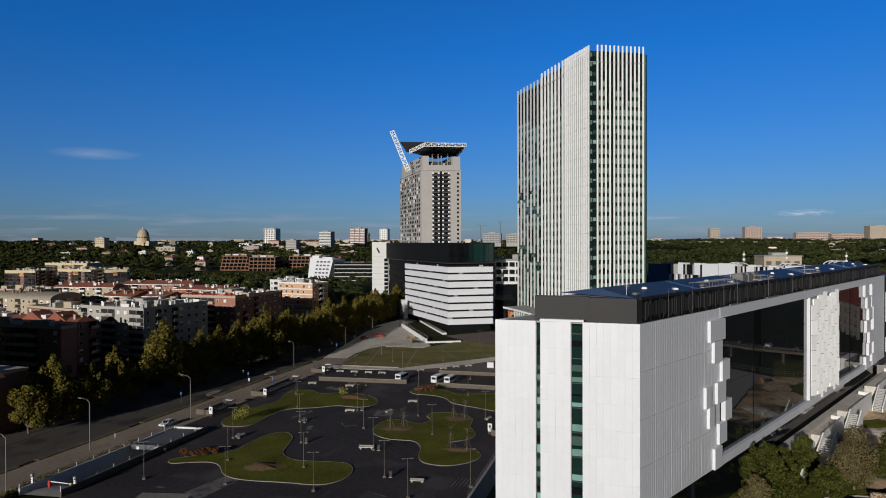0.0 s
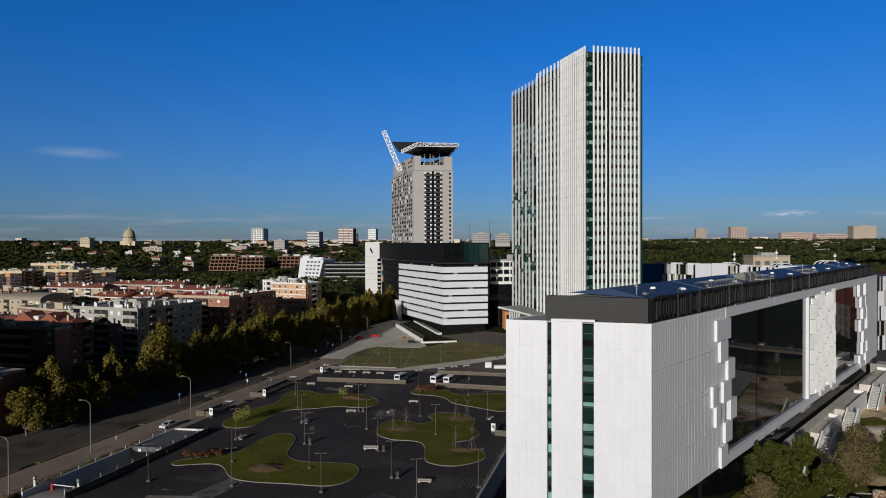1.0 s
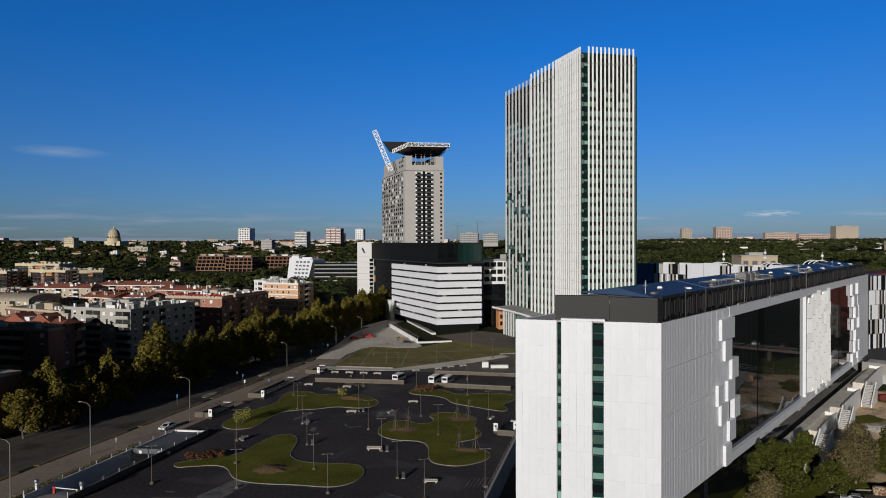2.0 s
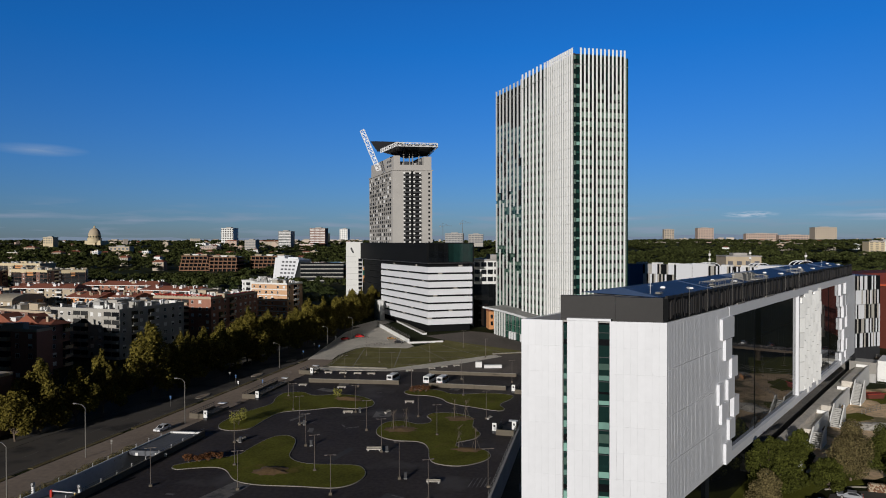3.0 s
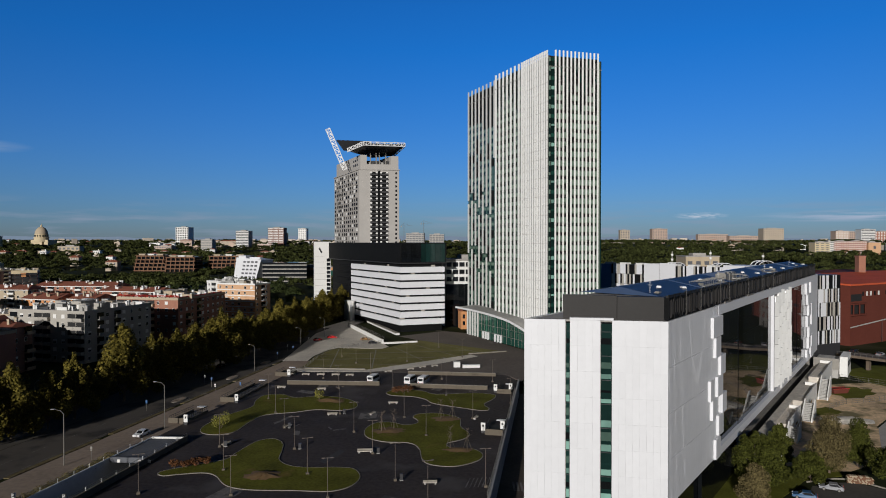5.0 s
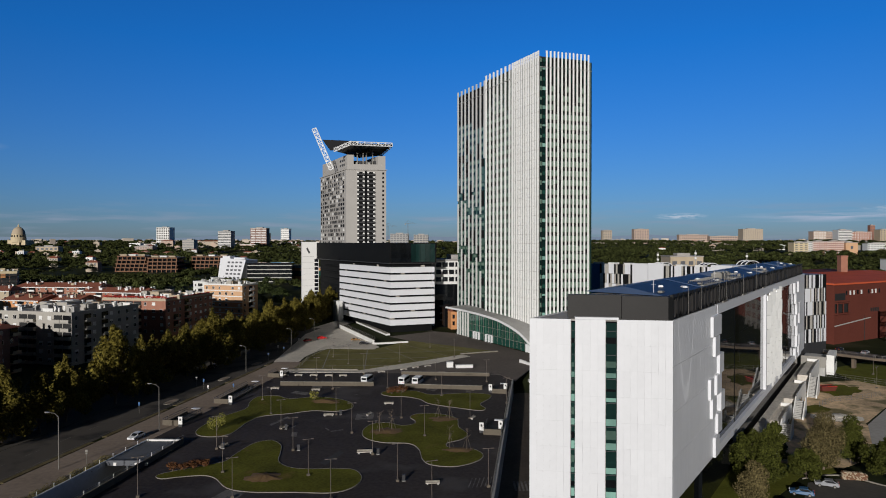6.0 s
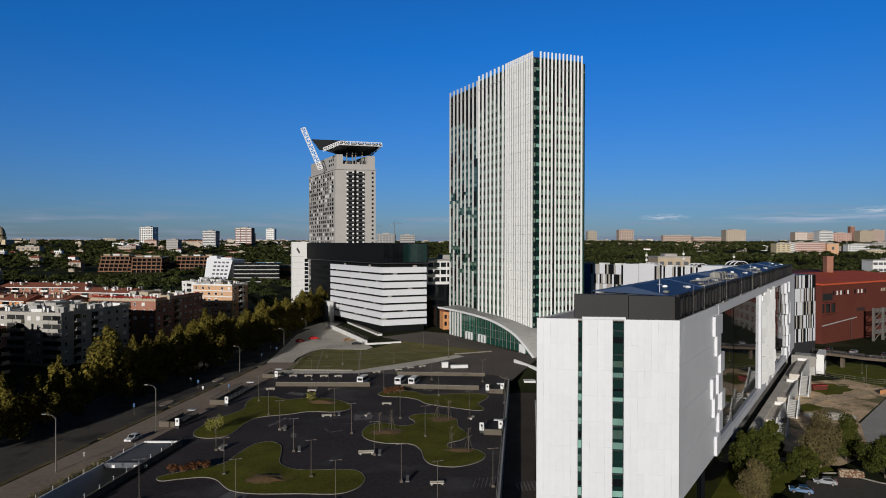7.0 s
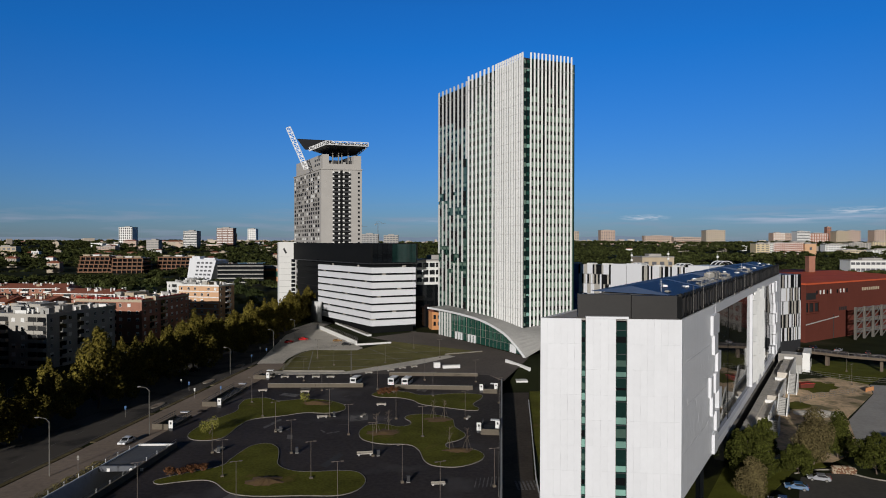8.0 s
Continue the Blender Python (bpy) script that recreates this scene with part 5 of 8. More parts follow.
def tree(name, label, seed, h, spread_r, leaf, count, size, kind="broad", category="tree"):
    rnd = random.Random(seed)
    th = thing(name, label, category)
    tr = MB()
    fork = h * (0.14 if kind == "broad" else 0.1)
    lean = Vector((rnd.uniform(-0.3, 0.3), rnd.uniform(-0.3, 0.3), fork))
    tr.rod((0, 0, -0.3), lean, h * 0.022, h * 0.017, 7)
    clumps = []
    n = 9 if kind == "broad" else 7
    for k in range(n):
        a = 6.28 * k / n + rnd.uniform(-0.4, 0.4)
        if kind == "broad":
            zz = h * (0.2 + 0.6 * ((k * 4) % n) / n + rnd.uniform(-0.05, 0.05))
            rr = spread_r * rnd.uniform(0.4, 0.75)
            cl = (rr * math.cos(a), rr * math.sin(a), zz, spread_r * rnd.uniform(0.32, 0.5), h * rnd.uniform(0.13, 0.2))
        else:
            zz = h * (0.2 + 0.6 * k / n)
            rr = spread_r * rnd.uniform(0.1, 0.4)
            cl = (rr * math.cos(a * 2.4), rr * math.sin(a * 2.4), zz, spread_r * rnd.uniform(0.5, 0.8) * (1.1 - 0.5 * k / n), h * 0.19)
        clumps.append(cl)
        tr.rod(lean, Vector(cl[:3]), h * 0.011, h * 0.004, 5)
    top = (rnd.uniform(-0.4, 0.4), rnd.uniform(-0.4, 0.4), h * 0.84, spread_r * 0.42, h * 0.16)
    clumps.append(top)
    if kind == "broad":
        for k in range(9):
            q = rnd.uniform(0.0, 0.7)
            a = 0.7 * k + rnd.uniform(-0.3, 0.3)
            clumps.append((q * spread_r * math.cos(a), q * spread_r * math.sin(a), h * (1.02 - 0.34 * q + rnd.uniform(-0.05, 0.03)), spread_r * rnd.uniform(0.11, 0.17), h * rnd.uniform(0.1, 0.15)))
    clumps.append((0, 0, h * 0.52, spread_r * 0.6, h * 0.26))
    tr.rod(lean, Vector(top[:3]), h * 0.013, h * 0.004, 5)
    part("trunk", tr, M["bark"], th)
    part("crown", leaf_cloud(rnd, clumps, count, size), leaf, th)
    return th


def row_of_trees():
    label = "plane tree with yellowing green leaves beside the avenue"
    protos = [tree("plane_tree", label, 40 + k, 13.0, 5.2, M["leaf"], 6600, 0.22) for k in range(4)]
    rnd = random.Random(3)
    y, k = 132.0, 0
    while y < 400:
        x = verge_x(y) - 18.0 + rnd.uniform(-1.2, 1.2) - (6 if y > 330 else 0)
        s = rnd.uniform(0.8, 1.16) * (1.25 if y > 300 else 0.84 if y < 135 else 0.98 if y < 170 else 1.12)
        m = Matrix.LocRotScale((x, y, 0), Euler((0, 0, rnd.uniform(0, 6.28))), (s * rnd.uniform(0.95, 1.1), s, s * rnd.uniform(0.92, 1.08)))
        if k < 4:
            protos[k].matrix_basis = m
            tagged(protos[k], group="plane trees of the avenue")
        else:
            q = copy_thing(protos[k % 4], m)
            tagged(q, group="plane trees of the avenue")
        y += rnd.uniform(7.0, 9.4)
        k += 1
    for y in range(215, 400, 13):
        m = Matrix.LocRotScale((verge_x(y) - 33 + rnd.uniform(-3, 3), y + rnd.uniform(-3, 3), 0), Euler((0, 0, rnd.uniform(0, 6.28))), (1, 1, rnd.uniform(0.75, 0.95)))
        tagged(copy_thing(protos[y % 4], m), group="plane trees of the avenue")
    for y in range(110, 215, 9):
        s = rnd.uniform(0.32, 0.5)
        m = Matrix.LocRotScale((verge_x(y) - 27 + rnd.uniform(-2, 2), y, 0), Euler((0, 0, rnd.uniform(0, 6.28))), (s * 1.3, s * 1.3, s))
        tagged(copy_thing(protos[y % 4], m), "low shrub behind the plane trees", "shrub", "shrubs behind the plane trees")
    return protos


planes = row_of_trees()


def scatter(name, label, category, places, material, seed, quads=46, leaf=1.25, flat=0.5, kinds=6):
    """Far woods: one mesh of many uneven crowns with stems."""
    rnd = np.random.default_rng(seed)
    temps = []
    for _ in range(kinds):
        d = rnd.normal(size=(quads, 3))
        d /= np.linalg.norm(d, axis=1)[:, None]
        d[:, 2] = np.abs(d[:, 2]) * 1.0 - 0.25
        p = d * rnd.uniform(0.55, 1.05, (quads, 1))
        lump = 1 + 0.28 * np.sin(3 * np.arctan2(d[:, 1], d[:, 0]) + rnd.uniform(0, 6))
        p[:, :2] *= lump[:, None]
        n = d + rnd.uniform(-0.7, 0.7, (quads, 3))
        n /= np.linalg.norm(n, axis=1)[:, None]
        u = np.cross(n, rnd.normal(size=(quads, 3)))
        u /= np.linalg.norm(u, axis=1)[:, None]
        w = np.cross(n, u)
        temps.append((p, u, w))
    verts = []
    for x, y, z, r, h in places:
        p, u, w = temps[rnd.integers(kinds)]
        s = leaf * r / 5 * rnd.uniform(0.8, 1.2)
        c = p * np.array([r, r, r * flat]) + np.array([x, y, z + h])
        verts.append(np.stack([c - u * s - w * s * 0.7, c + u * s - w * s * 0.6, c + u * s * 0.8 + w * s * 0.8, c - u * s * 0.7 + w * s * 0.6], 1).reshape(-1, 3))
    v = np.concatenate(verts)
    nq = len(v) // 4
    me = bpy.data.meshes.new(name)
    me.vertices.add(len(v))
    me.vertices.foreach_set("co", v.astype(np.float32).ravel())
    me.loops.add(nq * 4)
    me.loops.foreach_set("vertex_index", np.arange(nq * 4, dtype=np.int32))
    me.polygons.add(nq)
    me.polygons.foreach_set("loop_start", np.arange(0, nq * 4, 4, dtype=np.int32))
    me.materials.append(material)
    me.update(calc_edges=True)
    me.validate()
    return tagged(new(name, me), label, category, "", "stuff")


def wood_places(seed, count, slope, ys, keep, r=(4.2, 7.8), h=(6, 12)):
    """Crown places between two lines of sight over the hills, thinner in some patches."""
    rnd = random.Random(seed)
    out = []
    while len(out) < count:
        y = ys[0] + (ys[1] - ys[0]) * rnd.random() ** 1.15
        x = rnd.uniform(*slope) * y
        if keep(x, y) and noise.noise((x * 0.006, y * 0.006, seed)) > -0.3:
            out.append((x, y, ground_z(x, y), rnd.uniform(*r), rnd.uniform(*h)))
    return out


def clear_left(x, y):
    if -125 < x < -60 and y < 600 or x < -380 and y < 560:
        return False
    return not (-520 < x < -330 and 690 < y < 960) and not (-300 < x < -150 and 600 < y < 730)


def clear_right(x, y):
    return not (x > 240 and y < 520) and not (0.46 * y < x < 0.68 * y and 1330 < y < 1440)


for seed, label, slope, keep, near_n, far_n, y0 in ((11, "dense dark green umbrella pines on the hills", (-1.05, 0.06), clear_left, 2300, 4200, 560), (12, "dense dark green umbrella pines beyond the offices", (0.08, 0.85), clear_right, 2300, 3600, 430)):
    scatter("pine_wood", label, "wood", wood_places(seed, near_n, slope, (y0, 1100), keep, (3.0, 7.5), (5, 10)), M["leaf_wood"], seed - 6, 96, 0.72, 0.5)
    scatter("pine_wood", label, "wood", wood_places(seed + 10, far_n, slope, (1050, 2300), keep, (3.5, 9.5), (5, 11)), M["leaf_wood"], seed + 4, 44, 1.15, 0.5)
scatter("garden_trees", "dark trees between the apartment houses", "trees", wood_places(13, 330, (-0.95, -0.3), (400, 640), lambda x, y: not (-330 < x < -200 and y < 450) and not (x < -370 and y < 540), (2.5, 4.5), (4, 8)), M["leaf_dark"], 7, 90, 0.75, 0.8)


# ---- far city and hills ----
def far_block(label, x, y, w, deep, z0, z1, wall, cols, rows, rz=0.0, ww=0.55, wh=0.5, cap=True, glass="far_window", category="building"):
    """A distant building with its own windows."""
    fr = pose(x, y, z0, 0, 0, rz)
    th = thing("distant_building", label, category, fr)
    h = z1 - z0
    part("wall", MB().box(0, 0, -8, w, deep, h), M[wall], th)
    if cap:
        part("roof", MB().box(-0.4, -0.4, h, w + 0.4, deep + 0.4, h + 0.8).box(w * 0.3, deep * 0.3, h + 0.8, w * 0.7, deep * 0.7, h + 3), M["flatroof"], th)
    pw, ph = w / cols, h / rows
    me = MB().box(0, -0.25, 0, pw * ww, 0.02, ph * wh).mesh("window", M[glass])
    spots = [(pw * (i + (1 - ww) / 2), ph * (j + (1 - wh) / 2)) for i in range(cols) for j in range(rows)]
    if y < 1000:
        for wx, wz in spots:
            part("window", me, None, th, at=pose(wx, 0, wz))
    else:
        rows_of = MB()
        for wx, wz in spots:
            rows_of.box(wx, -0.25, wz, wx + pw * ww, 0.02, wz + ph * wh)
        tagged(part("window", rows_of, M[glass], th), kind="stuff")
    return th


far_block("white square palace tower block on the skyline", -846, 1800, 36, 36, 38, 83.5, "white2", 7, 7, ww=0.5, wh=0.62, glass="window")
far_block("dark banded tower block on the skyline", -610, 1624, 33, 30, 26, 70.5, "dark", 1, 11, ww=0.97, wh=0.4, glass="white2")
far_block("pale tower block with balconies on the skyline", -583, 1800, 45, 30, 40, 82, "darkbrick", 3, 9, ww=0.86, wh=0.42, glass="white2")
far_block("small white tower block on the skyline", -604, 2200, 28, 30, 50, 88, "white2", 4, 6)
far_block("small cream block on the skyline", -655, 2150, 24, 24, 52, 72, "cream", 4, 4)
far_block("low white balconied block on the hillside", -648, 1500, 27, 22, 25, 48, "grey_render", 3, 6, ww=0.9, wh=0.4)
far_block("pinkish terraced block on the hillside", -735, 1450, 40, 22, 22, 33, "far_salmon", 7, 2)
far_block("cream house on the hill", -1091, 1400, 25, 18, 40, 55, "cream", 4, 3)
far_block("low tan house among pines", -830, 1250, 44, 16, 18, 34, "tan", 5, 2)
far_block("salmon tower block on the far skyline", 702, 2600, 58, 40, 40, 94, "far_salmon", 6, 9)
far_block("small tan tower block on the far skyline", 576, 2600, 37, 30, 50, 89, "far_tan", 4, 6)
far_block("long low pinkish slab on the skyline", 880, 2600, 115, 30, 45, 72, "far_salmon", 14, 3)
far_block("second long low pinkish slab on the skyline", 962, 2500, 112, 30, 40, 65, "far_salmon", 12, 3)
far_block("large tan slab block on the skyline", 955, 2200, 66, 40, 26, 87, "far_tan", 9, 9, wh=0.3, ww=0.4)
far_block("yellow apartment block above the woods", 688, 1362, 30, 24, 2, 42, "cream", 3, 10, wh=0.4)
far_block("white strip of an apartment block above the woods", 720, 1372, 12, 24, 2, 44, "white2", 3, 10, ww=0.75)
far_block("brick apartment block with white balconies above the woods", 733, 1374, 34, 24, 2, 44, "brick", 7, 10, ww=0.6, wh=0.5, glass="white2")
far_block("second brick apartment block with white balconies", 768, 1376, 32, 24, 2, 44.5, "brick", 7, 10, ww=0.6, wh=0.5, glass="white2")
far_block("orange apartment block above the woods", 801, 1372, 25, 24, 2, 42, "pink", 1, 2, ww=0.2, wh=0.3)
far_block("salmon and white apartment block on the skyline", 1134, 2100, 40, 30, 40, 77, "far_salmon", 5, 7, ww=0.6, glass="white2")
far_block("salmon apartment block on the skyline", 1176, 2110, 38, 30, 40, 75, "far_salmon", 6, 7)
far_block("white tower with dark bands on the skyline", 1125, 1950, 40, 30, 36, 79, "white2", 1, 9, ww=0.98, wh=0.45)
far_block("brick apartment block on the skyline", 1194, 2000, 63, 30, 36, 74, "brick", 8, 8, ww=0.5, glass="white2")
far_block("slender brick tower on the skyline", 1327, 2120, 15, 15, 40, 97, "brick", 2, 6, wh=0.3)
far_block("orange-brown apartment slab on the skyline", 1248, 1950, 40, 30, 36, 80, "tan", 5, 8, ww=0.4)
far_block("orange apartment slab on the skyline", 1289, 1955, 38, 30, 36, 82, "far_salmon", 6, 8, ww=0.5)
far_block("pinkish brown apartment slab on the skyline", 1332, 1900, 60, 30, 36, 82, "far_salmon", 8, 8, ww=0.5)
far_block("pale apartment row above the woods", 927, 1500, 54, 20, 12, 40, "white2", 8, 6, ww=0.6)
far_block("second pale apartment row above the woods", 997, 1520, 55, 20, 12, 44, "grey_render", 8, 7, ww=0.6)
far_block("cream apartment row above the woods", 1070, 1540, 66, 20, 12, 47, "cream", 9, 7, ww=0.5)
far_block("pale balconied apartment row by the woods", 835, 1300, 50, 20, 2, 29, "cream", 9, 7, ww=0.65)
far_block("second pale balconied apartment row by the woods", 888, 1290, 56, 20, 2, 30, "white2", 9, 7, ww=0.65)
far_block("white low office with a dark window band", 487, 760, 62, 20, 1, 23, "white2", 10, 3, ww=0.8, wh=0.4)


def terraced_office(label, x, y, w, deep, z0, floors, step, rz=0.0):
    """An open-framed office: rust bands and columns before dark glazing, stepped storeys, roof frames."""
    th = thing("terraced_office", label, "office building", pose(x, y, z0, 0, 0, rz), "rust-coloured offices")
    for k in range(floors):
        z, i = 5.2 * k, step * max(0, k - 1)
        part("glazing", MB().box(i + 1.0, 2.4, z, w - i - 1.0, deep - 1, z + 5.2), M["glass_black"], th, "dark set-back glazing")
        part("floor_band", MB().box(i, 0, z + 3.4, w - i, deep, z + 4.9).box(i - 0.6, -1.2, z + 4.5, w - i + 0.6, 0, z + 4.9), M["rust"], th, "rust-coloured floor band")
        for q in range(int((w - 2 * i) / 6.4) + 1):
            part("column", MB().box(i + 0.3 + 6.4 * q, 0.2, z - 0.4, i + 1.3 + 6.4 * q, 1.2, z + 3.45), M["rust"], th)
    top = 5.2 * floors
    for q in range(3):
        part("roof_frame", MB().box(w * (0.12 + 0.28 * q), 4, top, w * (0.12 + 0.28 * q) + 9, 10, top + 1.6).box(w * (0.12 + 0.28 * q) - 1, 3, top + 1.6, w * (0.12 + 0.28 * q) + 10, 11, top + 2.0), M["white2" if q == 1 else "tan"], th)
    part("base", MB().box(0.5, 0.6, -8, w - 0.5, deep, 0.1), M["bark"], th)


terraced_office("rust-coloured stepped office block with open frames among trees", -492, 900, 46, 40, -1.5, 5, 1.2)
terraced_office("second rust-coloured office block with open frames", -444, 893, 42, 36, -3.5, 5, 0.4, 4)
terraced_office("long dark rust-coloured office wing", -398, 930, 62, 30, 2.5, 4, 0.8)
far_block("orange and green low hall", -221, 700, 60, 20, 4, 15.6, "orange", 1, 1, ww=0.98, wh=0.5, glass="glass_teal")
pale = far_block("pale concrete office block behind the banded office", -29.5, 334, 34, 26, 0, 34.0, "white2", 10, 9, rz=14, ww=0.78, wh=0.6, glass="window")
part("glazed_body", MB(pose(-29.5, 334, 0, 0, 0, 14)).box(-0.3, -0.6, 0, 34.3, -0.3, 22.0), M["glass_black"], None, "dark glazed lower storeys")
far_block("tan flat-roofed building in the woods", 166, 560, 28, 26, 10, 31.0, "tan", 4, 2, wh=0.3)

lean = thing("leaning_white_office", "white office block with slanted sides and balconies", "building", pose(-265.4, 682, 0, 0, 0, -22))
part("body", MB().add([(-5, 0, -2), (24, 0, -2), (24, 20, -2), (-5, 20, -2), (0, 0, 27), (33, 0, 25), (33, 20, 25), (0, 20, 27)],
                      [(3, 2, 1, 0), (4, 5, 6, 7), (0, 1, 5, 4), (1, 2, 6, 5), (2, 3, 7, 6), (3, 0, 4, 7)]), M["white"], lean)
for k in range(6):
    for q in range(4):
        part("window", MB().box(5 + 0.9 * k + 5.2 * q, -0.2, 1.5 + 4 * k, 8.2 + 0.9 * k + 5.2 * q, 0.05, 3.3 + 4 * k), M["far_window"], lean)
part("roof_frame", MB().box(2, 1, 26, 12, 8, 29).box(16, 2, 25.5, 30, 6, 27.5), M["white"], lean)
part("glazed_wing", MB(pose(33, 2, 0, 0, 0, 26)).box(0, 0, -2, 46, 18, 22), M["glass"], lean, "dark glazed wing")
for k in range(5):
    part("wing_band", MB(pose(33, 2, 0, 0, 0, 26)).box(0, -0.2, 2 + 4.2 * k, 46, 0.0, 3.0 + 4.2 * k), M["grey_render"], lean)



def tower_crane(x, y, z, h, reach, turn):
    th = thing("tower_crane", "distant tower crane over a building site", "crane", pose(x, y, z, 0, 0, turn), "tower cranes on the skyline")
    part("mast", MB().rod((0, 0, 0), (0, 0, h), 0.6, 0.5, 4), M["steel"], th)
    part("jib", MB().rod((-reach * 0.35, 0, h), (reach, 0, h + 0.5), 0.4, 0.25, 4), M["steel"], th)
    part("tower_top", MB().rod((0, 0, h), (0, 0, h + 7), 0.4, 0.15, 4), M["steel"], th)
    part("tie", MB().rod((0, 0, h + 7), (reach * 0.7, 0, h + 0.6), 0.2, n=4).rod((0, 0, h + 7), (-reach * 0.33, 0, h + 0.3), 0.2, n=4), M["steel"], th)
    part("counterweight", MB().box(-reach * 0.35, -1, h - 2.5, -reach * 0.25, 1, h - 0.4), M["concrete"], th)


tower_crane(-170, 1500, 40, 40, 22, 20)
tower_crane(-124, 1500, 40, 46, 24, -30)
far_block("grey unfinished building under the cranes", -165, 1500, 42, 24, 40, 62, "concrete", 6, 5, ww=0.8, wh=0.6)
far_block("low dark building on the skyline", -112, 1520, 34, 20, 40, 60, "grey_render", 5, 4, ww=0.85, wh=0.6)

basilica = thing("domed_church", "pale stone church with a large ribbed dome on the hill", "church", pose(-1031.5, 1500, 46) @ Matrix.Scale(0.8, 4))
part("nave", MB().box(-26, -10, -12, 26, 30, 2).box(-12, -16, -12, 12, -10, 0), M["cream"], basilica)
part("drum", MB().lathe([(19.5, -4), (19.5, 8), (20.5, 8.5), (20.5, 10), (17.5, 10.2), (17.5, 18), (18.4, 18.4), (18.4, 19.5)], 32), M["cream"], basilica, "round stone drum")
part("dome", MB().lathe([(17.2, 19.5), (16.6, 25), (14.4, 31), (10.6, 36.5), (5.6, 40.2), (2.4, 41.2)], 32), M["tan"], basilica, "lead-grey dome", True)
part("lantern", MB().lathe([(2.4, 41), (2.4, 45), (3, 45.2), (0.3, 48)], 12).rod((0, 0, 48), (0, 0, 51), 0.3, n=5), M["cream"], basilica)
for k in range(16):
    a = 6.283 * k / 16
    part("drum_window", MB(pose(18.2 * math.cos(a), 18.2 * math.sin(a), 11.5, 0, 0, math.degrees(a))).box(-1, -1.2, 0, 0.4, 1.2, 5), M["window"], basilica)



def villa(label, x, y, w, deep, z0, top, wall, rz, roof):
    """A low house among the pines: walls, hipped or flat roof, windows, chimney."""
    th = thing("villa", label, "house", pose(x, y, z0, 0, 0, rz), "villas among the pines")
    h = top - z0
    part("wall", MB().box(0, 0, -6, w, deep, h), M[wall], th)
    if roof:
        part("roof", MB().add([(-0.8, -0.8, h), (w + 0.8, -0.8, h), (w + 0.8, deep + 0.8, h), (-0.8, deep + 0.8, h), (deep / 2, deep / 2, h + 3), (w - deep / 2, deep / 2, h + 3)],
                              [(0, 1, 5, 4), (2, 3, 4, 5), (1, 2, 5), (3, 0, 4), (3, 2, 1, 0)]), M["tile"], th, "tiled roof")
    else:
        part("roof", MB().box(-0.4, -0.4, h, w + 0.4, deep + 0.4, h + 0.7), M["white2"], th)
    part("chimney", MB().box(w * 0.6, deep * 0.4, h, w * 0.6 + 1.2, deep * 0.4 + 1.2, h + 3.6), M["white2"], th)
    for k in range(3):
        part("window", MB().box(w * (0.12 + 0.3 * k), -0.2, h - 3.4, w * (0.12 + 0.3 * k) + 2.2, 0.02, h - 1.2), M["far_window"], th)


villa("pinkish villa with a chimney among the pines", -930, 1100, 18, 10, 10, 25, "far_salmon", 8, False)
villa("cream villa with a tiled roof among the pines", -858, 1120, 20, 12, 10, 25, "far_tan", -6, True)
villa("low villa with a red tiled roof", -868, 1180, 22, 12, 10, 25, "far_salmon", 10, True)
villa("small white villa among the pines", -805, 1160, 12, 10, 10, 26, "white2", 0, False)
villa("small pale villa in the wood", -729, 1200, 13, 10, 10, 26, "white2", 5, False)
villa("white villa on the hillside", -822, 1600, 30, 14, 22, 40, "white2", -8, False)
villa("white terraced villa on the hillside", -776, 1580, 26, 14, 22, 38, "white2", 12, False)
villa("cream villa on the hillside", -730, 1480, 22, 12, 18, 35, "far_tan", 0, True)
villa("pink villa on the hillside", -825, 1780, 34, 14, 30, 47, "far_salmon", 0, True)
villa("pale villa half hidden by pines", -533, 900, 17, 10, 1, 15, "far_tan", 0, True)
villa("long pale villa below the skyline", -727, 1820, 50, 14, 30, 45, "far_tan", 0, True)
villa("pink terraced house below the skyline", -560, 1640, 40, 14, 22, 37, "far_salmon", 0, False)
villa("dark-roofed villa in the wood", -1010, 1240, 24, 14, 17, 33, "tan", 0, True)
villa("white villa below the skyline", -705, 1640, 28, 14, 24, 39, "white2", 5, False)
villa("cream villa at the wood's edge", -660, 1020, 14, 10, 4, 18, "far_tan", 0, True)

city = MB()
rnd = random.Random(77)
count = 0
while count < 1300:
    y = rnd.uniform(1500, 4300) if rnd.random() < 0.12 else rnd.uniform(2700, 4300)
    x = rnd.uniform(-1.0, 1.05) * y * 0.95
    if -0.08 * y < x < 0.25 * y and y < 2600:
        continue
    if abs(x + 1031) < 70 and y < 1600:
        continue
    z = ground_z(x, y)
    w, d, h = rnd.uniform(8, 32), rnd.uniform(8, 20), rnd.choice((6, 8, 10, 13, 18)) * rnd.uniform(0.8, 1.2)
    city.m = pose(x, y, z, 0, 0, rnd.uniform(-40, 40))
    city.box(-w / 2, -d / 2, -4, w / 2, d / 2, h)
    count += 1
hill = {k: MB() for k in ("far_salmon", "far_tan", "white2", "tile")}
rnd = random.Random(5)
count = 0
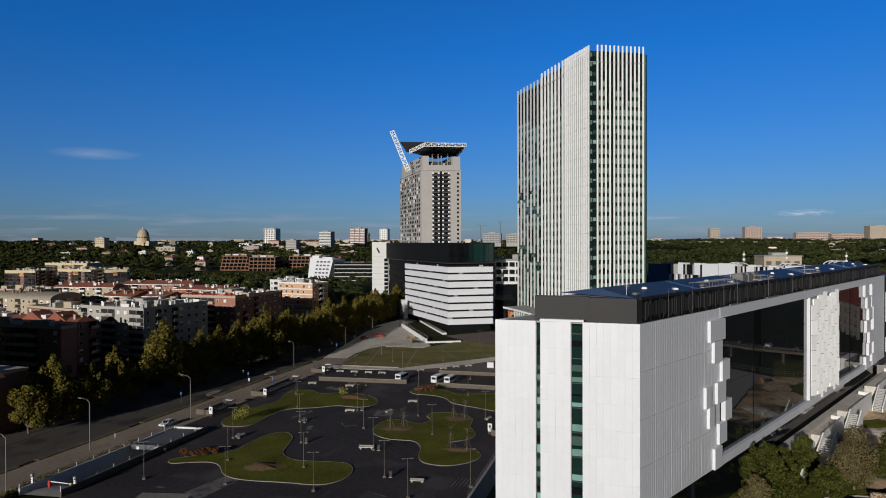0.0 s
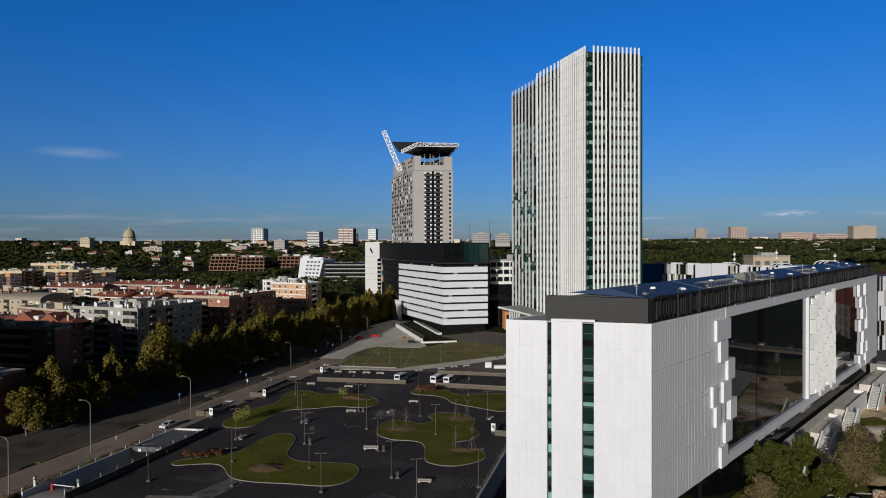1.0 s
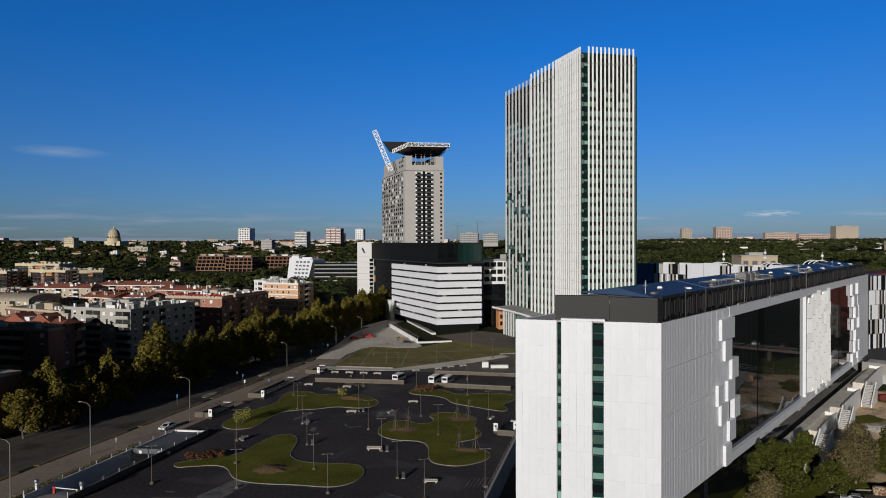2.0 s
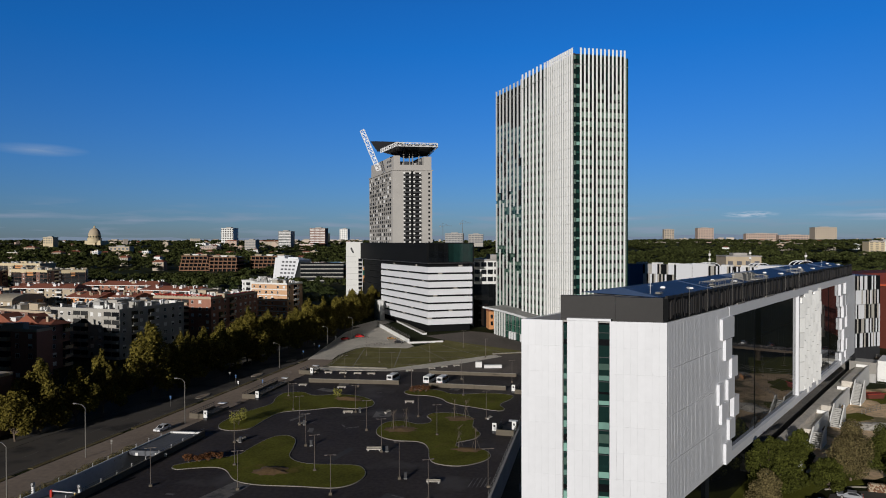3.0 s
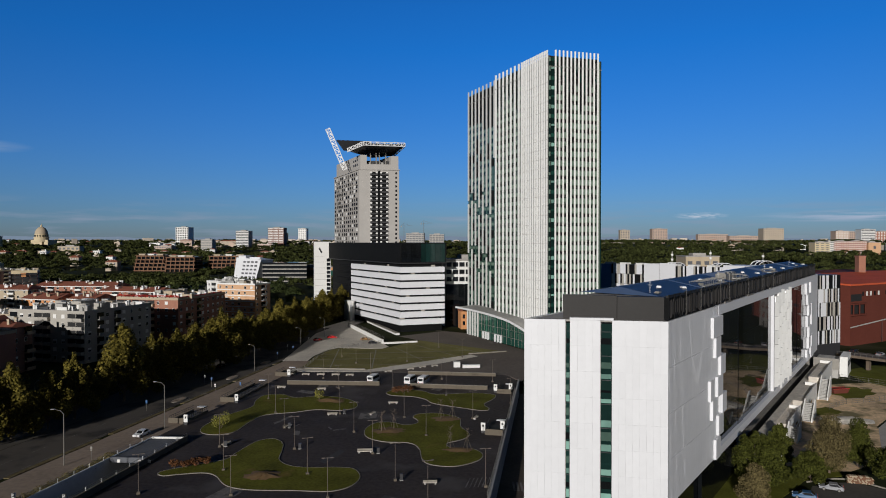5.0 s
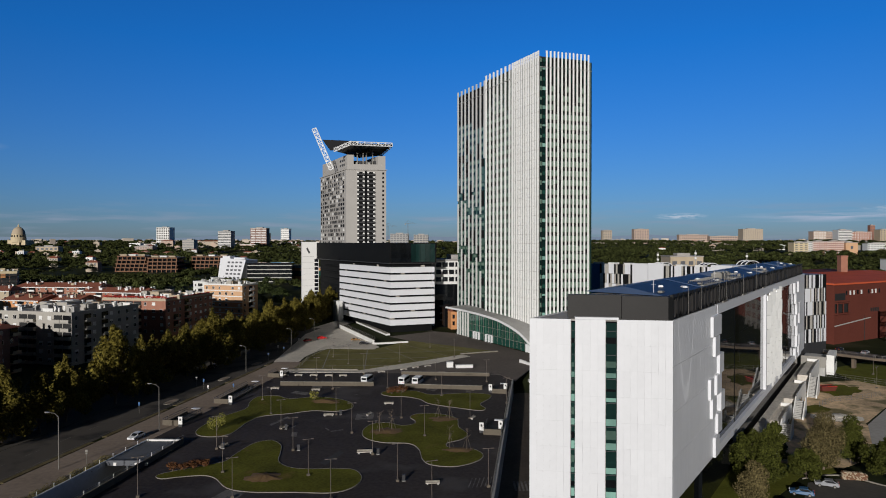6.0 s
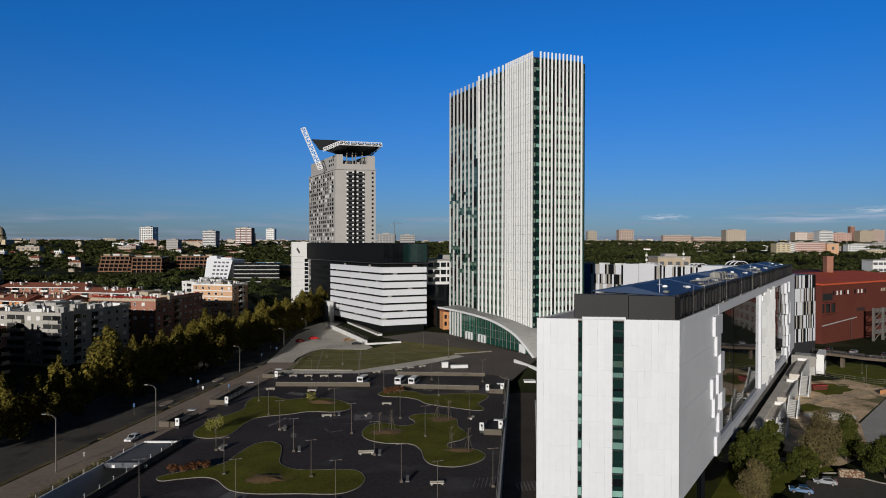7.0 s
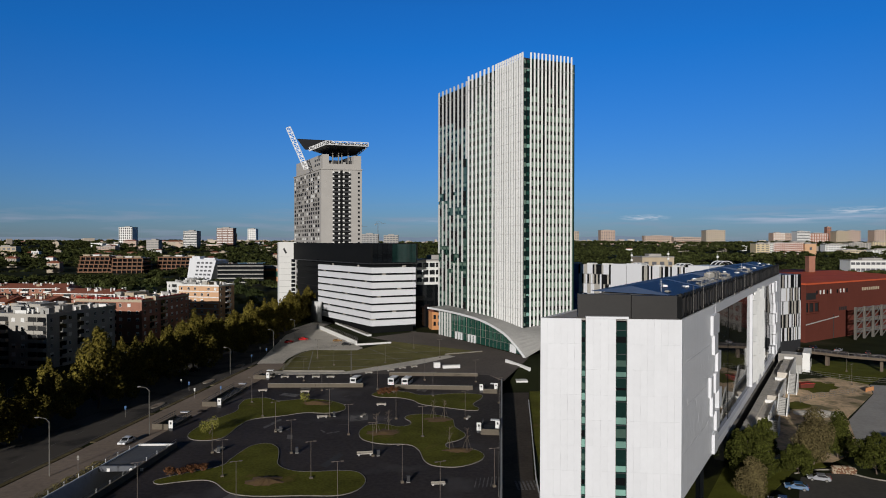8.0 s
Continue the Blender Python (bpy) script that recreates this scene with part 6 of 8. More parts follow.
while count < 80:
    y = rnd.uniform(1050, 2200)
    x = rnd.choice((rnd.uniform(-0.98, -0.15), rnd.uniform(-0.98, -0.15), rnd.uniform(0.3, 0.85))) * y
    if abs(x + 1031) < 60 and y < 1600 or x > 0 and y < 1500 or x < 0 and not clear_left(x, y):
        continue
    w, d, h = rnd.uniform(8, 20), rnd.uniform(7, 12), rnd.uniform(9.0, 12.5)
    fr = pose(x, y, ground_z(x, y), 0, 0, rnd.uniform(-30, 30))
    wall = hill[rnd.choice(("far_salmon", "far_salmon", "far_tan", "far_tan", "white2"))]
    wall.m = fr
    wall.box(-w / 2, -d / 2, -4, w / 2, d / 2, h)
    if rnd.random() < 0.55:
        hill["tile"].m = fr
        hill["tile"].add([(-w / 2 - 0.5, -d / 2 - 0.5, h), (w / 2 + 0.5, -d / 2 - 0.5, h), (w / 2 + 0.5, d / 2 + 0.5, h), (-w / 2 - 0.5, d / 2 + 0.5, h), (-w / 4, 0, h + 2.2), (w / 4, 0, h + 2.2)],
                         [(0, 1, 5, 4), (2, 3, 4, 5), (1, 2, 5), (3, 0, 4), (3, 2, 1, 0)])
    else:
        wall.box(-w / 5, -d / 4, h, w / 6, d / 4, h + 2.2)
    count += 1
for k, q in hill.items():
    tagged(part("hillside_houses" if k != "tile" else "hillside_roofs", q, M[k]), "small houses and roofs scattered among the pines", "houses", "", "stuff")
cm = mat("far_city_walls", (0.4, 0.34, 0.28), 0.9, 0.12, 0.05, 0.4, 0.0, island=0.55)
tagged(part("far_city", city, cm), "distant city houses in cream, white and terracotta", "city", "", "stuff")


def ridge(y, base, amp, seed, x0, x1):
    m = MB()
    xs = np.linspace(x0, x1, 90)
    for i, x in enumerate(xs):
        hgt = base + amp * (0.5 + 0.5 * noise.noise((x * 0.0011, seed, 0))) + amp * 0.25 * noise.noise((x * 0.005, seed, 3))
        m.v += [(float(x), y, -20), (float(x), y, hgt), (float(x), y + 200, -20)]
    for i in range(len(xs) - 1):
        m.f += [(3 * i, 3 * i + 3, 3 * i + 4, 3 * i + 1), (3 * i + 1, 3 * i + 4, 3 * i + 5, 3 * i + 2)]
    m.k = [0] * len(m.f)
    return m


# distance haze is mixed into the hills' blue-grey colour
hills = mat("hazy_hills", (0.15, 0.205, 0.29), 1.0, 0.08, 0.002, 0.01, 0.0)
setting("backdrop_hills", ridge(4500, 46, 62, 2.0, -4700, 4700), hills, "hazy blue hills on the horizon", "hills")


# ---- offices beyond and to the right ----
def barcode(parent, fr, s0, s1, z0, z1, rows, seed, pw=0.85):
    """Storeys of narrow white, grey and black upright panels."""
    rnd = random.Random(seed)
    h = (z1 - z0) / rows
    n = int((s1 - s0) / pw)
    w = (s1 - s0) / n
    meshes = {k: MB().box(0.02, -0.045 if k == "white" else -0.03, 0.05, w - 0.02, 0.0, h - 0.05).mesh("panel", M[k]) for k in ("white", "grey_render", "matt_black")}
    for j in range(rows):
        for i in range(n):
            k = rnd.choice(("white", "white", "grey_render", "matt_black", "matt_black") if pw > 0.8 else ("white", "white", "white", "grey_render", "matt_black", "matt_black"))
            part("panel", meshes[k], None, parent, at=fr @ pose(s0 + i * w, 0, z0 + j * h))


pav = thing("patterned_pavilion", "office pavilion faced with white, grey and black upright panels", "building")
PA, PB = (114.0, 250.2), (125.6, 256.4)
part("body", MB().prism([PA, PB, (116, 276), (104.5, 270)], -4, 31.2), M["dark"], pav)
barcode(pav, frame_on(PA, PB), 0, dist(PA, PB), 5.0, 31.2, 5, 3, 0.75)
wing = thing("office_wing", "office wing with barcode panels, white blank walls and dark blue end", "building")
V0, V1 = (49.0, 357.0), (97.0, 297.5)
VF, vl = frame_on(V0, V1), dist(V0, V1)
part("body", MB(VF).box(0, 0.02, -4, vl, 16, 31.8), M["dark"], wing)
part("blue_end", MB(VF).box(0, -0.1, 0, 13.5, 0.0, 32.2), M["blue"], wing, "dark blue end wall")
barcode(wing, VF, 13.7, 34, 12, 32.4, 4, 4, 1.1)
part("white_wall", MB(VF).box(34.2, -0.3, 0, 43.2, 0.0, 33.0).box(43.5, -0.3, 0, 52, 0.0, 33.4), M["white"], wing)
barcode(wing, VF, 52.2, vl, 22, 32.4, 1, 5, 0.9)
part("white_end", MB(VF).box(vl, -0.3, 0, vl + 10, 14, 33.3), M["white"], wing)
for k in range(7):
    part("roof_box", MB(VF).box(6 + 10 * k, 4, 31.8, 10 + 10 * k, 8, 32.9), M["white2"], wing)


def roof_arch(x, y, r, z):
    """A row of thin arched ribs over a vaulted skylight."""
    th = thing("roof_vault", "thin white arched ribs of a vaulted skylight", "roof vault", pose(x, y, z, 0, 0, 20), "vaulted skylights")
    for q in range(3):
        m = MB()
        pts = [(r * math.cos(a), 3.0 * q, 0.55 * r * math.sin(a)) for a in np.linspace(0, math.pi, 13)]
        for a, b in zip(pts, pts[1:]):
            m.rod(a, b, 0.22, n=5)
        part("rib", m, M["whitesteel"], th)
    arc = [(r * 0.96 * math.cos(a), 0.53 * r * math.sin(a)) for a in np.linspace(0, math.pi, 13)]
    part("glazing", MB().add([(float(u), yy, float(v)) for yy in (0.1, 5.9) for u, v in arc], [(i, i + 1, 14 + i, 13 + i) for i in range(12)]), M["glass"], th)
    part("base", MB().box(-r, -0.3, -34, r, 6.3, 0.02), M["concrete"], th)


roof_arch(92, 345, 4.4, 30.4)
roof_arch(116.5, 345, 4.6, 30.0)
roof_arch(137.5, 345, 5.2, 31.0)


def mast(x, y, z, h, label):
    th = thing("radio_mast", label, "mast", pose(x, y, z))
    part("pole", MB().rod((0, 0, 0), (0, 0, h), 0.35, 0.25, 6), M["steel"], th)
    for k in range(2):
        part("antenna_ring", MB().lathe([(0.3, h - 3 - 3.4 * k), (0.85, h - 3 - 3.4 * k), (0.85, h - 1.6 - 3.4 * k), (0.3, h - 1.6 - 3.4 * k)], 8), M["white2"], th)


mast(124.5, 462, 0, 37, "slender steel radio mast with white antenna drums")
mast(151, 462, 0, 38, "steel radio mast with white antenna drums")
mast(187, 462, 0, 36, "thin steel radio mast behind the wing")

red = thing("red_hall", "large dark red metal-clad hall with a sloping red roof", "building")
RA, RB = (157.0, 305.0), (262.0, 371.0)
RDF, rdl = frame_on(RA, RB), dist(RA, RB)
part("hall", MB(RDF).box(0, 0, -4.2, rdl, 70, 23.6), M["redmetal"], red)
part("roof", MB(RDF).add([(-0.6, -0.6, 23.6), (rdl, -0.6, 23.6), (rdl, 44, 25.6), (-0.6, 44, 25.6), (-0.6, -0.6, 24.4), (rdl, -0.6, 24.4), (rdl, 44, 26.4), (-0.6, 44, 26.4)],
                         [(3, 2, 1, 0), (4, 5, 6, 7), (0, 1, 5, 4), (1, 2, 6, 5), (2, 3, 7, 6), (3, 0, 4, 7)]), M["redroof"], red, "bright red metal roof")
part("back_roof", MB(RDF).box(-0.6, 44, 23.6, rdl, 70, 26.2), M["redmetal"], red)
part("side_wing", MB(RDF).box(-16, 6, -4.2, -0.05, 60, 20).box(-16, 6, 22, -0.05, 60, 24.5).box(-16, 6, 20, -14.5, 60, 22), M["redmetal"], red)
for k in range(10):
    if k != 5:
        part("window", MB(RDF).box(10 + 3.4 * k, -0.1, 18.6, 11.3 + 3.4 * k, 0.02, 20.6), M["white2"] if k % 3 else M["window"], red, "pale window")
for k in range(8):
    part("window", MB(RDF).box(58 + 2.6 * k, -0.1, 18.8, 59.6 + 2.6 * k, 0.02, 20.4), M["tan"], red, "pale window")
for k in range(4):
    part("vent", MB(RDF).box(33 + 2.2 * k, -0.1, 9.6, 34.4 + 2.2 * k, 0.02, 11.4), M["black"], red, "dark vent")
# flat black panels on the wall paint the shade inside the open decks
part("deck_recess", MB(RDF).box(0.6, -0.12, 10.6, 11.5, 0.02, 14.8), M["black"], red, "black panel standing in for the shaded open deck")
part("deck_recess", MB(RDF).box(0.6, -0.12, 16.4, 9.5, 0.02, 19.6), M["black"], red, "black panel standing in for the shaded open deck")
part("deck_canopy", MB(RDF).box(0.2, -1.4, 14.9, 12.2, -0.02, 15.5).box(0.2, -1.4, 9.9, 12.2, -0.02, 10.5), M["redmetal"], red)
for k in range(3):
    part("deck_post", MB(RDF).box(0.8 + 5.0 * k, -1.2, 10.5, 1.3 + 5.0 * k, -0.8, 14.9), M["redmetal"], red)
part("drain_pipe", MB(RDF).rod((27, -0.3, -4), (27, -0.3, 8), 0.12, n=5), M["dark"], red)
for k in range(4):
    # these openings are flat black panels too, in place of shaded voids
    part("deck_opening", MB(RDF).box(-15.2 + 3.8 * k, 5.8, 9.6, -12.2 + 3.8 * k, 6.05, 13.4), M["black"], red)
part("pipe", MB(RDF).rod((0, -0.4, 4.5), (32, -0.4, 6.8), 0.3, n=6), M["concrete"], red)
part("shaft", MB(pose(206.2, 384, 0)).box(0.6, 0, 20, 4.4, 4, 35.0).box(0.4, -0.2, 35.0, 4.6, 4.2, 35.8), M["brick"], red, "brick shaft on the roof")
frame3 = thing("steel_gantry", "grey steel lattice gantry beside the red hall", "gantry")
GF = frame_on((188, 314), (232, 340))
for i in range(5):
    part("column", MB(GF).box(9 * i, 0, -4.2, 9 * i + 1.0, 1, 12), M["steel"], frame3)
    for j in range(3):
        if i < 4:
            part("girder", truss(GF @ Vector((9 * i + 1, 0.5, -0.5 + 5.2 * j)), GF @ Vector((9 * i + 9, 0.5, -0.5 + 5.2 * j)), (0, 0, 1.6), 0.28, 4), M["steel"], frame3)
            part("brace", MB(GF).rod((9 * i + 1, 0.5, -4 + 5.2 * j), (9 * i + 9, 0.5, 0.5 + 5.2 * j), 0.25, n=5), M["steel"], frame3)


# ---- car park: lamps, benches, walls, vans ----
def park_lamp():
    th = thing("park_lamp", "slim grey twin-headed lamp post on a concrete foot", "lamp post", group="lamp posts of the car park")
    part("pole", MB().rod((0, 0, 0.3), (0, 0, 7.0), 0.05, 0.035, 8), M["lamp"], th)
    part("foot", MB().box(-0.28, -0.28, 0, 0.28, 0.28, 0.4), M["tanwall"], th, "square concrete foot")
    part("crossbar", MB().rod((-0.75, 0, 6.95), (0.75, 0, 6.95), 0.04, n=5), M["lamp"], th)
    for x in (-0.75, 0.75):
        part("head", MB().box(x - 0.26, -0.12, 6.92, x + 0.26, 0.12, 7.02).box(x - 0.2, -0.09, 6.89, x + 0.2, 0.09, 6.92), M["lamp"], th, "flat lamp head")
    return th


LAMPS = [(-30.7, 118.1), (-26.9, 145.8), (-37.1, 133.0), (-47.6, 120.6), (-43.7, 148.0), (-54.1, 135.3), (-70.5, 136.1), (-64.2, 122.0), (-58.3, 110.0), (-74.6, 110.0), (-41.3, 109.5), (-66.8, 164.0),
         (-60.7, 150.7), (-73.2, 178.5), (-50.1, 163.5), (-24.1, 108.9), (-14.2, 115.7), (-33.4, 160.9), (-16.3, 160.5), (-23.8, 184.3), (-40.1, 193.3), (-56.3, 192.2)]
LAMPS += [(-64, 206), (-50, 214), (-26, 206), (-10, 203), (-58, 232), (-40, 236), (-20, 246), (-66, 246), (-30, 268), (-6, 176)]
p_lamp = park_lamp()
p_lamp.matrix_basis = pose(*LAMPS[0], 0, 0, 0, 12)
for k, (x, y) in enumerate(LAMPS[1:]):
    copy_thing(p_lamp, pose(x, y, 0.05 if y > 222 else 0, 0, 0, 12 + 5 * (k % 3)))


def bench():
    th = thing("bench", "long pale concrete bench on two supports", "bench", group="benches of the car park")
    part("seat", MB().box(-2.0, -0.45, 0.42, 2.0, 0.45, 0.58), M["plaza"], th)
    part("backrest", MB().box(-2.0, 0.36, 0.58, 2.0, 0.45, 0.98), M["kerb"], th)
    for x in (-1.5, 1.5):
        part("support", MB().box(x - 0.22, -0.38, 0, x + 0.22, 0.38, 0.42), M["concrete"], th)
    return th


b0 = bench()
BENCHES = [(-38.8, 133.7, 8), (-24.2, 116.8, 4), (-51.8, 162.5, 8), (-37.8, 174.5, 4), (-41.7, 163.8, 70), (-69.5, 137.6, 60), (-60.2, 151.6, 65), (-15.5, 160.9, 70), (-73.5, 192.0, 4), (-60.9, 190.2, 6),
           (-75.5, 211.2, 0), (-71.0, 211.1, 0), (-66.0, 211.0, 0), (-61.0, 210.8, 0), (-56.3, 210.6, 0), (-44.5, 217.4, 26), (-37.4, 221.6, 30), (-33.5, 225.2, 34), (-29.4, 227.6, 36)]
b0.matrix_basis = pose(*BENCHES[0][:2], 0, 0, 0, BENCHES[0][2]) @ Matrix.Scale(0.8, 4)
for x, y, a in BENCHES[1:]:
    copy_thing(b0, pose(x, y, 0, 0, 0, a) @ Matrix.Scale(0.8, 4))


def bollard_box(x, y, a):
    th = thing("utility_box", "small grey utility cabinet beside a lamp post", "utility box", pose(x, y, 0, 0, 0, a), "utility boxes")
    part("cabinet", MB().box(-0.28, -0.2, 0.1, 0.28, 0.2, 1.15).box(-0.32, -0.24, 1.15, 0.32, 0.24, 1.22), M["dark"], th)
    part("base", MB().box(-0.34, -0.26, 0, 0.34, 0.26, 0.1), M["concrete"], th)


for x, y in ((-29.6, 118.4), (-36.0, 133.3), (-69.3, 136.5), (-53.0, 135.6), (-49.0, 163.8), (-59.6, 151)):
    bollard_box(x, y, 8)


def low_wall(a, b, h, t, label, material="concrete"):
    th = thing("low_wall", label, "wall", frame_on(a, b), "low walls of the car park")
    n = max(1, round(dist(a, b) / 7))
    w = dist(a, b) / n
    for k in range(n):
        part("wall_block", MB().box(k * w + 0.02, -t / 2, -0.2, (k + 1) * w - 0.02, t / 2, h), M[material], th)
        part("coping", MB().box(k * w + 0.01, -t / 2 - 0.06, h, (k + 1) * w - 0.01, t / 2 + 0.06, h + 0.1), M["kerb"], th)
    return th


low_wall((-73.2, 197.2), (-44.6, 196.8), 1.15, 0.5, "low tan concrete wall in front of the driveway", "tanwall")
low_wall((-35.0, 194.6), (-11.8, 192.2), 1.15, 0.5, "low tan concrete wall beside the parked vans", "tanwall")
low_wall((-76.0, 221.9), (-53.0, 220.9), 0.3, 0.7, "pale kerb wall along the lawn", "kerb")
low_wall((-17.6, 252.8), (-2.6, 259.3), 0.35, 0.5, "pale kerb wall along the lawn's tip", "kerb")
low_wall((-37.5, 213.8), (-8.6, 211.8), 1.0, 0.5, "low tan wall at the edge of the car park", "tanwall")
low_wall((-79.8, 333.5), (-54.3, 277.0), 1.9, 0.5, "long white retaining wall of the plaza", "white2")
low_wall((-54.0, 277.0), (-40.0, 282.0), 0.7, 0.6, "short white wall by the lawn", "white2")
low_wall((-74.5, 357), (-51.0, 304), 0.8, 2.0, "white-edged planter along the banded office", "white2")

for x, y, w, h in ((-21.6, 226.2, 1.1, 1.9), (-16.6, 225.4, 3.0, 1.1)):
    th = thing("site_cabin", "white equipment cabin on the forecourt", "cabin", pose(x, y, 0, 0, 0, 8))
    part("box", MB().box(-w, -0.7, 0.15, w, 0.7, h).box(-w - 0.08, -0.78, h, w + 0.08, 0.78, h + 0.08), M["white2"], th)
    part("skid", MB().box(-w, -0.6, 0, w, 0.6, 0.15), M["dark"], th)


def car(x, y, z, a, paint, label, group="parked cars", size=1.0, tall=False):
    """A small car: shaped body, glazed cabin, wheels with rims, lamps."""
    th = thing("car" if not tall else "minibus", label, "car" if not tall else "minibus", pose(x, y, z, 0, 0, a) @ Matrix.Scale(size, 4), group)
    if tall:
        prof = [(-2.9, 0.4), (2.8, 0.4), (2.95, 0.9), (2.75, 1.35), (2.2, 2.35), (1.9, 2.5), (-2.8, 2.5), (-2.95, 2.3), (-2.95, 0.7)]
        cab, w = [(-2.97, 1.35), (2.6, 1.35), (2.2, 2.2), (-2.97, 2.2)], 1.02
    else:
        prof = [(-2.0, 0.35), (2.0, 0.35), (2.1, 0.55), (2.02, 0.78), (1.05, 0.92), (0.35, 1.38), (-1.0, 1.44), (-1.75, 1.02), (-2.05, 0.92), (-2.08, 0.55)]
        cab, w = [(-1.58, 0.96), (0.92, 0.96), (0.33, 1.32), (-0.98, 1.37)], 0.84
    n = len(prof)
    body = MB().add([(px, s * w * (1 if pz < 1.0 or tall else 0.84), pz) for s in (-1, 1) for px, pz in prof],
                    [tuple(range(n)), tuple(range(2 * n - 1, n - 1, -1))] + [(i, n + i, n + (i + 1) % n, (i + 1) % n) for i in range(n)])
    part("body", body, M[paint], th)
    for s in (-1, 1):
        yy = s * (w * (1.0 if tall else 0.93) + 0.012)
        pts = [(px, yy * (1 if pz < 1.0 or tall else 0.92), pz) for px, pz in cab]
        inner = [(px, q - s * 0.05, pz) for px, q, pz in pts]
        f = [(0, 1, 2, 3), (7, 6, 5, 4), (0, 4, 5, 1), (1, 5, 6, 2), (2, 6, 7, 3), (3, 7, 4, 0)]
        part("side_window", MB().add(pts + inner, f if s < 0 else [tuple(reversed(q)) for q in f]), M["window"], th)
    if tall:
        part("windscreen", MB().add([(2.79, -0.9, 1.38), (2.79, 0.9, 1.38), (2.3, 0.85, 2.28), (2.3, -0.85, 2.28), (2.7, -0.9, 1.36), (2.7, 0.9, 1.36), (2.2, 0.85, 2.2), (2.2, -0.85, 2.2)],
                                    [(0, 1, 2, 3), (4, 7, 6, 5), (0, 3, 7, 4), (1, 5, 6, 2)]), M["window"], th)
        part("rear_window", MB().box(-2.99, -0.75, 1.4, -2.93, 0.75, 2.15), M["window"], th)
    else:
        part("windscreen", MB().add([(1.06, -0.68, 0.94), (1.06, 0.68, 0.94), (0.4, 0.62, 1.37), (0.4, -0.62, 1.37), (0.98, -0.68, 0.9), (0.98, 0.68, 0.9), (0.3, 0.62, 1.3), (0.3, -0.62, 1.3)],
                                    [(0, 1, 2, 3), (4, 7, 6, 5), (0, 3, 7, 4), (1, 5, 6, 2)]), M["window"], th)
        part("rear_window", MB().add([(-1.72, -0.64, 1.06), (-1.72, 0.64, 1.06), (-1.06, 0.6, 1.43), (-1.06, -0.6, 1.43), (-1.64, -0.64, 1.0), (-1.64, 0.64, 1.0), (-0.98, 0.6, 1.36), (-0.98, -0.6, 1.36)],
                                     [(3, 2, 1, 0), (5, 6, 7, 4), (4, 7, 3, 0), (2, 6, 5, 1)]), M["window"], th)
    r = 0.36 if tall else 0.31
    for wx in ((-1.9, 1.9) if tall else (-1.28, 1.28)):
        for s in (-1, 1):
            wh = part("wheel", MB().rod((wx, s * (w - 0.2), r), (wx, s * (w + 0.02), r), r, n=14), M["black"], th)
            part("rim", MB().rod((wx, s * (w + 0.0), r), (wx, s * (w + 0.035), r), r * 0.6, n=10), M["steel"], wh)
    for s in (-1, 1):
        part("headlight", MB().box((2.86 if tall else 1.96), s * 0.58 - 0.16, 0.68, (2.98 if tall else 2.1), s * 0.58 + 0.16, 0.84), M["whitesteel"], th)
        part("tail_light", MB().box((-2.99 if tall else -2.1), s * 0.66 - 0.1, 0.75, (-2.9 if tall else -2.0), s * 0.66 + 0.1, 0.98), M["red"], th)
    return th


M["car_white"] = mat("white_car_paint", (0.7, 0.7, 0.7), 0.25, 0.03, 0.5, 3, 0.0)
M["car_silver"] = mat("silver_car_paint", (0.22, 0.225, 0.24), 0.5, 0.03, 0.5, 3, 0.0, spec=0.3)
M["car_black"] = mat("black_car_paint", (0.02, 0.02, 0.022), 0.2, 0.03, 0.5, 3, 0.0)
M["car_blue"] = mat("blue_car_paint", (0.02, 0.085, 0.19), 0.5, 0.03, 0.5, 3, 0.0)
M["car_red"] = mat("red_car_paint", (0.5, 0.02, 0.02), 0.25, 0.03, 0.5, 3, 0.0)
M["car_brown"] = mat("brown_car_paint", (0.26, 0.15, 0.06), 0.25, 0.03, 0.5, 3, 0.0, metal=0.4)
for x, y in ((-47.2, 201.5), (-35.6, 200.6), (-31.4, 200.0)):
    car(x, y, 0, 75, "car_white", "white minibus parked on the driveway", "parked minibuses", 0.95, True)
car(-91.0, 143.0, 0.02, 262, "car_white", "white hatchback standing on the service road")
car(-79.5, 291.5, 0.012, 20, "car_red", "red hatchback parked on the plaza")
car(-84.2, 284.0, 0.012, 60, "car_red", "dark red hatchback parked by the avenue")
car(-63.5, 286.5, 0.012, 5, "car_brown", "brown hatchback parked below the white wall")
car(-58.6, 276.5, 0.012, 10, "car_black", "black hatchback parked below the white wall")
car(-103.5, 222, 0.0, 82, "car_black", "black car on the shaded avenue")


def street_lamp():
    th = thing("street_lamp", "tall grey street lamp with a curved arm", "street lamp", group="street lamps of the avenue")
    part("pole", MB().rod((0, 0, 0), (0, 0, 10.2), 0.12, 0.075, 8), M["steel"], th)
    part("arm", MB().rod((0, 0, 10.1), (-0.7, 0, 10.8), 0.06, n=6).rod((-0.7, 0, 10.8), (-1.9, 0, 11.0), 0.055, n=6), M["steel"], th)
    part("head", MB().box(-2.6, -0.16, 10.95, -1.8, 0.16, 11.1), M["steel"], th)
    return th


s0 = street_lamp()
SL = [(-96.5, 123.5), (-88.6, 149.0), (-90.4, 218), (-86.0, 262), (-84.0, 296), (-93.0, 98.5), (-120.5, 150), (-117, 196), (-112, 240)]
s0.matrix_basis = pose(*SL[0], 0)
for x, y in SL[1:]:
    copy_thing(s0, pose(x, y, 0, 0, 0, 180 if x < -108 else 0) @ Matrix.Scale(0.8 if y > 210 else 1.0, 4))


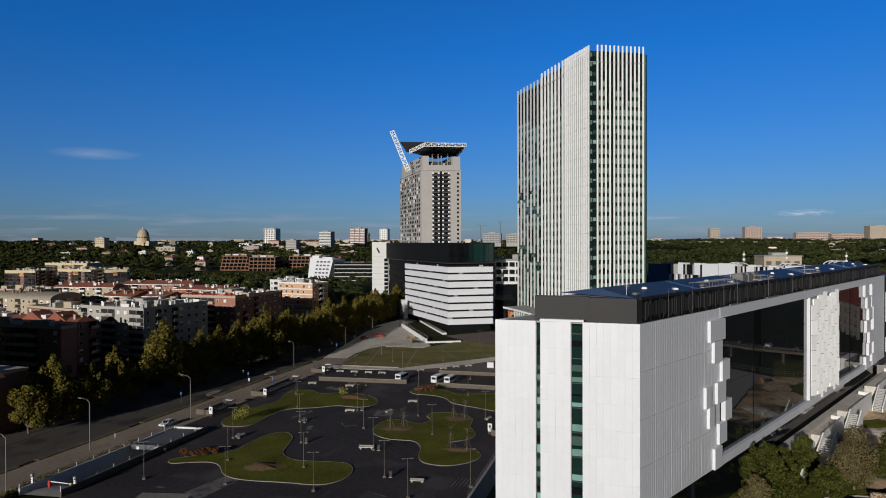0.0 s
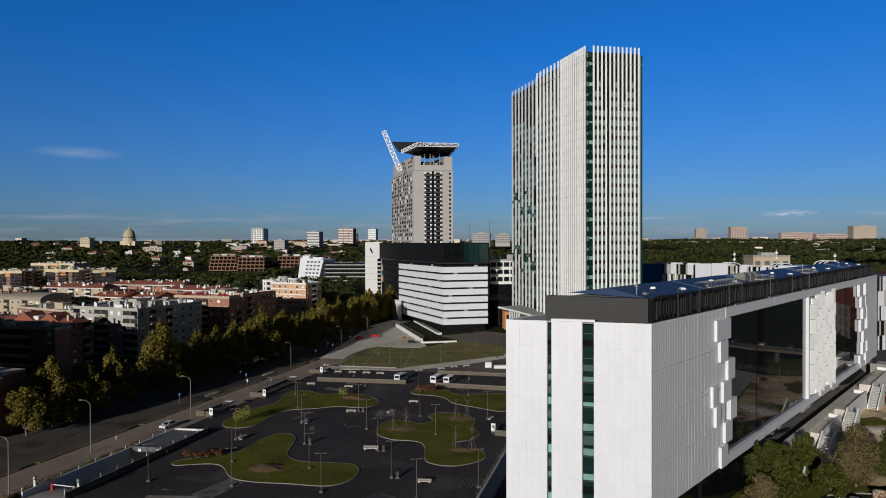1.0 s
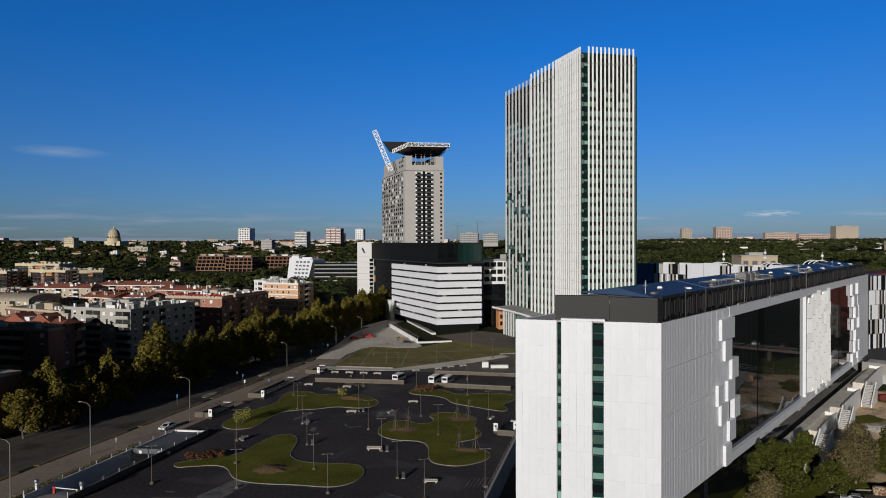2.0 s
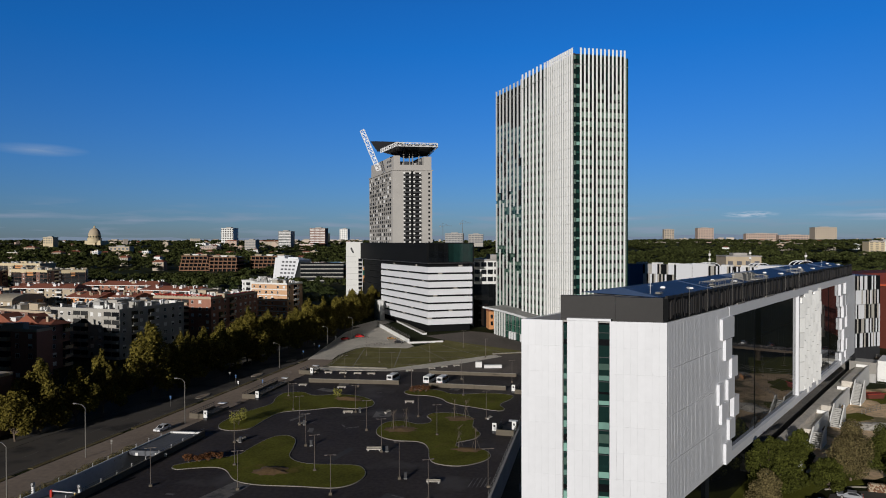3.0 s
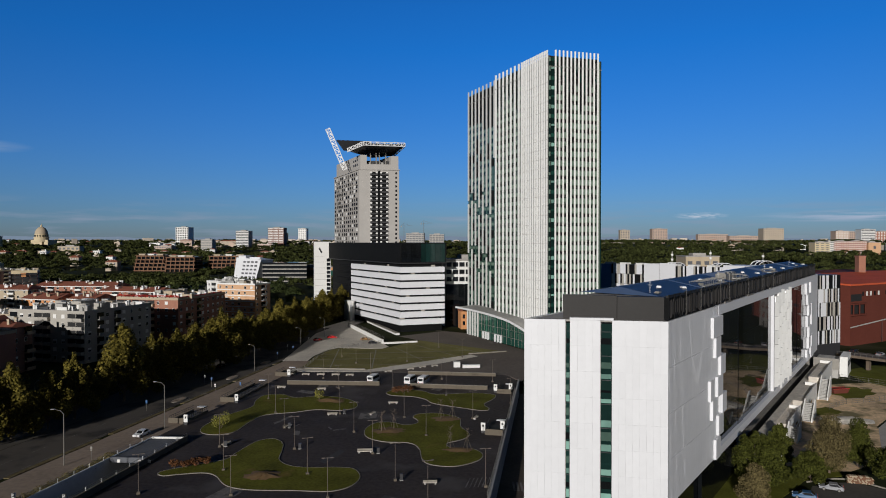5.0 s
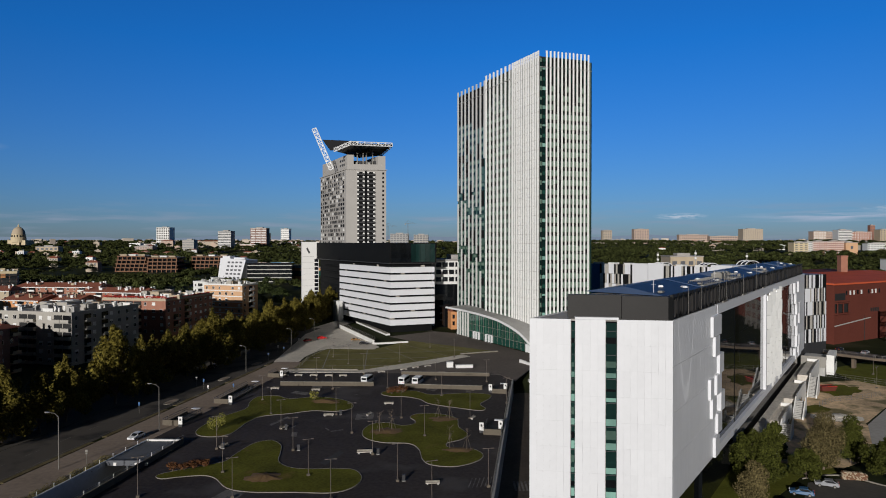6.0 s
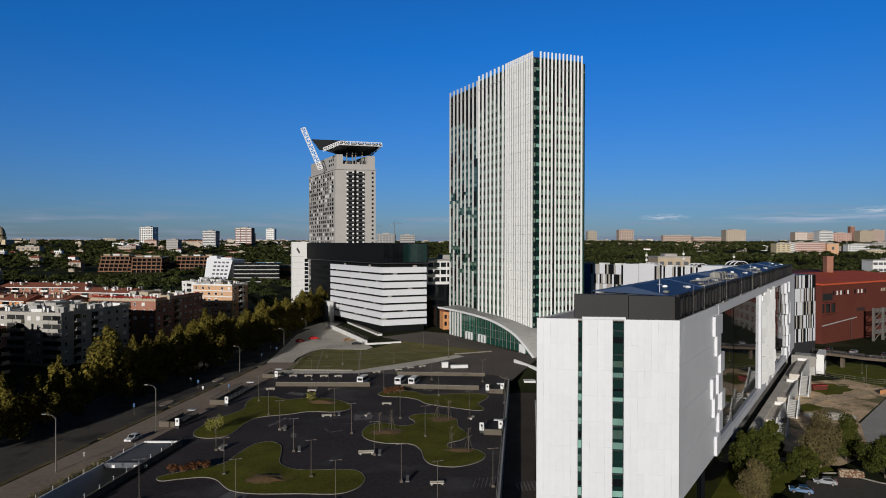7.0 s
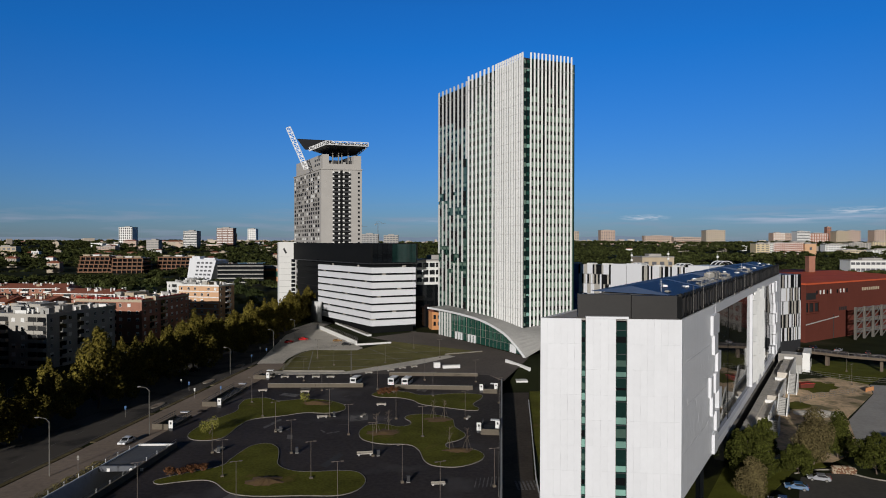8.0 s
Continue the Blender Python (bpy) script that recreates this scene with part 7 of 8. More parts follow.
def sign(x, y, plate, a=90, label="small road sign on a grey pole"):
    th = thing("road_sign", label, "road sign", pose(x, y, 0, 0, 0, 0), "road signs")
    part("pole", MB().rod((0, 0, 0), (0, 0, 2.9), 0.04, n=6), M["steel"], th)
    part("plate", MB().box(-0.22, -0.03, 2.35, 0.22, 0.03, 2.85).box(-0.2, -0.035, 2.0, 0.2, 0.03, 2.25), M[plate], th, "flat sign plate")


for x, y, pl in ((-100.8, 164.5, "blue"), (-92.8, 126.5, "steel"), (-95.0, 192.6, "blue"), (-90.5, 184.1, "white2"), (-98.5, 196, "white2"), (-86.5, 252.2, "blue"), (-89.8, 256, "white2"), (-84.0, 186.5, "blue"), (-88.5, 238, "blue"), (-86, 275, "white2")):
    sign(x, y, pl)


def traffic_island(x, y):
    th = thing("traffic_island", "small kerbed traffic island on the service road", "traffic island", pose(x, y, 0.02, 0, 0, 82), "traffic islands")
    pts = [(3.2 * math.cos(t) if abs(math.cos(t)) < 0.95 else 3.2 * math.cos(t), 1.3 * math.sin(t)) for t in np.linspace(0, 6.2832, 17)[:-1]]
    part("kerb", MB().prism([(float(a), float(b)) for a, b in pts], 0, 0.16), M["kerb"], th)
    part("infill", MB().prism([(float(a) * 0.88, float(b) * 0.75) for a, b in pts], 0.16, 0.19), M["beige"], th)


for x, y in ((-97.5, 176), (-93.6, 206), (-91, 232)):
    traffic_island(x, y)


# ---- patches and worn marks on the asphalt ----
rnd = random.Random(21)
for k in range(60):
    x, y = rnd.uniform(-74, -14), rnd.uniform(104, 206)
    if any(math.hypot(x - q[0], y - q[1]) < 5.5 for c in ISLANDS for q in c) or x > park_edge(y) - 4:
        continue
    w, h, a = (rnd.uniform(1.2, 5), rnd.uniform(0.5, 3.0), rnd.choice((8, 10, 98, 70))) if k < 22 else (rnd.uniform(0.3, 1.6), rnd.uniform(0.08, 0.35), rnd.uniform(0, 180))
    fr = pose(x, y, 0.004 + 0.0004 * k, 0, 0, a)
    pm2 = MB(fr).add([(-w, -h, 0), (w * rnd.uniform(0.8, 1.1), -h * rnd.uniform(0.7, 1), 0), (w, h, 0), (-w * rnd.uniform(0.7, 1), h, 0)], [(0, 1, 2, 3)])
    setting("pavement_patch", pm2, M["worn"] if k % 3 else M["patch"], "worn patch in the car park asphalt", "asphalt patch")
for k in range(7):
    setting("trim_parking_line", MB(pose(-17.4 + 0.75 * k, 117.5 + 0.2 * k, 0.012, 0, 0, 80)).box(-2.4, -0.1, 0, 2.4, 0.1, 0.004), M["worn"], "worn pale hatching lines on the asphalt", "hatching")
setting("pavement_slab", MB(pose(-66, 101.5, 0.0, 0, 0, 6)).box(-4.5, -5, 0.0, 4.5, 3.0, 0.03), M["kerb"], "pale concrete slab let into the asphalt", "slab")

# ---- underground ramp and stairwells beside the car park ----
def ramp_x(y, right):
    return -83.1 + 0.11 * (y - 105) if right else -91.2 + 0.125 * (y - 105)


ramp = thing("garage_ramp", "sunken ramp to the underground garage with concrete walls and roof slab", "garage ramp")
for right in (False, True):
    for a in range(100, 140, 4):
        o = 0.15
        xa, xb = ramp_x(a, right), ramp_x(a + 4, right)
        # left wall coloured as sky-lit, right wall coloured dark for its own shade
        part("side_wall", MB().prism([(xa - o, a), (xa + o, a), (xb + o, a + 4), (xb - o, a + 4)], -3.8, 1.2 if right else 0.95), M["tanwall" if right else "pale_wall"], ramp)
        part("rail_post", MB().rod((xa, a, 0.95), (xa, a, 1.9 if right else 1.75), 0.06, n=5), M["whitesteel"], ramp)
    part("handrail", MB().rod((ramp_x(100, right), 100, 1.75), (ramp_x(140, right), 140, 1.75), 0.04, n=5).rod((ramp_x(100, right), 100, 1.4), (ramp_x(140, right), 140, 1.4), 0.025, n=5), M["steel"], ramp)
fl = MB()
for a in range(100, 138, 2):
    za, zb = (-0.02 - 3.6 * smoothstep(100, 124, q) for q in (a, a + 2))
    fl.add([(ramp_x(a, False) + 0.15, a, za), (ramp_x(a, True) - 0.15, a, za), (ramp_x(a + 2, True) - 0.15, a + 2, zb), (ramp_x(a + 2, False) + 0.15, a + 2, zb)], [(0, 1, 2, 3)])
part("carriageway", fl, M["lot"], ramp, "grey concrete ramp surface")
part("roof_slab", MB().prism([(ramp_x(126, False) + 0.16, 126), (ramp_x(126, True) - 0.16, 126), (ramp_x(139, True) - 0.16, 139), (ramp_x(139, False) + 0.16, 139)], 0.35, 0.75), M["slab"], ramp, "concrete roof slab with blue-grey shade in its colour")
part("end_wall", MB().prism([(ramp_x(139, False) + 0.16, 139), (ramp_x(139, True) - 0.16, 139), (ramp_x(139, True) - 0.16, 139.5), (ramp_x(139, False) + 0.16, 139.5)], -3.8, 1.1), M["white2"], ramp, "white end coping")
part("portal_beam", MB().prism([(ramp_x(126, False) + 0.16, 125.4), (ramp_x(126, True) - 0.16, 125.4), (ramp_x(126, True) - 0.16, 126), (ramp_x(126, False) + 0.16, 126)], 0.1, 1.1), M["slab"], ramp)
for k, x in enumerate((2.0, 6.2, 8.2)):
    part("portal_sign", MB().box(ramp_x(126, False) + x - 0.3, 125.3, 0.12, ramp_x(126, False) + x + 0.3, 125.38, 0.72), M["white2"], ramp, "white plate over the portal")
gate = thing("barrier_gate", "raised-end barrier gate with red post at the ramp", "barrier", pose(-87.2, 103.5, 0, 0, 0, -6))
part("post", MB().box(-2.0, -0.2, 0, -1.6, 0.2, 1.25), M["red"], gate, "red barrier post")
part("boom", MB().box(-1.6, -0.05, 1.0, 3.0, 0.05, 1.14), M["white2"], gate)
part("rest", MB().box(2.8, -0.15, 0, 3.1, 0.15, 1.0), M["yellow"], gate)
for x in (-92.0, -83.4):
    pl = thing("gate_pillar", "white pillar at the garage ramp", "pillar", pose(x, 103.2, 0), "ramp gate pillars")
    part("shaft", MB().box(-0.2, -0.2, 0, 0.2, 0.2, 2.5), M["white2"], pl)
    plate = part("plate", MB().box(-0.3, -0.27, 1.9, 0.3, -0.205, 2.6), M["dark"], pl)
    glyph = bpy.data.curves.new("letter", "FONT")
    glyph.body, glyph.size, glyph.extrude = "P", 0.75, 0.01
    glyph.materials.append(M["white2"])
    letter = tagged(new("letter", glyph), "white letter P")
    letter.matrix_basis = pose(-0.2, -0.285, 1.98, 90, 0, 0)
    letter.parent = plate


rnd = random.Random(4)
weed = leaf_cloud(rnd, [(ramp_x(y, False) - 1.3 + rnd.uniform(-1.1, 0.7), y, 0.35, rnd.uniform(0.6, 1.15), rnd.uniform(0.4, 0.9)) for y in np.arange(94, 130, 0.6)], 9000, 0.1)
tagged(part("weeds", weed, M["weed"]), "dry yellow-green weeds along the ramp wall", "weeds", "", "stuff")
setting("lawn_verge", MB().prism([(ramp_x(92, False) - 3.4, 92), (ramp_x(92, False) - 0.2, 92), (ramp_x(130, False) - 0.2, 130), (ramp_x(130, False) - 1.6, 130)], -0.1, 0.06), M["drygrass"], "dry grass verge along the ramp wall", "verge")


def stairwell(x, y, a, ln, label, signs=((3.0, -0.6),)):
    th = thing("stairwell", label, "stairwell", pose(x, y, 0, 0, 0, a), "stairwells of the car park")
    part("front_wall", MB().box(-2.0, 0, -0.1, 2.0, 0.25, 1.3), M["tanwall"], th)
    for s in (-1, 1):
        part("side_wall", MB().box(s * 2.0 - 0.12, 0.25, -0.1, s * 2.0 + 0.12, ln, 0.55), M["tanwall"], th)
        for k in range(int(ln / 0.9)):
            part("baluster", MB().box(s * 2.0 - 0.03, 0.4 + 0.9 * k, 0.55, s * 2.0 + 0.03, 0.46 + 0.9 * k, 1.5), M["dark"], th)
        part("handrail", MB().box(s * 2.0 - 0.04, 0.25, 1.5, s * 2.0 + 0.04, ln, 1.58), M["dark"], th)
        part("midrail", MB().box(s * 2.0 - 0.02, 0.25, 1.0, s * 2.0 + 0.02, ln, 1.06), M["dark"], th)
    # flat black sheet on the ground paints the shade down the stairs
    part("pit", MB().box(-1.86, 0.3, -0.02, 1.86, ln, 0.03), M["black"], th, "black sheet standing in for the shaded stair opening")
    part("lid", MB().box(-0.2, ln - 1.4, 1.5, 1.9, ln - 0.2, 1.62), M["whitesteel"], th, "pale landing cover")
    for sx, sy in signs:
        pn = thing("sign_panel", "white upright sign panel on a dark foot", "sign panel", pose(x, y, 0, 0, 0, a) @ pose(sx, sy, 0), "sign panels of the stairwells")
        part("panel", MB().box(-0.5, -0.1, 0.6, 0.5, 0.1, 2.4), M["white2"], pn)
        part("symbol", MB().box(-0.22, -0.115, 1.5, 0.22, -0.1, 2.0), M["dark"], pn, "dark square mark")
        part("foot", MB().box(-0.45, -0.12, 0, 0.45, 0.12, 0.6), M["dark"], pn)


stairwell(-88.0, 153.5, -8, 11, "tan-walled stairwell with dark railings beside the car park")
stairwell(-83.4, 174.6, -6, 22, "tan-walled stairwell with white cover beside the car park")
stairwell(-78.6, 209.0, -8, 8, "short tan-walled stairwell near the lawn")
stairwell(-11.6, 147.0, -9, 8, "tan-walled stairwell at the car park edge", ((-2.6, 1.2), (1.6, 3.4)))
stairwell(-7.2, 187.5, -9, 7, "small stairwell at the far car park corner", ((-2.6, 1.0), (1.6, 3.0)))


# ---- shrubs, young trees and mounds on the islands ----
def shrub(x, y, r, h, leaf, label, seed, z=0.1, count=420, size=0.12):
    rnd = random.Random(seed)
    th = thing("shrub", label, "shrub", pose(x, y, z), "shrubs of the islands")
    st = MB()
    cl = []
    for k in range(6):
        a = k * 1.05 + rnd.uniform(-0.3, 0.3)
        p = (r * 0.55 * math.cos(a), r * 0.55 * math.sin(a), h * rnd.uniform(0.45, 0.7))
        st.rod((0, 0, 0), p, 0.04, 0.015, 4)
        cl.append((*p, r * rnd.uniform(0.35, 0.55), h * rnd.uniform(0.25, 0.38)))
    part("stems", st, M["bark"], th)
    part("foliage", leaf_cloud(rnd, cl, count, size), M[leaf], th)


M["leaf_yellow"] = mat("yellow_leaf", (0.2, 0.19, 0.03), 0.8, 0.3, 0.5, 2.0, 0.0, island=0.4)
for k, (x, y) in enumerate(((-74.0, 122.6), (-72.0, 123.2), (-70.4, 124.0), (-69.0, 125.2))):
    shrub(x, y, 1.25, 1.75 - 0.2 * (k % 2), "leaf_rust", "rusty red autumn shrub on the lawn island", k)
for k, (x, y) in enumerate(((-38.2, 186.2), (-36.6, 187.0), (-35.0, 187.6))):
    shrub(x, y, 1.5, 2.2, "leaf_rust", "rusty orange autumn shrub at the lawn tip", 10 + k)
shrub(-75.2, 149.2, 2.2, 4.2, "leaf_yellow", "small yellow-green tree on the lawn island", 21, count=800)
shrub(-58.8, 178.4, 1.5, 3.0, "leaf_yellow", "small thin autumn tree on the lawn island", 22, count=300)


def staked_tree(x, y, seed):
    rnd = random.Random(seed)
    th = thing("young_tree", "bare young tree held by three wooden stakes", "tree", pose(x, y, 0.12), "staked young trees")
    part("trunk", MB().rod((0, 0, 0), (0, 0, 4.6), 0.07, 0.02, 6), M["bark"], th)
    tw = MB()
    for k in range(26):
        z = rnd.uniform(1.8, 4.4)
        a = rnd.uniform(0, 6.28)
        q = rnd.uniform(0.5, 1.2)
        tw.rod((0, 0, z), (q * math.cos(a), q * math.sin(a), z + rnd.uniform(0.3, 1.0)), 0.022, 0.008, 4)
    part("crown", tw, M["bark"], th)
    for k in range(3):
        a = 2.1 * k + 0.5
        part("stake", MB().rod((1.0 * math.cos(a), 1.0 * math.sin(a), 0), (0.1 * math.cos(a), 0.1 * math.sin(a), 2.6), 0.03, n=5), M["tanwall"], th)


for k, (x, y) in enumerate(((-37.4, 148.7), (-34.8, 151.2), (-24.2, 160.5), (-21.4, 160.6), (-21.2, 137.4), (-17.6, 136.4))):
    staked_tree(x, y, k)


def mound(x, y, r, ry, h, a):
    """A bare soil patch with a ragged rim, heaped in the middle."""
    rnd, n = random.Random(int(abs(x) * 10)), 26
    rim = [rnd.uniform(0.72, 1.18) for _ in range(n)]
    m = MB(pose(x, y, 0.1, 0, 0, a))
    rings = [[(r * q * rim[i] * math.cos(6.2832 * i / n), ry * q * rim[i] * math.sin(6.2832 * i / n), h * hh * rnd.uniform(0.75, 1.25) + 0.012) for i in range(n)] for q, hh in ((1.05, 0.03), (0.8, 0.25), (0.5, 0.7), (0.2, 1.0))]
    m.add([p for g in rings for p in g], [(k * n + i, k * n + (i + 1) % n, (k + 1) * n + (i + 1) % n, (k + 1) * n + i) for k in range(3) for i in range(n)] + [tuple(range(3 * n, 4 * n))])
    th = thing("soil_mound", "bare brown soil patch on the lawn", "soil mound", group="soil patches of the islands")
    part("soil", m, M["soil"], th, smooth=True)


for q in ((-55.7, 119.7, 3.2, 2.5, 0.5, 0), (-36.0, 149.6, 3.6, 2.6, 0.25, 10), (-22.8, 160.0, 3.2, 2.2, 0.25, 0), (-19.2, 136.2, 3.2, 1.6, 0.25, 0), (-55.5, 177.0, 4.2, 2.2, 0.5, -10)):
    mound(*q)


# ---- fences, alley and the ground beside the office ----
def fence(pts, z, h, step, label, name="fence", material="steel", solid=False):
    th = thing(name, label, "fence")
    for a, b in zip(pts, pts[1:]):
        n = max(1, round(dist(a, b) / step))
        za, zb = (z, z) if isinstance(z, (int, float)) else z
        for k in range(n + 1):
            p = tuple(u + (v - u) * k / n for u, v in zip(a, b))
            part("post", MB().rod((*p, za), (*p, za + h), 0.05, n=5), M[material], th)
        for q in ((h, h * 0.55, h * 0.15) if not solid else (h,)):
            part("rail", MB().rod((*a, za + q), (*b, za + q), 0.035, n=5), M[material], th)


fence([(-74, 221.2), (-74.8, 246), (-72.3, 262.3), (-66, 270), (-54.5, 279)], 0.05, 1.2, 2.5, "thin grey metal fence along the dry lawn")
fence([(-14.0, 111), (-8.9, 151.4), (-3.75, 192)], 0.0, 1.1, 3.0, "thin grey railing along the car park edge")
fence([(-79.6, 334), (-54.0, 278.5)], 2.0, 1.0, 3.0, "thin railing on the white plaza wall")

rt = MB()
for a in range(42, 204, 6):
    xa, xb = park_edge(a), park_edge(a + 6)
    rt.prism([(xa - 0.1, a), (xa + 0.35, a), (xb + 0.35, a + 6), (xb - 0.1, a + 6)], -4.4, 0.7)
setting("wall_retaining", rt, M["concrete"], "concrete retaining wall of the car park above the lane", "wall")
setting("pavement_lane", MB().prism([(park_edge(60) + 0.4, 60), (-4.5, 60), (-4.6, 130), (0.8, 165), (5, 194), (9, 215), (park_edge(204) + 0.4, 204), (park_edge(110) + 0.4, 110)], -4.4, -4.03), M["lot_brown"], "sunken asphalt lane beside the office", "road")
zb = MB()
for k in range(6):
    zb.box(-8.6 + 0.75 * k, 124.6, -4.03, -8.2 + 0.75 * k, 129.4, -4.02)
setting("trim_zebra_crossing", zb, M["worn"], "worn pale zebra crossing on the lane", "zebra crossing")
gr = thing("guard_rail", "white lane-side guard rail on short posts", "guard rail")
GP = [(-5.5, 118), (-4.3, 129.6), (0.9, 165.1), (4.9, 193.2)]
for a, b in zip(GP, GP[1:]):
    part("rail", MB().prism([(a[0], a[1]), (a[0] + 0.2, a[1]), (b[0] + 0.2, b[1]), (b[0], b[1])], -3.6, -3.25), M["white2"], gr)
    n = round(dist(a, b) / 3)
    for k in range(n):
        part("post", MB().box(a[0] + (b[0] - a[0]) * k / n, a[1] + (b[1] - a[1]) * k / n, -4.05, a[0] + (b[0] - a[0]) * k / n + 0.15, a[1] + (b[1] - a[1]) * k / n + 0.15, -3.3), M["steel"], gr)
setting("lawn_strip", MB().prism([(-4.0, 120), (-1, 112), (8, 130), (30, 170), (46, 205), (22, 240), (9, 215), (5.4, 194), (1.2, 165)], -4.4, -3.98), M["grass"], "green grass strip between lane and office", "lawn")
ramp2 = thing("stair_ramp", "white concrete stair parapet climbing to the forecourt", "stair")
part("parapet", MB().add([(3.6, 236, -0.2), (10.4, 224, -4), (10.9, 224.2, -4), (4.1, 236.2, -0.2), (3.6, 236, 1.2), (10.4, 224, 0.4), (10.9, 224.2, 0.4), (4.1, 236.2, 1.2)],
                         [(3, 2, 1, 0), (4, 5, 6, 7), (0, 1, 5, 4), (1, 2, 6, 5), (2, 3, 7, 6), (3, 0, 4, 7)]), M["white2"], ramp2)
part("end_block", MB().box(4.6, 215, -4.1, 8.4, 223.5, -2.2), M["white2"], ramp2)
for k in range(8):
    part("step", MB().box(3.0, 224 + 1.2 * k, -4.1, 6.0, 225.2 + 1.2 * k, -3.7 + 0.45 * k), M["concrete"], ramp2)

# podium, stairs and yard on the glass side
podium = thing("podium", "stepped white concrete podium with stairs below the glass flank", "podium")
part("base_walk", MB(FW).box(48, -2.4, -4.4, 168, -0.5, -0.3), M["plaza"], podium, "pale walkway")
part("base_glass", MB(FW).box(20, 0.2, -4.3, 176, 0.85, 3.38), M["glass_black"], podium, "dark recessed base glazing")
for s0, s1, out, h in ((58, 74, 4.4, -2.3), (80, 98, 4.9, -1.2), (104, 128, 5.4, -0.2), (136, 165, 6.0, 1.0)):
    part("terrace", MB(FW).box(s0, -out, -4.4, s1, -2.45, h), M["plaza"], podium, "flat terrace slab")
    part("parapet", MB(FW).box(s0, -out - 0.3, -4.4, s1 + 0.3, -out, h + 1.0).box(s1, -out, -4.4, s1 + 0.3, -2.45, h + 0.9), M["white2"], podium, "white terrace parapet")
    run = (h + 4.4) * 1.75
    for y0 in (-out - 0.3, -out - 2.7):
        part("cheek_wall", MB(FW).add([(s0 - run, y0, -4.4), (s0 + 0.8, y0, -4.4), (s0 + 0.8, y0, h + 1.0), (s0 - 0.6, y0, h + 1.0), (s0 - run, y0, -3.1), (s0 - run, y0 + 0.3, -4.4), (s0 + 0.8, y0 + 0.3, -4.4), (s0 + 0.8, y0 + 0.3, h + 1.0), (s0 - 0.6, y0 + 0.3, h + 1.0), (s0 - run, y0 + 0.3, -3.1)],
                                      [(0, 1, 2, 3, 4), (9, 8, 7, 6, 5), (0, 5, 6, 1), (1, 6, 7, 2), (2, 7, 8, 3), (3, 8, 9, 4), (4, 9, 5, 0)]), M["white2"], podium, "sloping white stair wall")
    n = max(4, round((h + 4.4) / 0.34))
    for q in range(n):
        part("step", MB(FW).box(s0 - run * (q + 1) / n, -out - 2.4, -4.4, s0 - run * q / n, -out - 0.3, h - (h + 4.3) * (q + 0.5) / n), M["concrete"], podium)
    for q in range(2):
        part("base_window", MB(FW).box(s0 + 3 + 6 * q, -out - 0.36, -3.6, s0 + 6.5 + 6 * q, -out - 0.28, -2.9 if h < -1 else -1.9), M["window"], podium)
part("end_terrace", MB(FW).box(166, -8.0, -4.4, 182, -0.4, 1.4), M["concrete"], podium, "grey end terrace")
part("end_wall", MB(FW).box(170, -10.5, -4.4, 184, -8.05, 3.0), M["white2"], podium, "white wall with windows")
part("terrace_screen", MB(FW).box(165.6, -8.2, -1.0, 165.8, -0.4, 2.8).box(165.8, -8.2, 1.4, 182, -8.06, 2.8), M["steel"], podium, "grey mesh balustrade")
for k in range(3):
    part("terrace_window", MB(FW).box(172 + 4 * k, -10.56, -0.6, 174.5 + 4 * k, -10.48, 1.4), M["window"], podium)

M["lot_dark"] = mat("dark_lot_asphalt", (0.085, 0.078, 0.07), 0.9, 0.2, 0.15, 1.2, 0.2, spec=0.15)
setting("yard_site", MB().prism([(50, 140), (62, 138), (85, 153), (88, 172), (116, 201), (124, 214), (118, 226), (100, 222), (80, 196), (66, 172)], -4.4, -4.02), M["sand"], "rough sandy building yard with weeds", "yard")
setting("yard_lawn", MB().prism([(30, 112), (46, 128), (50, 132.5), (59.5, 135.5), (60, 139), (50, 141), (66, 173), (58, 172), (40, 146), (24, 118)], -4.4, -3.99), M["greengrass"], "green garden strip with trees beside the office", "lawn")
setting("yard_lawn_2", MB().prism([(118, 226.4), (124, 214.4), (150, 236), (146, 262), (120, 246)], -4.4, -3.98), M["greengrass"], "mown lawn below the viaduct", "lawn")
setting("pavement_lot", MB().prism([(34, 104), (60, 96), (92, 112), (68, 124.6), (59, 132), (56, 131.5), (50, 129.5)], -4.4, -4.0), M["lot_dark"], "grey asphalt of a small parking lot", "car park")
setting("pavement_lot_2", MB().prism([(72, 143), (80, 130), (150, 170), (150, 206), (124, 213.5), (116, 200.6), (88, 171)], -4.4, -3.97), M["lot"], "pale grey paved yard", "pavement")
kb = MB()
for a, b in zip([(50, 131.6), (56.2, 133.6), (59.8, 133.6), (64, 128), (70, 124.6)], [(56.2, 133.6), (59.8, 133.6), (64, 128), (70, 124.6), (92, 112)]):
    fr = frame_on(a, b)
    kb.m = fr
    kb.box(0, -0.1, -4.2, dist(a, b), 0.1, -3.8)
setting("trim_kerb", kb, M["kerb"], "pale kerb round the small parking lot", "kerb")
car(45.4, 123.2, -4.0, 155, "car_blue", "blue hatchback parked in the small lot")
car(52.6, 127.6, -4.0, 155, "car_silver", "silver hatchback parked in the small lot")
car(38.5, 116.5, -4.0, 155, "car_black", "dark hatchback parked at the lot's end")

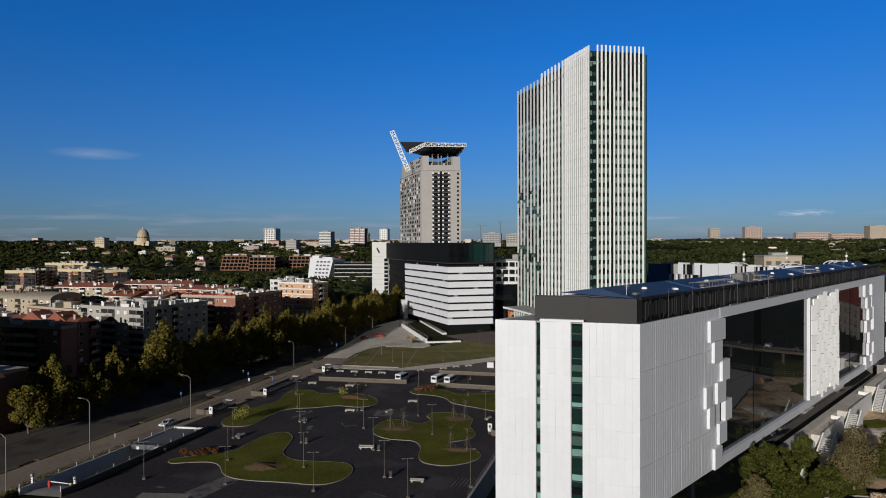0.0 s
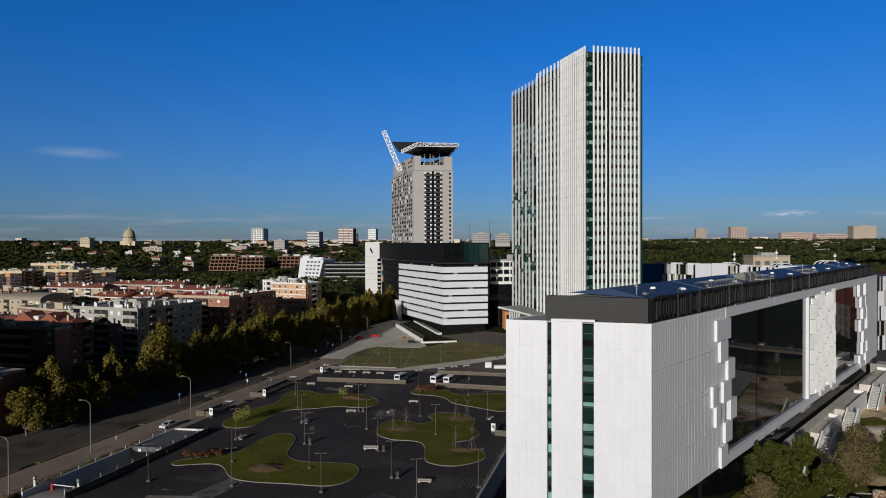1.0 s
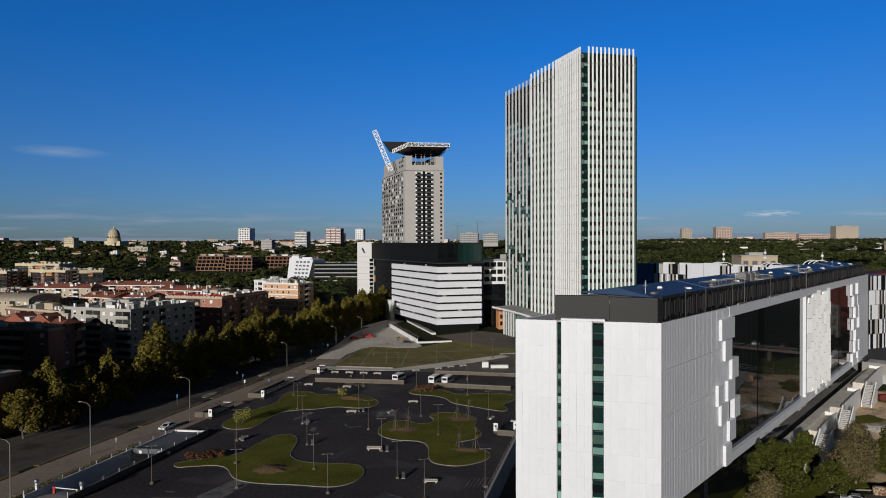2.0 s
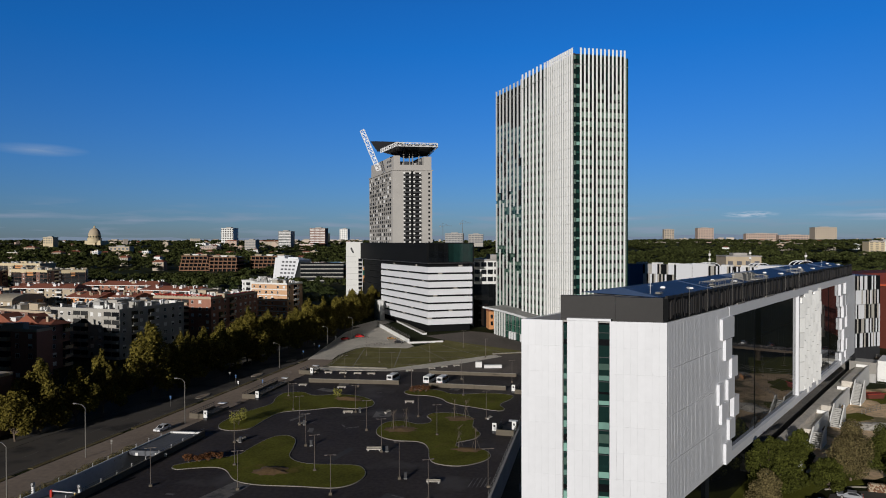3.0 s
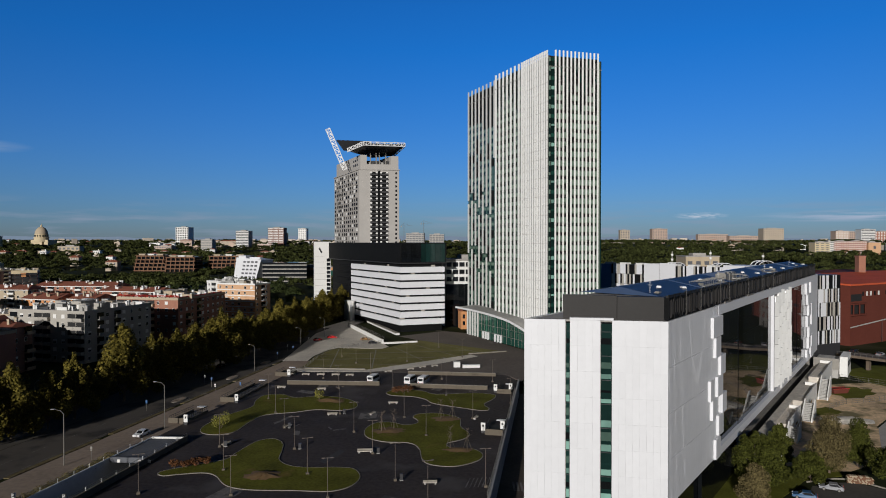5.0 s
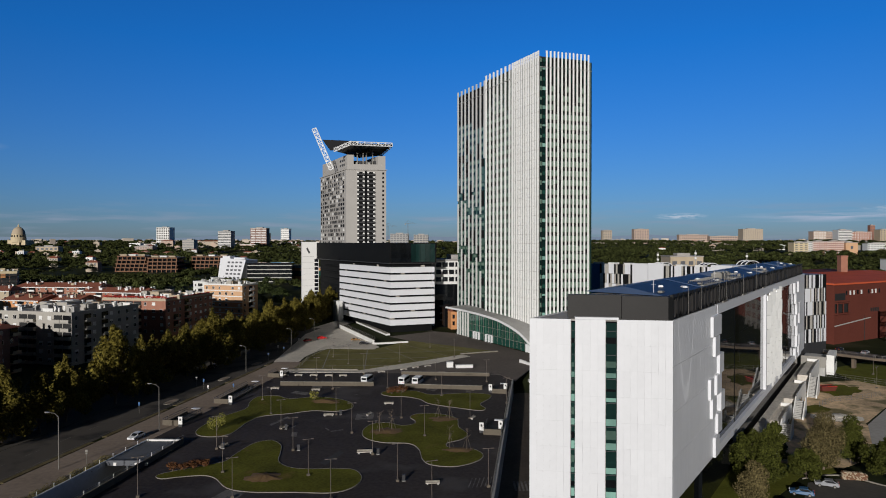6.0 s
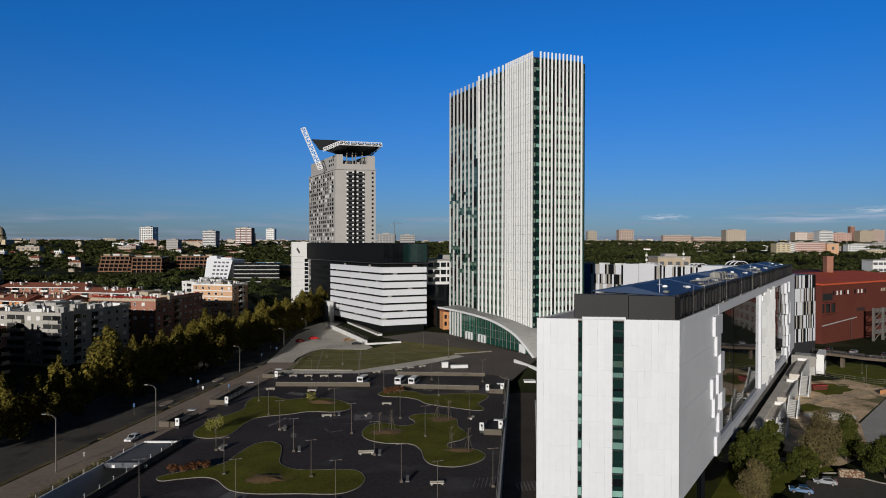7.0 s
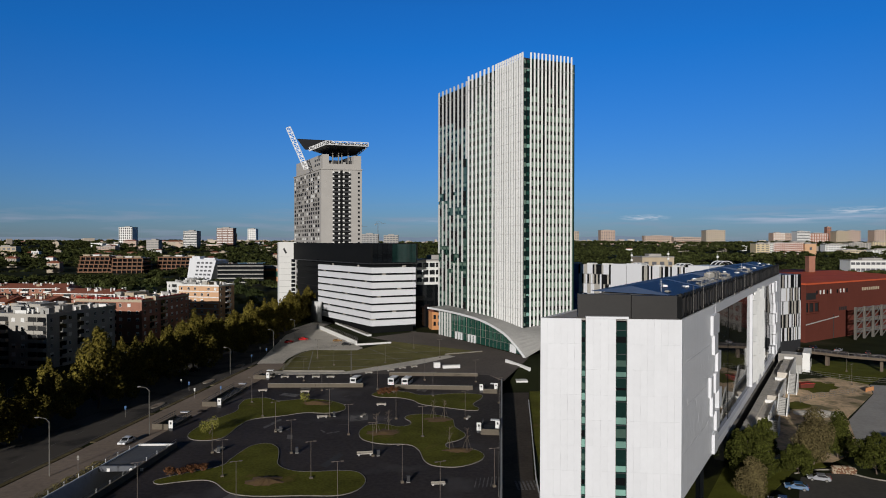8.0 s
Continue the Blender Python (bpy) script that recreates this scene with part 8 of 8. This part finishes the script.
skip = thing("waste_skip", "orange-red steel waste container on the yard", "container", pose(99.6, 210, -4.02, 0, 0, 12) @ Matrix.Scale(0.8, 4))
part("tub", MB().add([(-3, -1.2, 0.15), (3, -1.2, 0.15), (3, 1.2, 0.15), (-3, 1.2, 0.15), (-3.6, -1.4, 2.0), (3.6, -1.4, 2.0), (3.6, 1.4, 2.0), (-3.6, 1.4, 2.0)],
                     [(3, 2, 1, 0), (0, 1, 5, 4), (1, 2, 6, 5), (2, 3, 7, 6), (3, 0, 4, 7), (4, 5, 6, 7)]), M["redmetal"], skip)
part("rim", MB().box(-3.7, -1.5, 1.95, 3.7, -1.38, 2.1).box(-3.7, 1.38, 1.95, 3.7, 1.5, 2.1), M["red"], skip)
part("runner", MB().box(-3, -0.8, 0, 3, -0.6, 0.15).box(-3, 0.6, 0, 3, 0.8, 0.15), M["dark"], skip)
pile = thing("log_pile", "stacked pile of split reddish logs by the lot", "log pile", pose(60.2, 131.4, -4.0, 0, 0, -12) @ Matrix.Scale(0.85, 4))
rnd = random.Random(9)
for j in range(6):
    for i in range(16 - (j > 4) * 3):
        part("log", MB().rod((-2.6 + 0.34 * i + 0.17 * (j % 2), -0.5 + rnd.uniform(-0.12, 0.1), 0.16 + 0.3 * j), (-2.6 + 0.34 * i + 0.17 * (j % 2), 0.5, 0.16 + 0.3 * j), 0.16, n=7), M["rust"] if rnd.random() < 0.5 else M["tan"], pile)

via = thing("viaduct", "curved concrete viaduct with a metal railing and parked cars", "viaduct")
VP = [(122, 252), (133, 238), (150, 226), (172, 218), (205, 212)]
for a, b in zip(VP, VP[1:]):
    fr = frame_on(a, b)
    w = dist(a, b)
    part("deck", MB(fr).box(-0.1, 0, 0.6, w + 0.1, 10, 1.5), M["bark"], via, "brown-edged deck")
    part("carriageway", MB(fr).box(-0.1, 0.4, 1.5, w + 0.1, 9.6, 1.56), M["road"], via)
    part("pier", MB(fr).box(w / 2 - 0.5, 4, -4.2, w / 2 + 0.5, 6, 0.6), M["bark"], via)
    part("railing", MB(fr).box(0, 0.1, 2.4, w, 0.16, 2.48), M["steel"], via)
    for k in range(int(w / 2)):
        part("baluster", MB(fr).box(2 * k, 0.1, 1.5, 2 * k + 0.08, 0.16, 2.4), M["steel"], via)
for k, paint in enumerate(("car_black", "car_silver", "car_black", "car_white", "car_blue", "car_silver", "car_black", "car_white")):
    t = (k + 0.6) / 8
    p = along(VP, t)
    q = along(VP, min(1, t + 0.02))
    car(p[0] + 4.2, p[1] + 6.2, 1.56, math.degrees(math.atan2(q[1] - p[1], q[0] - p[0])) + 90, paint, "car parked on the viaduct deck", "cars on the viaduct")
fence([(112, 232), (124, 219), (140, 212), (160, 200)], -4.0, 1.6, 3.0, "grey mesh fence round the yard")
for x, y, z in ((131, 236, -4), (118, 214, -4), (140, 220, -4)):
    copy_thing(p_lamp, pose(x, y, z, 0, 0, 40))


# garden trees on the glass side
def garden_tree(name, label, x, y, h, r, leaf, seed, kind, count=5000, size=0.13):
    t = tree(name, label, seed, h, r, M[leaf], count, size, kind)
    t.matrix_basis = pose(x, y, -4.0)
    return tagged(t, group="garden trees")


M["leaf_green"] = mat("shrub_leaf", (0.05, 0.055, 0.01), 0.85, 0.4, 0.4, 2.0, 0.0, spec=0.1, island=0.45)
garden_tree("pine_tree", "dark green bushy pine beside the glass wall", 38.7, 128.6, 10.0, 5.2, "leaf_green", 60, "broad", 11000, 0.16)
garden_tree("pine_tree", "dark green bushy pine by the garden path", 44.5, 138, 7.0, 4.2, "leaf_green", 61, "broad", 8000, 0.16)
garden_tree("olive_tree", "grey-green conical conifer by the lot", 34.5, 118.9, 7.8, 3.6, "leaf_olive", 62, "cone", 8500, 0.13)
garden_tree("olive_tree", "large olive-brown leafy tree in the garden", 57.4, 137.2, 12.4, 5.0, "leaf_olive", 63, "cone", 13000, 0.15)
garden_tree("garden_tree", "bright green leafy tree in the garden", 65.6, 141.4, 10.6, 3.8, "leaf_green", 64, "cone", 9000, 0.16)
garden_tree("garden_tree", "green rounded tree behind the cars", 50.9, 131.8, 5.8, 3.4, "leaf_green", 65, "broad", 7500, 0.15)
garden_tree("garden_tree", "green rounded tree by the log pile", 67.0, 131.0, 7.6, 5.0, "leaf_green", 66, "broad", 9000, 0.16)
garden_tree("garden_tree", "green tree beside the podium stairs", 52.0, 147.0, 6.8, 3.0, "leaf_green", 67, "broad", 6500, 0.15)
garden_tree("garden_tree", "dark green tree at the lot's corner", 78.0, 127.0, 7.4, 5.0, "leaf_green", 68, "broad", 9000, 0.16)
garden_tree("garden_tree", "low dark green bush under the glass wall", 44.6, 133.0, 4.0, 3.0, "leaf_green", 69, "broad", 5000, 0.14)
garden_tree("garden_tree", "low dark green bush by the parked cars", 57.0, 138.8, 4.2, 2.8, "leaf_green", 70, "broad", 5000, 0.14)
garden_tree("garden_tree", "dark bush beside the garden path", 50.5, 143.5, 4.4, 2.6, "leaf_green", 71, "broad", 5000, 0.14)

# rubble, soil patches and grass on the yard
def patch(name, label, category, x, y, rx, ry, z, h, material, seed, a=0):
    """A low irregular heap or patch with a ragged outline."""
    rnd = random.Random(seed)
    n = 18
    rim = [rnd.uniform(0.75, 1.15) for _ in range(n)]
    m = MB(pose(x, y, z, 0, 0, a))
    rings = [[(rx * q * rim[i] * math.cos(6.2832 * i / n), ry * q * rim[i] * math.sin(6.2832 * i / n), h * hh * rnd.uniform(0.7, 1.2)) for i in range(n)] for q, hh in ((1.0, 0.02), (0.7, 0.45), (0.35, 0.9))]
    m.add([p for r in rings for p in r], [(k * n + i, k * n + (i + 1) % n, (k + 1) * n + (i + 1) % n, (k + 1) * n + i) for k in range(2) for i in range(n)] + [tuple(range(2 * n, 3 * n))])
    return setting(name, m, M[material], label, category)


patch("lawn_patch_1", "rough yellow-green grass on the yard", "grass", 104, 211, 10, 6, -4.015, 0.05, "grass", 1, 40)
patch("lawn_patch_2", "rough weeds beside the podium", "grass", 82, 187, 6, 4, -4.015, 0.06, "grass", 2, 40)
patch("lawn_patch_3", "rough weeds at the yard's edge", "grass", 73, 160, 6, 4, -4.015, 0.06, "grass", 3, 20)
patch("ground_rubble", "pale heap of rubble on the yard", "rubble", 84, 178, 7, 5, -4.01, 0.5, "rubble", 4, 20)
barrier = thing("orange_barrier", "orange plastic barrier at the yard fence", "barrier", pose(117.5, 204.5, -4.0, 0, 0, 30))
part("panel", MB().box(-2.4, -0.12, 0.1, 2.4, 0.12, 1.3).box(-2.4, -0.3, 0, -1.9, 0.3, 0.1).box(1.9, -0.3, 0, 2.4, 0.3, 0.1), M["orange"], barrier)
fence([(86, 190), (94, 196), (104, 199), (112, 203)], -4.0, 1.4, 2.2, "thin temporary mesh fence across the yard")
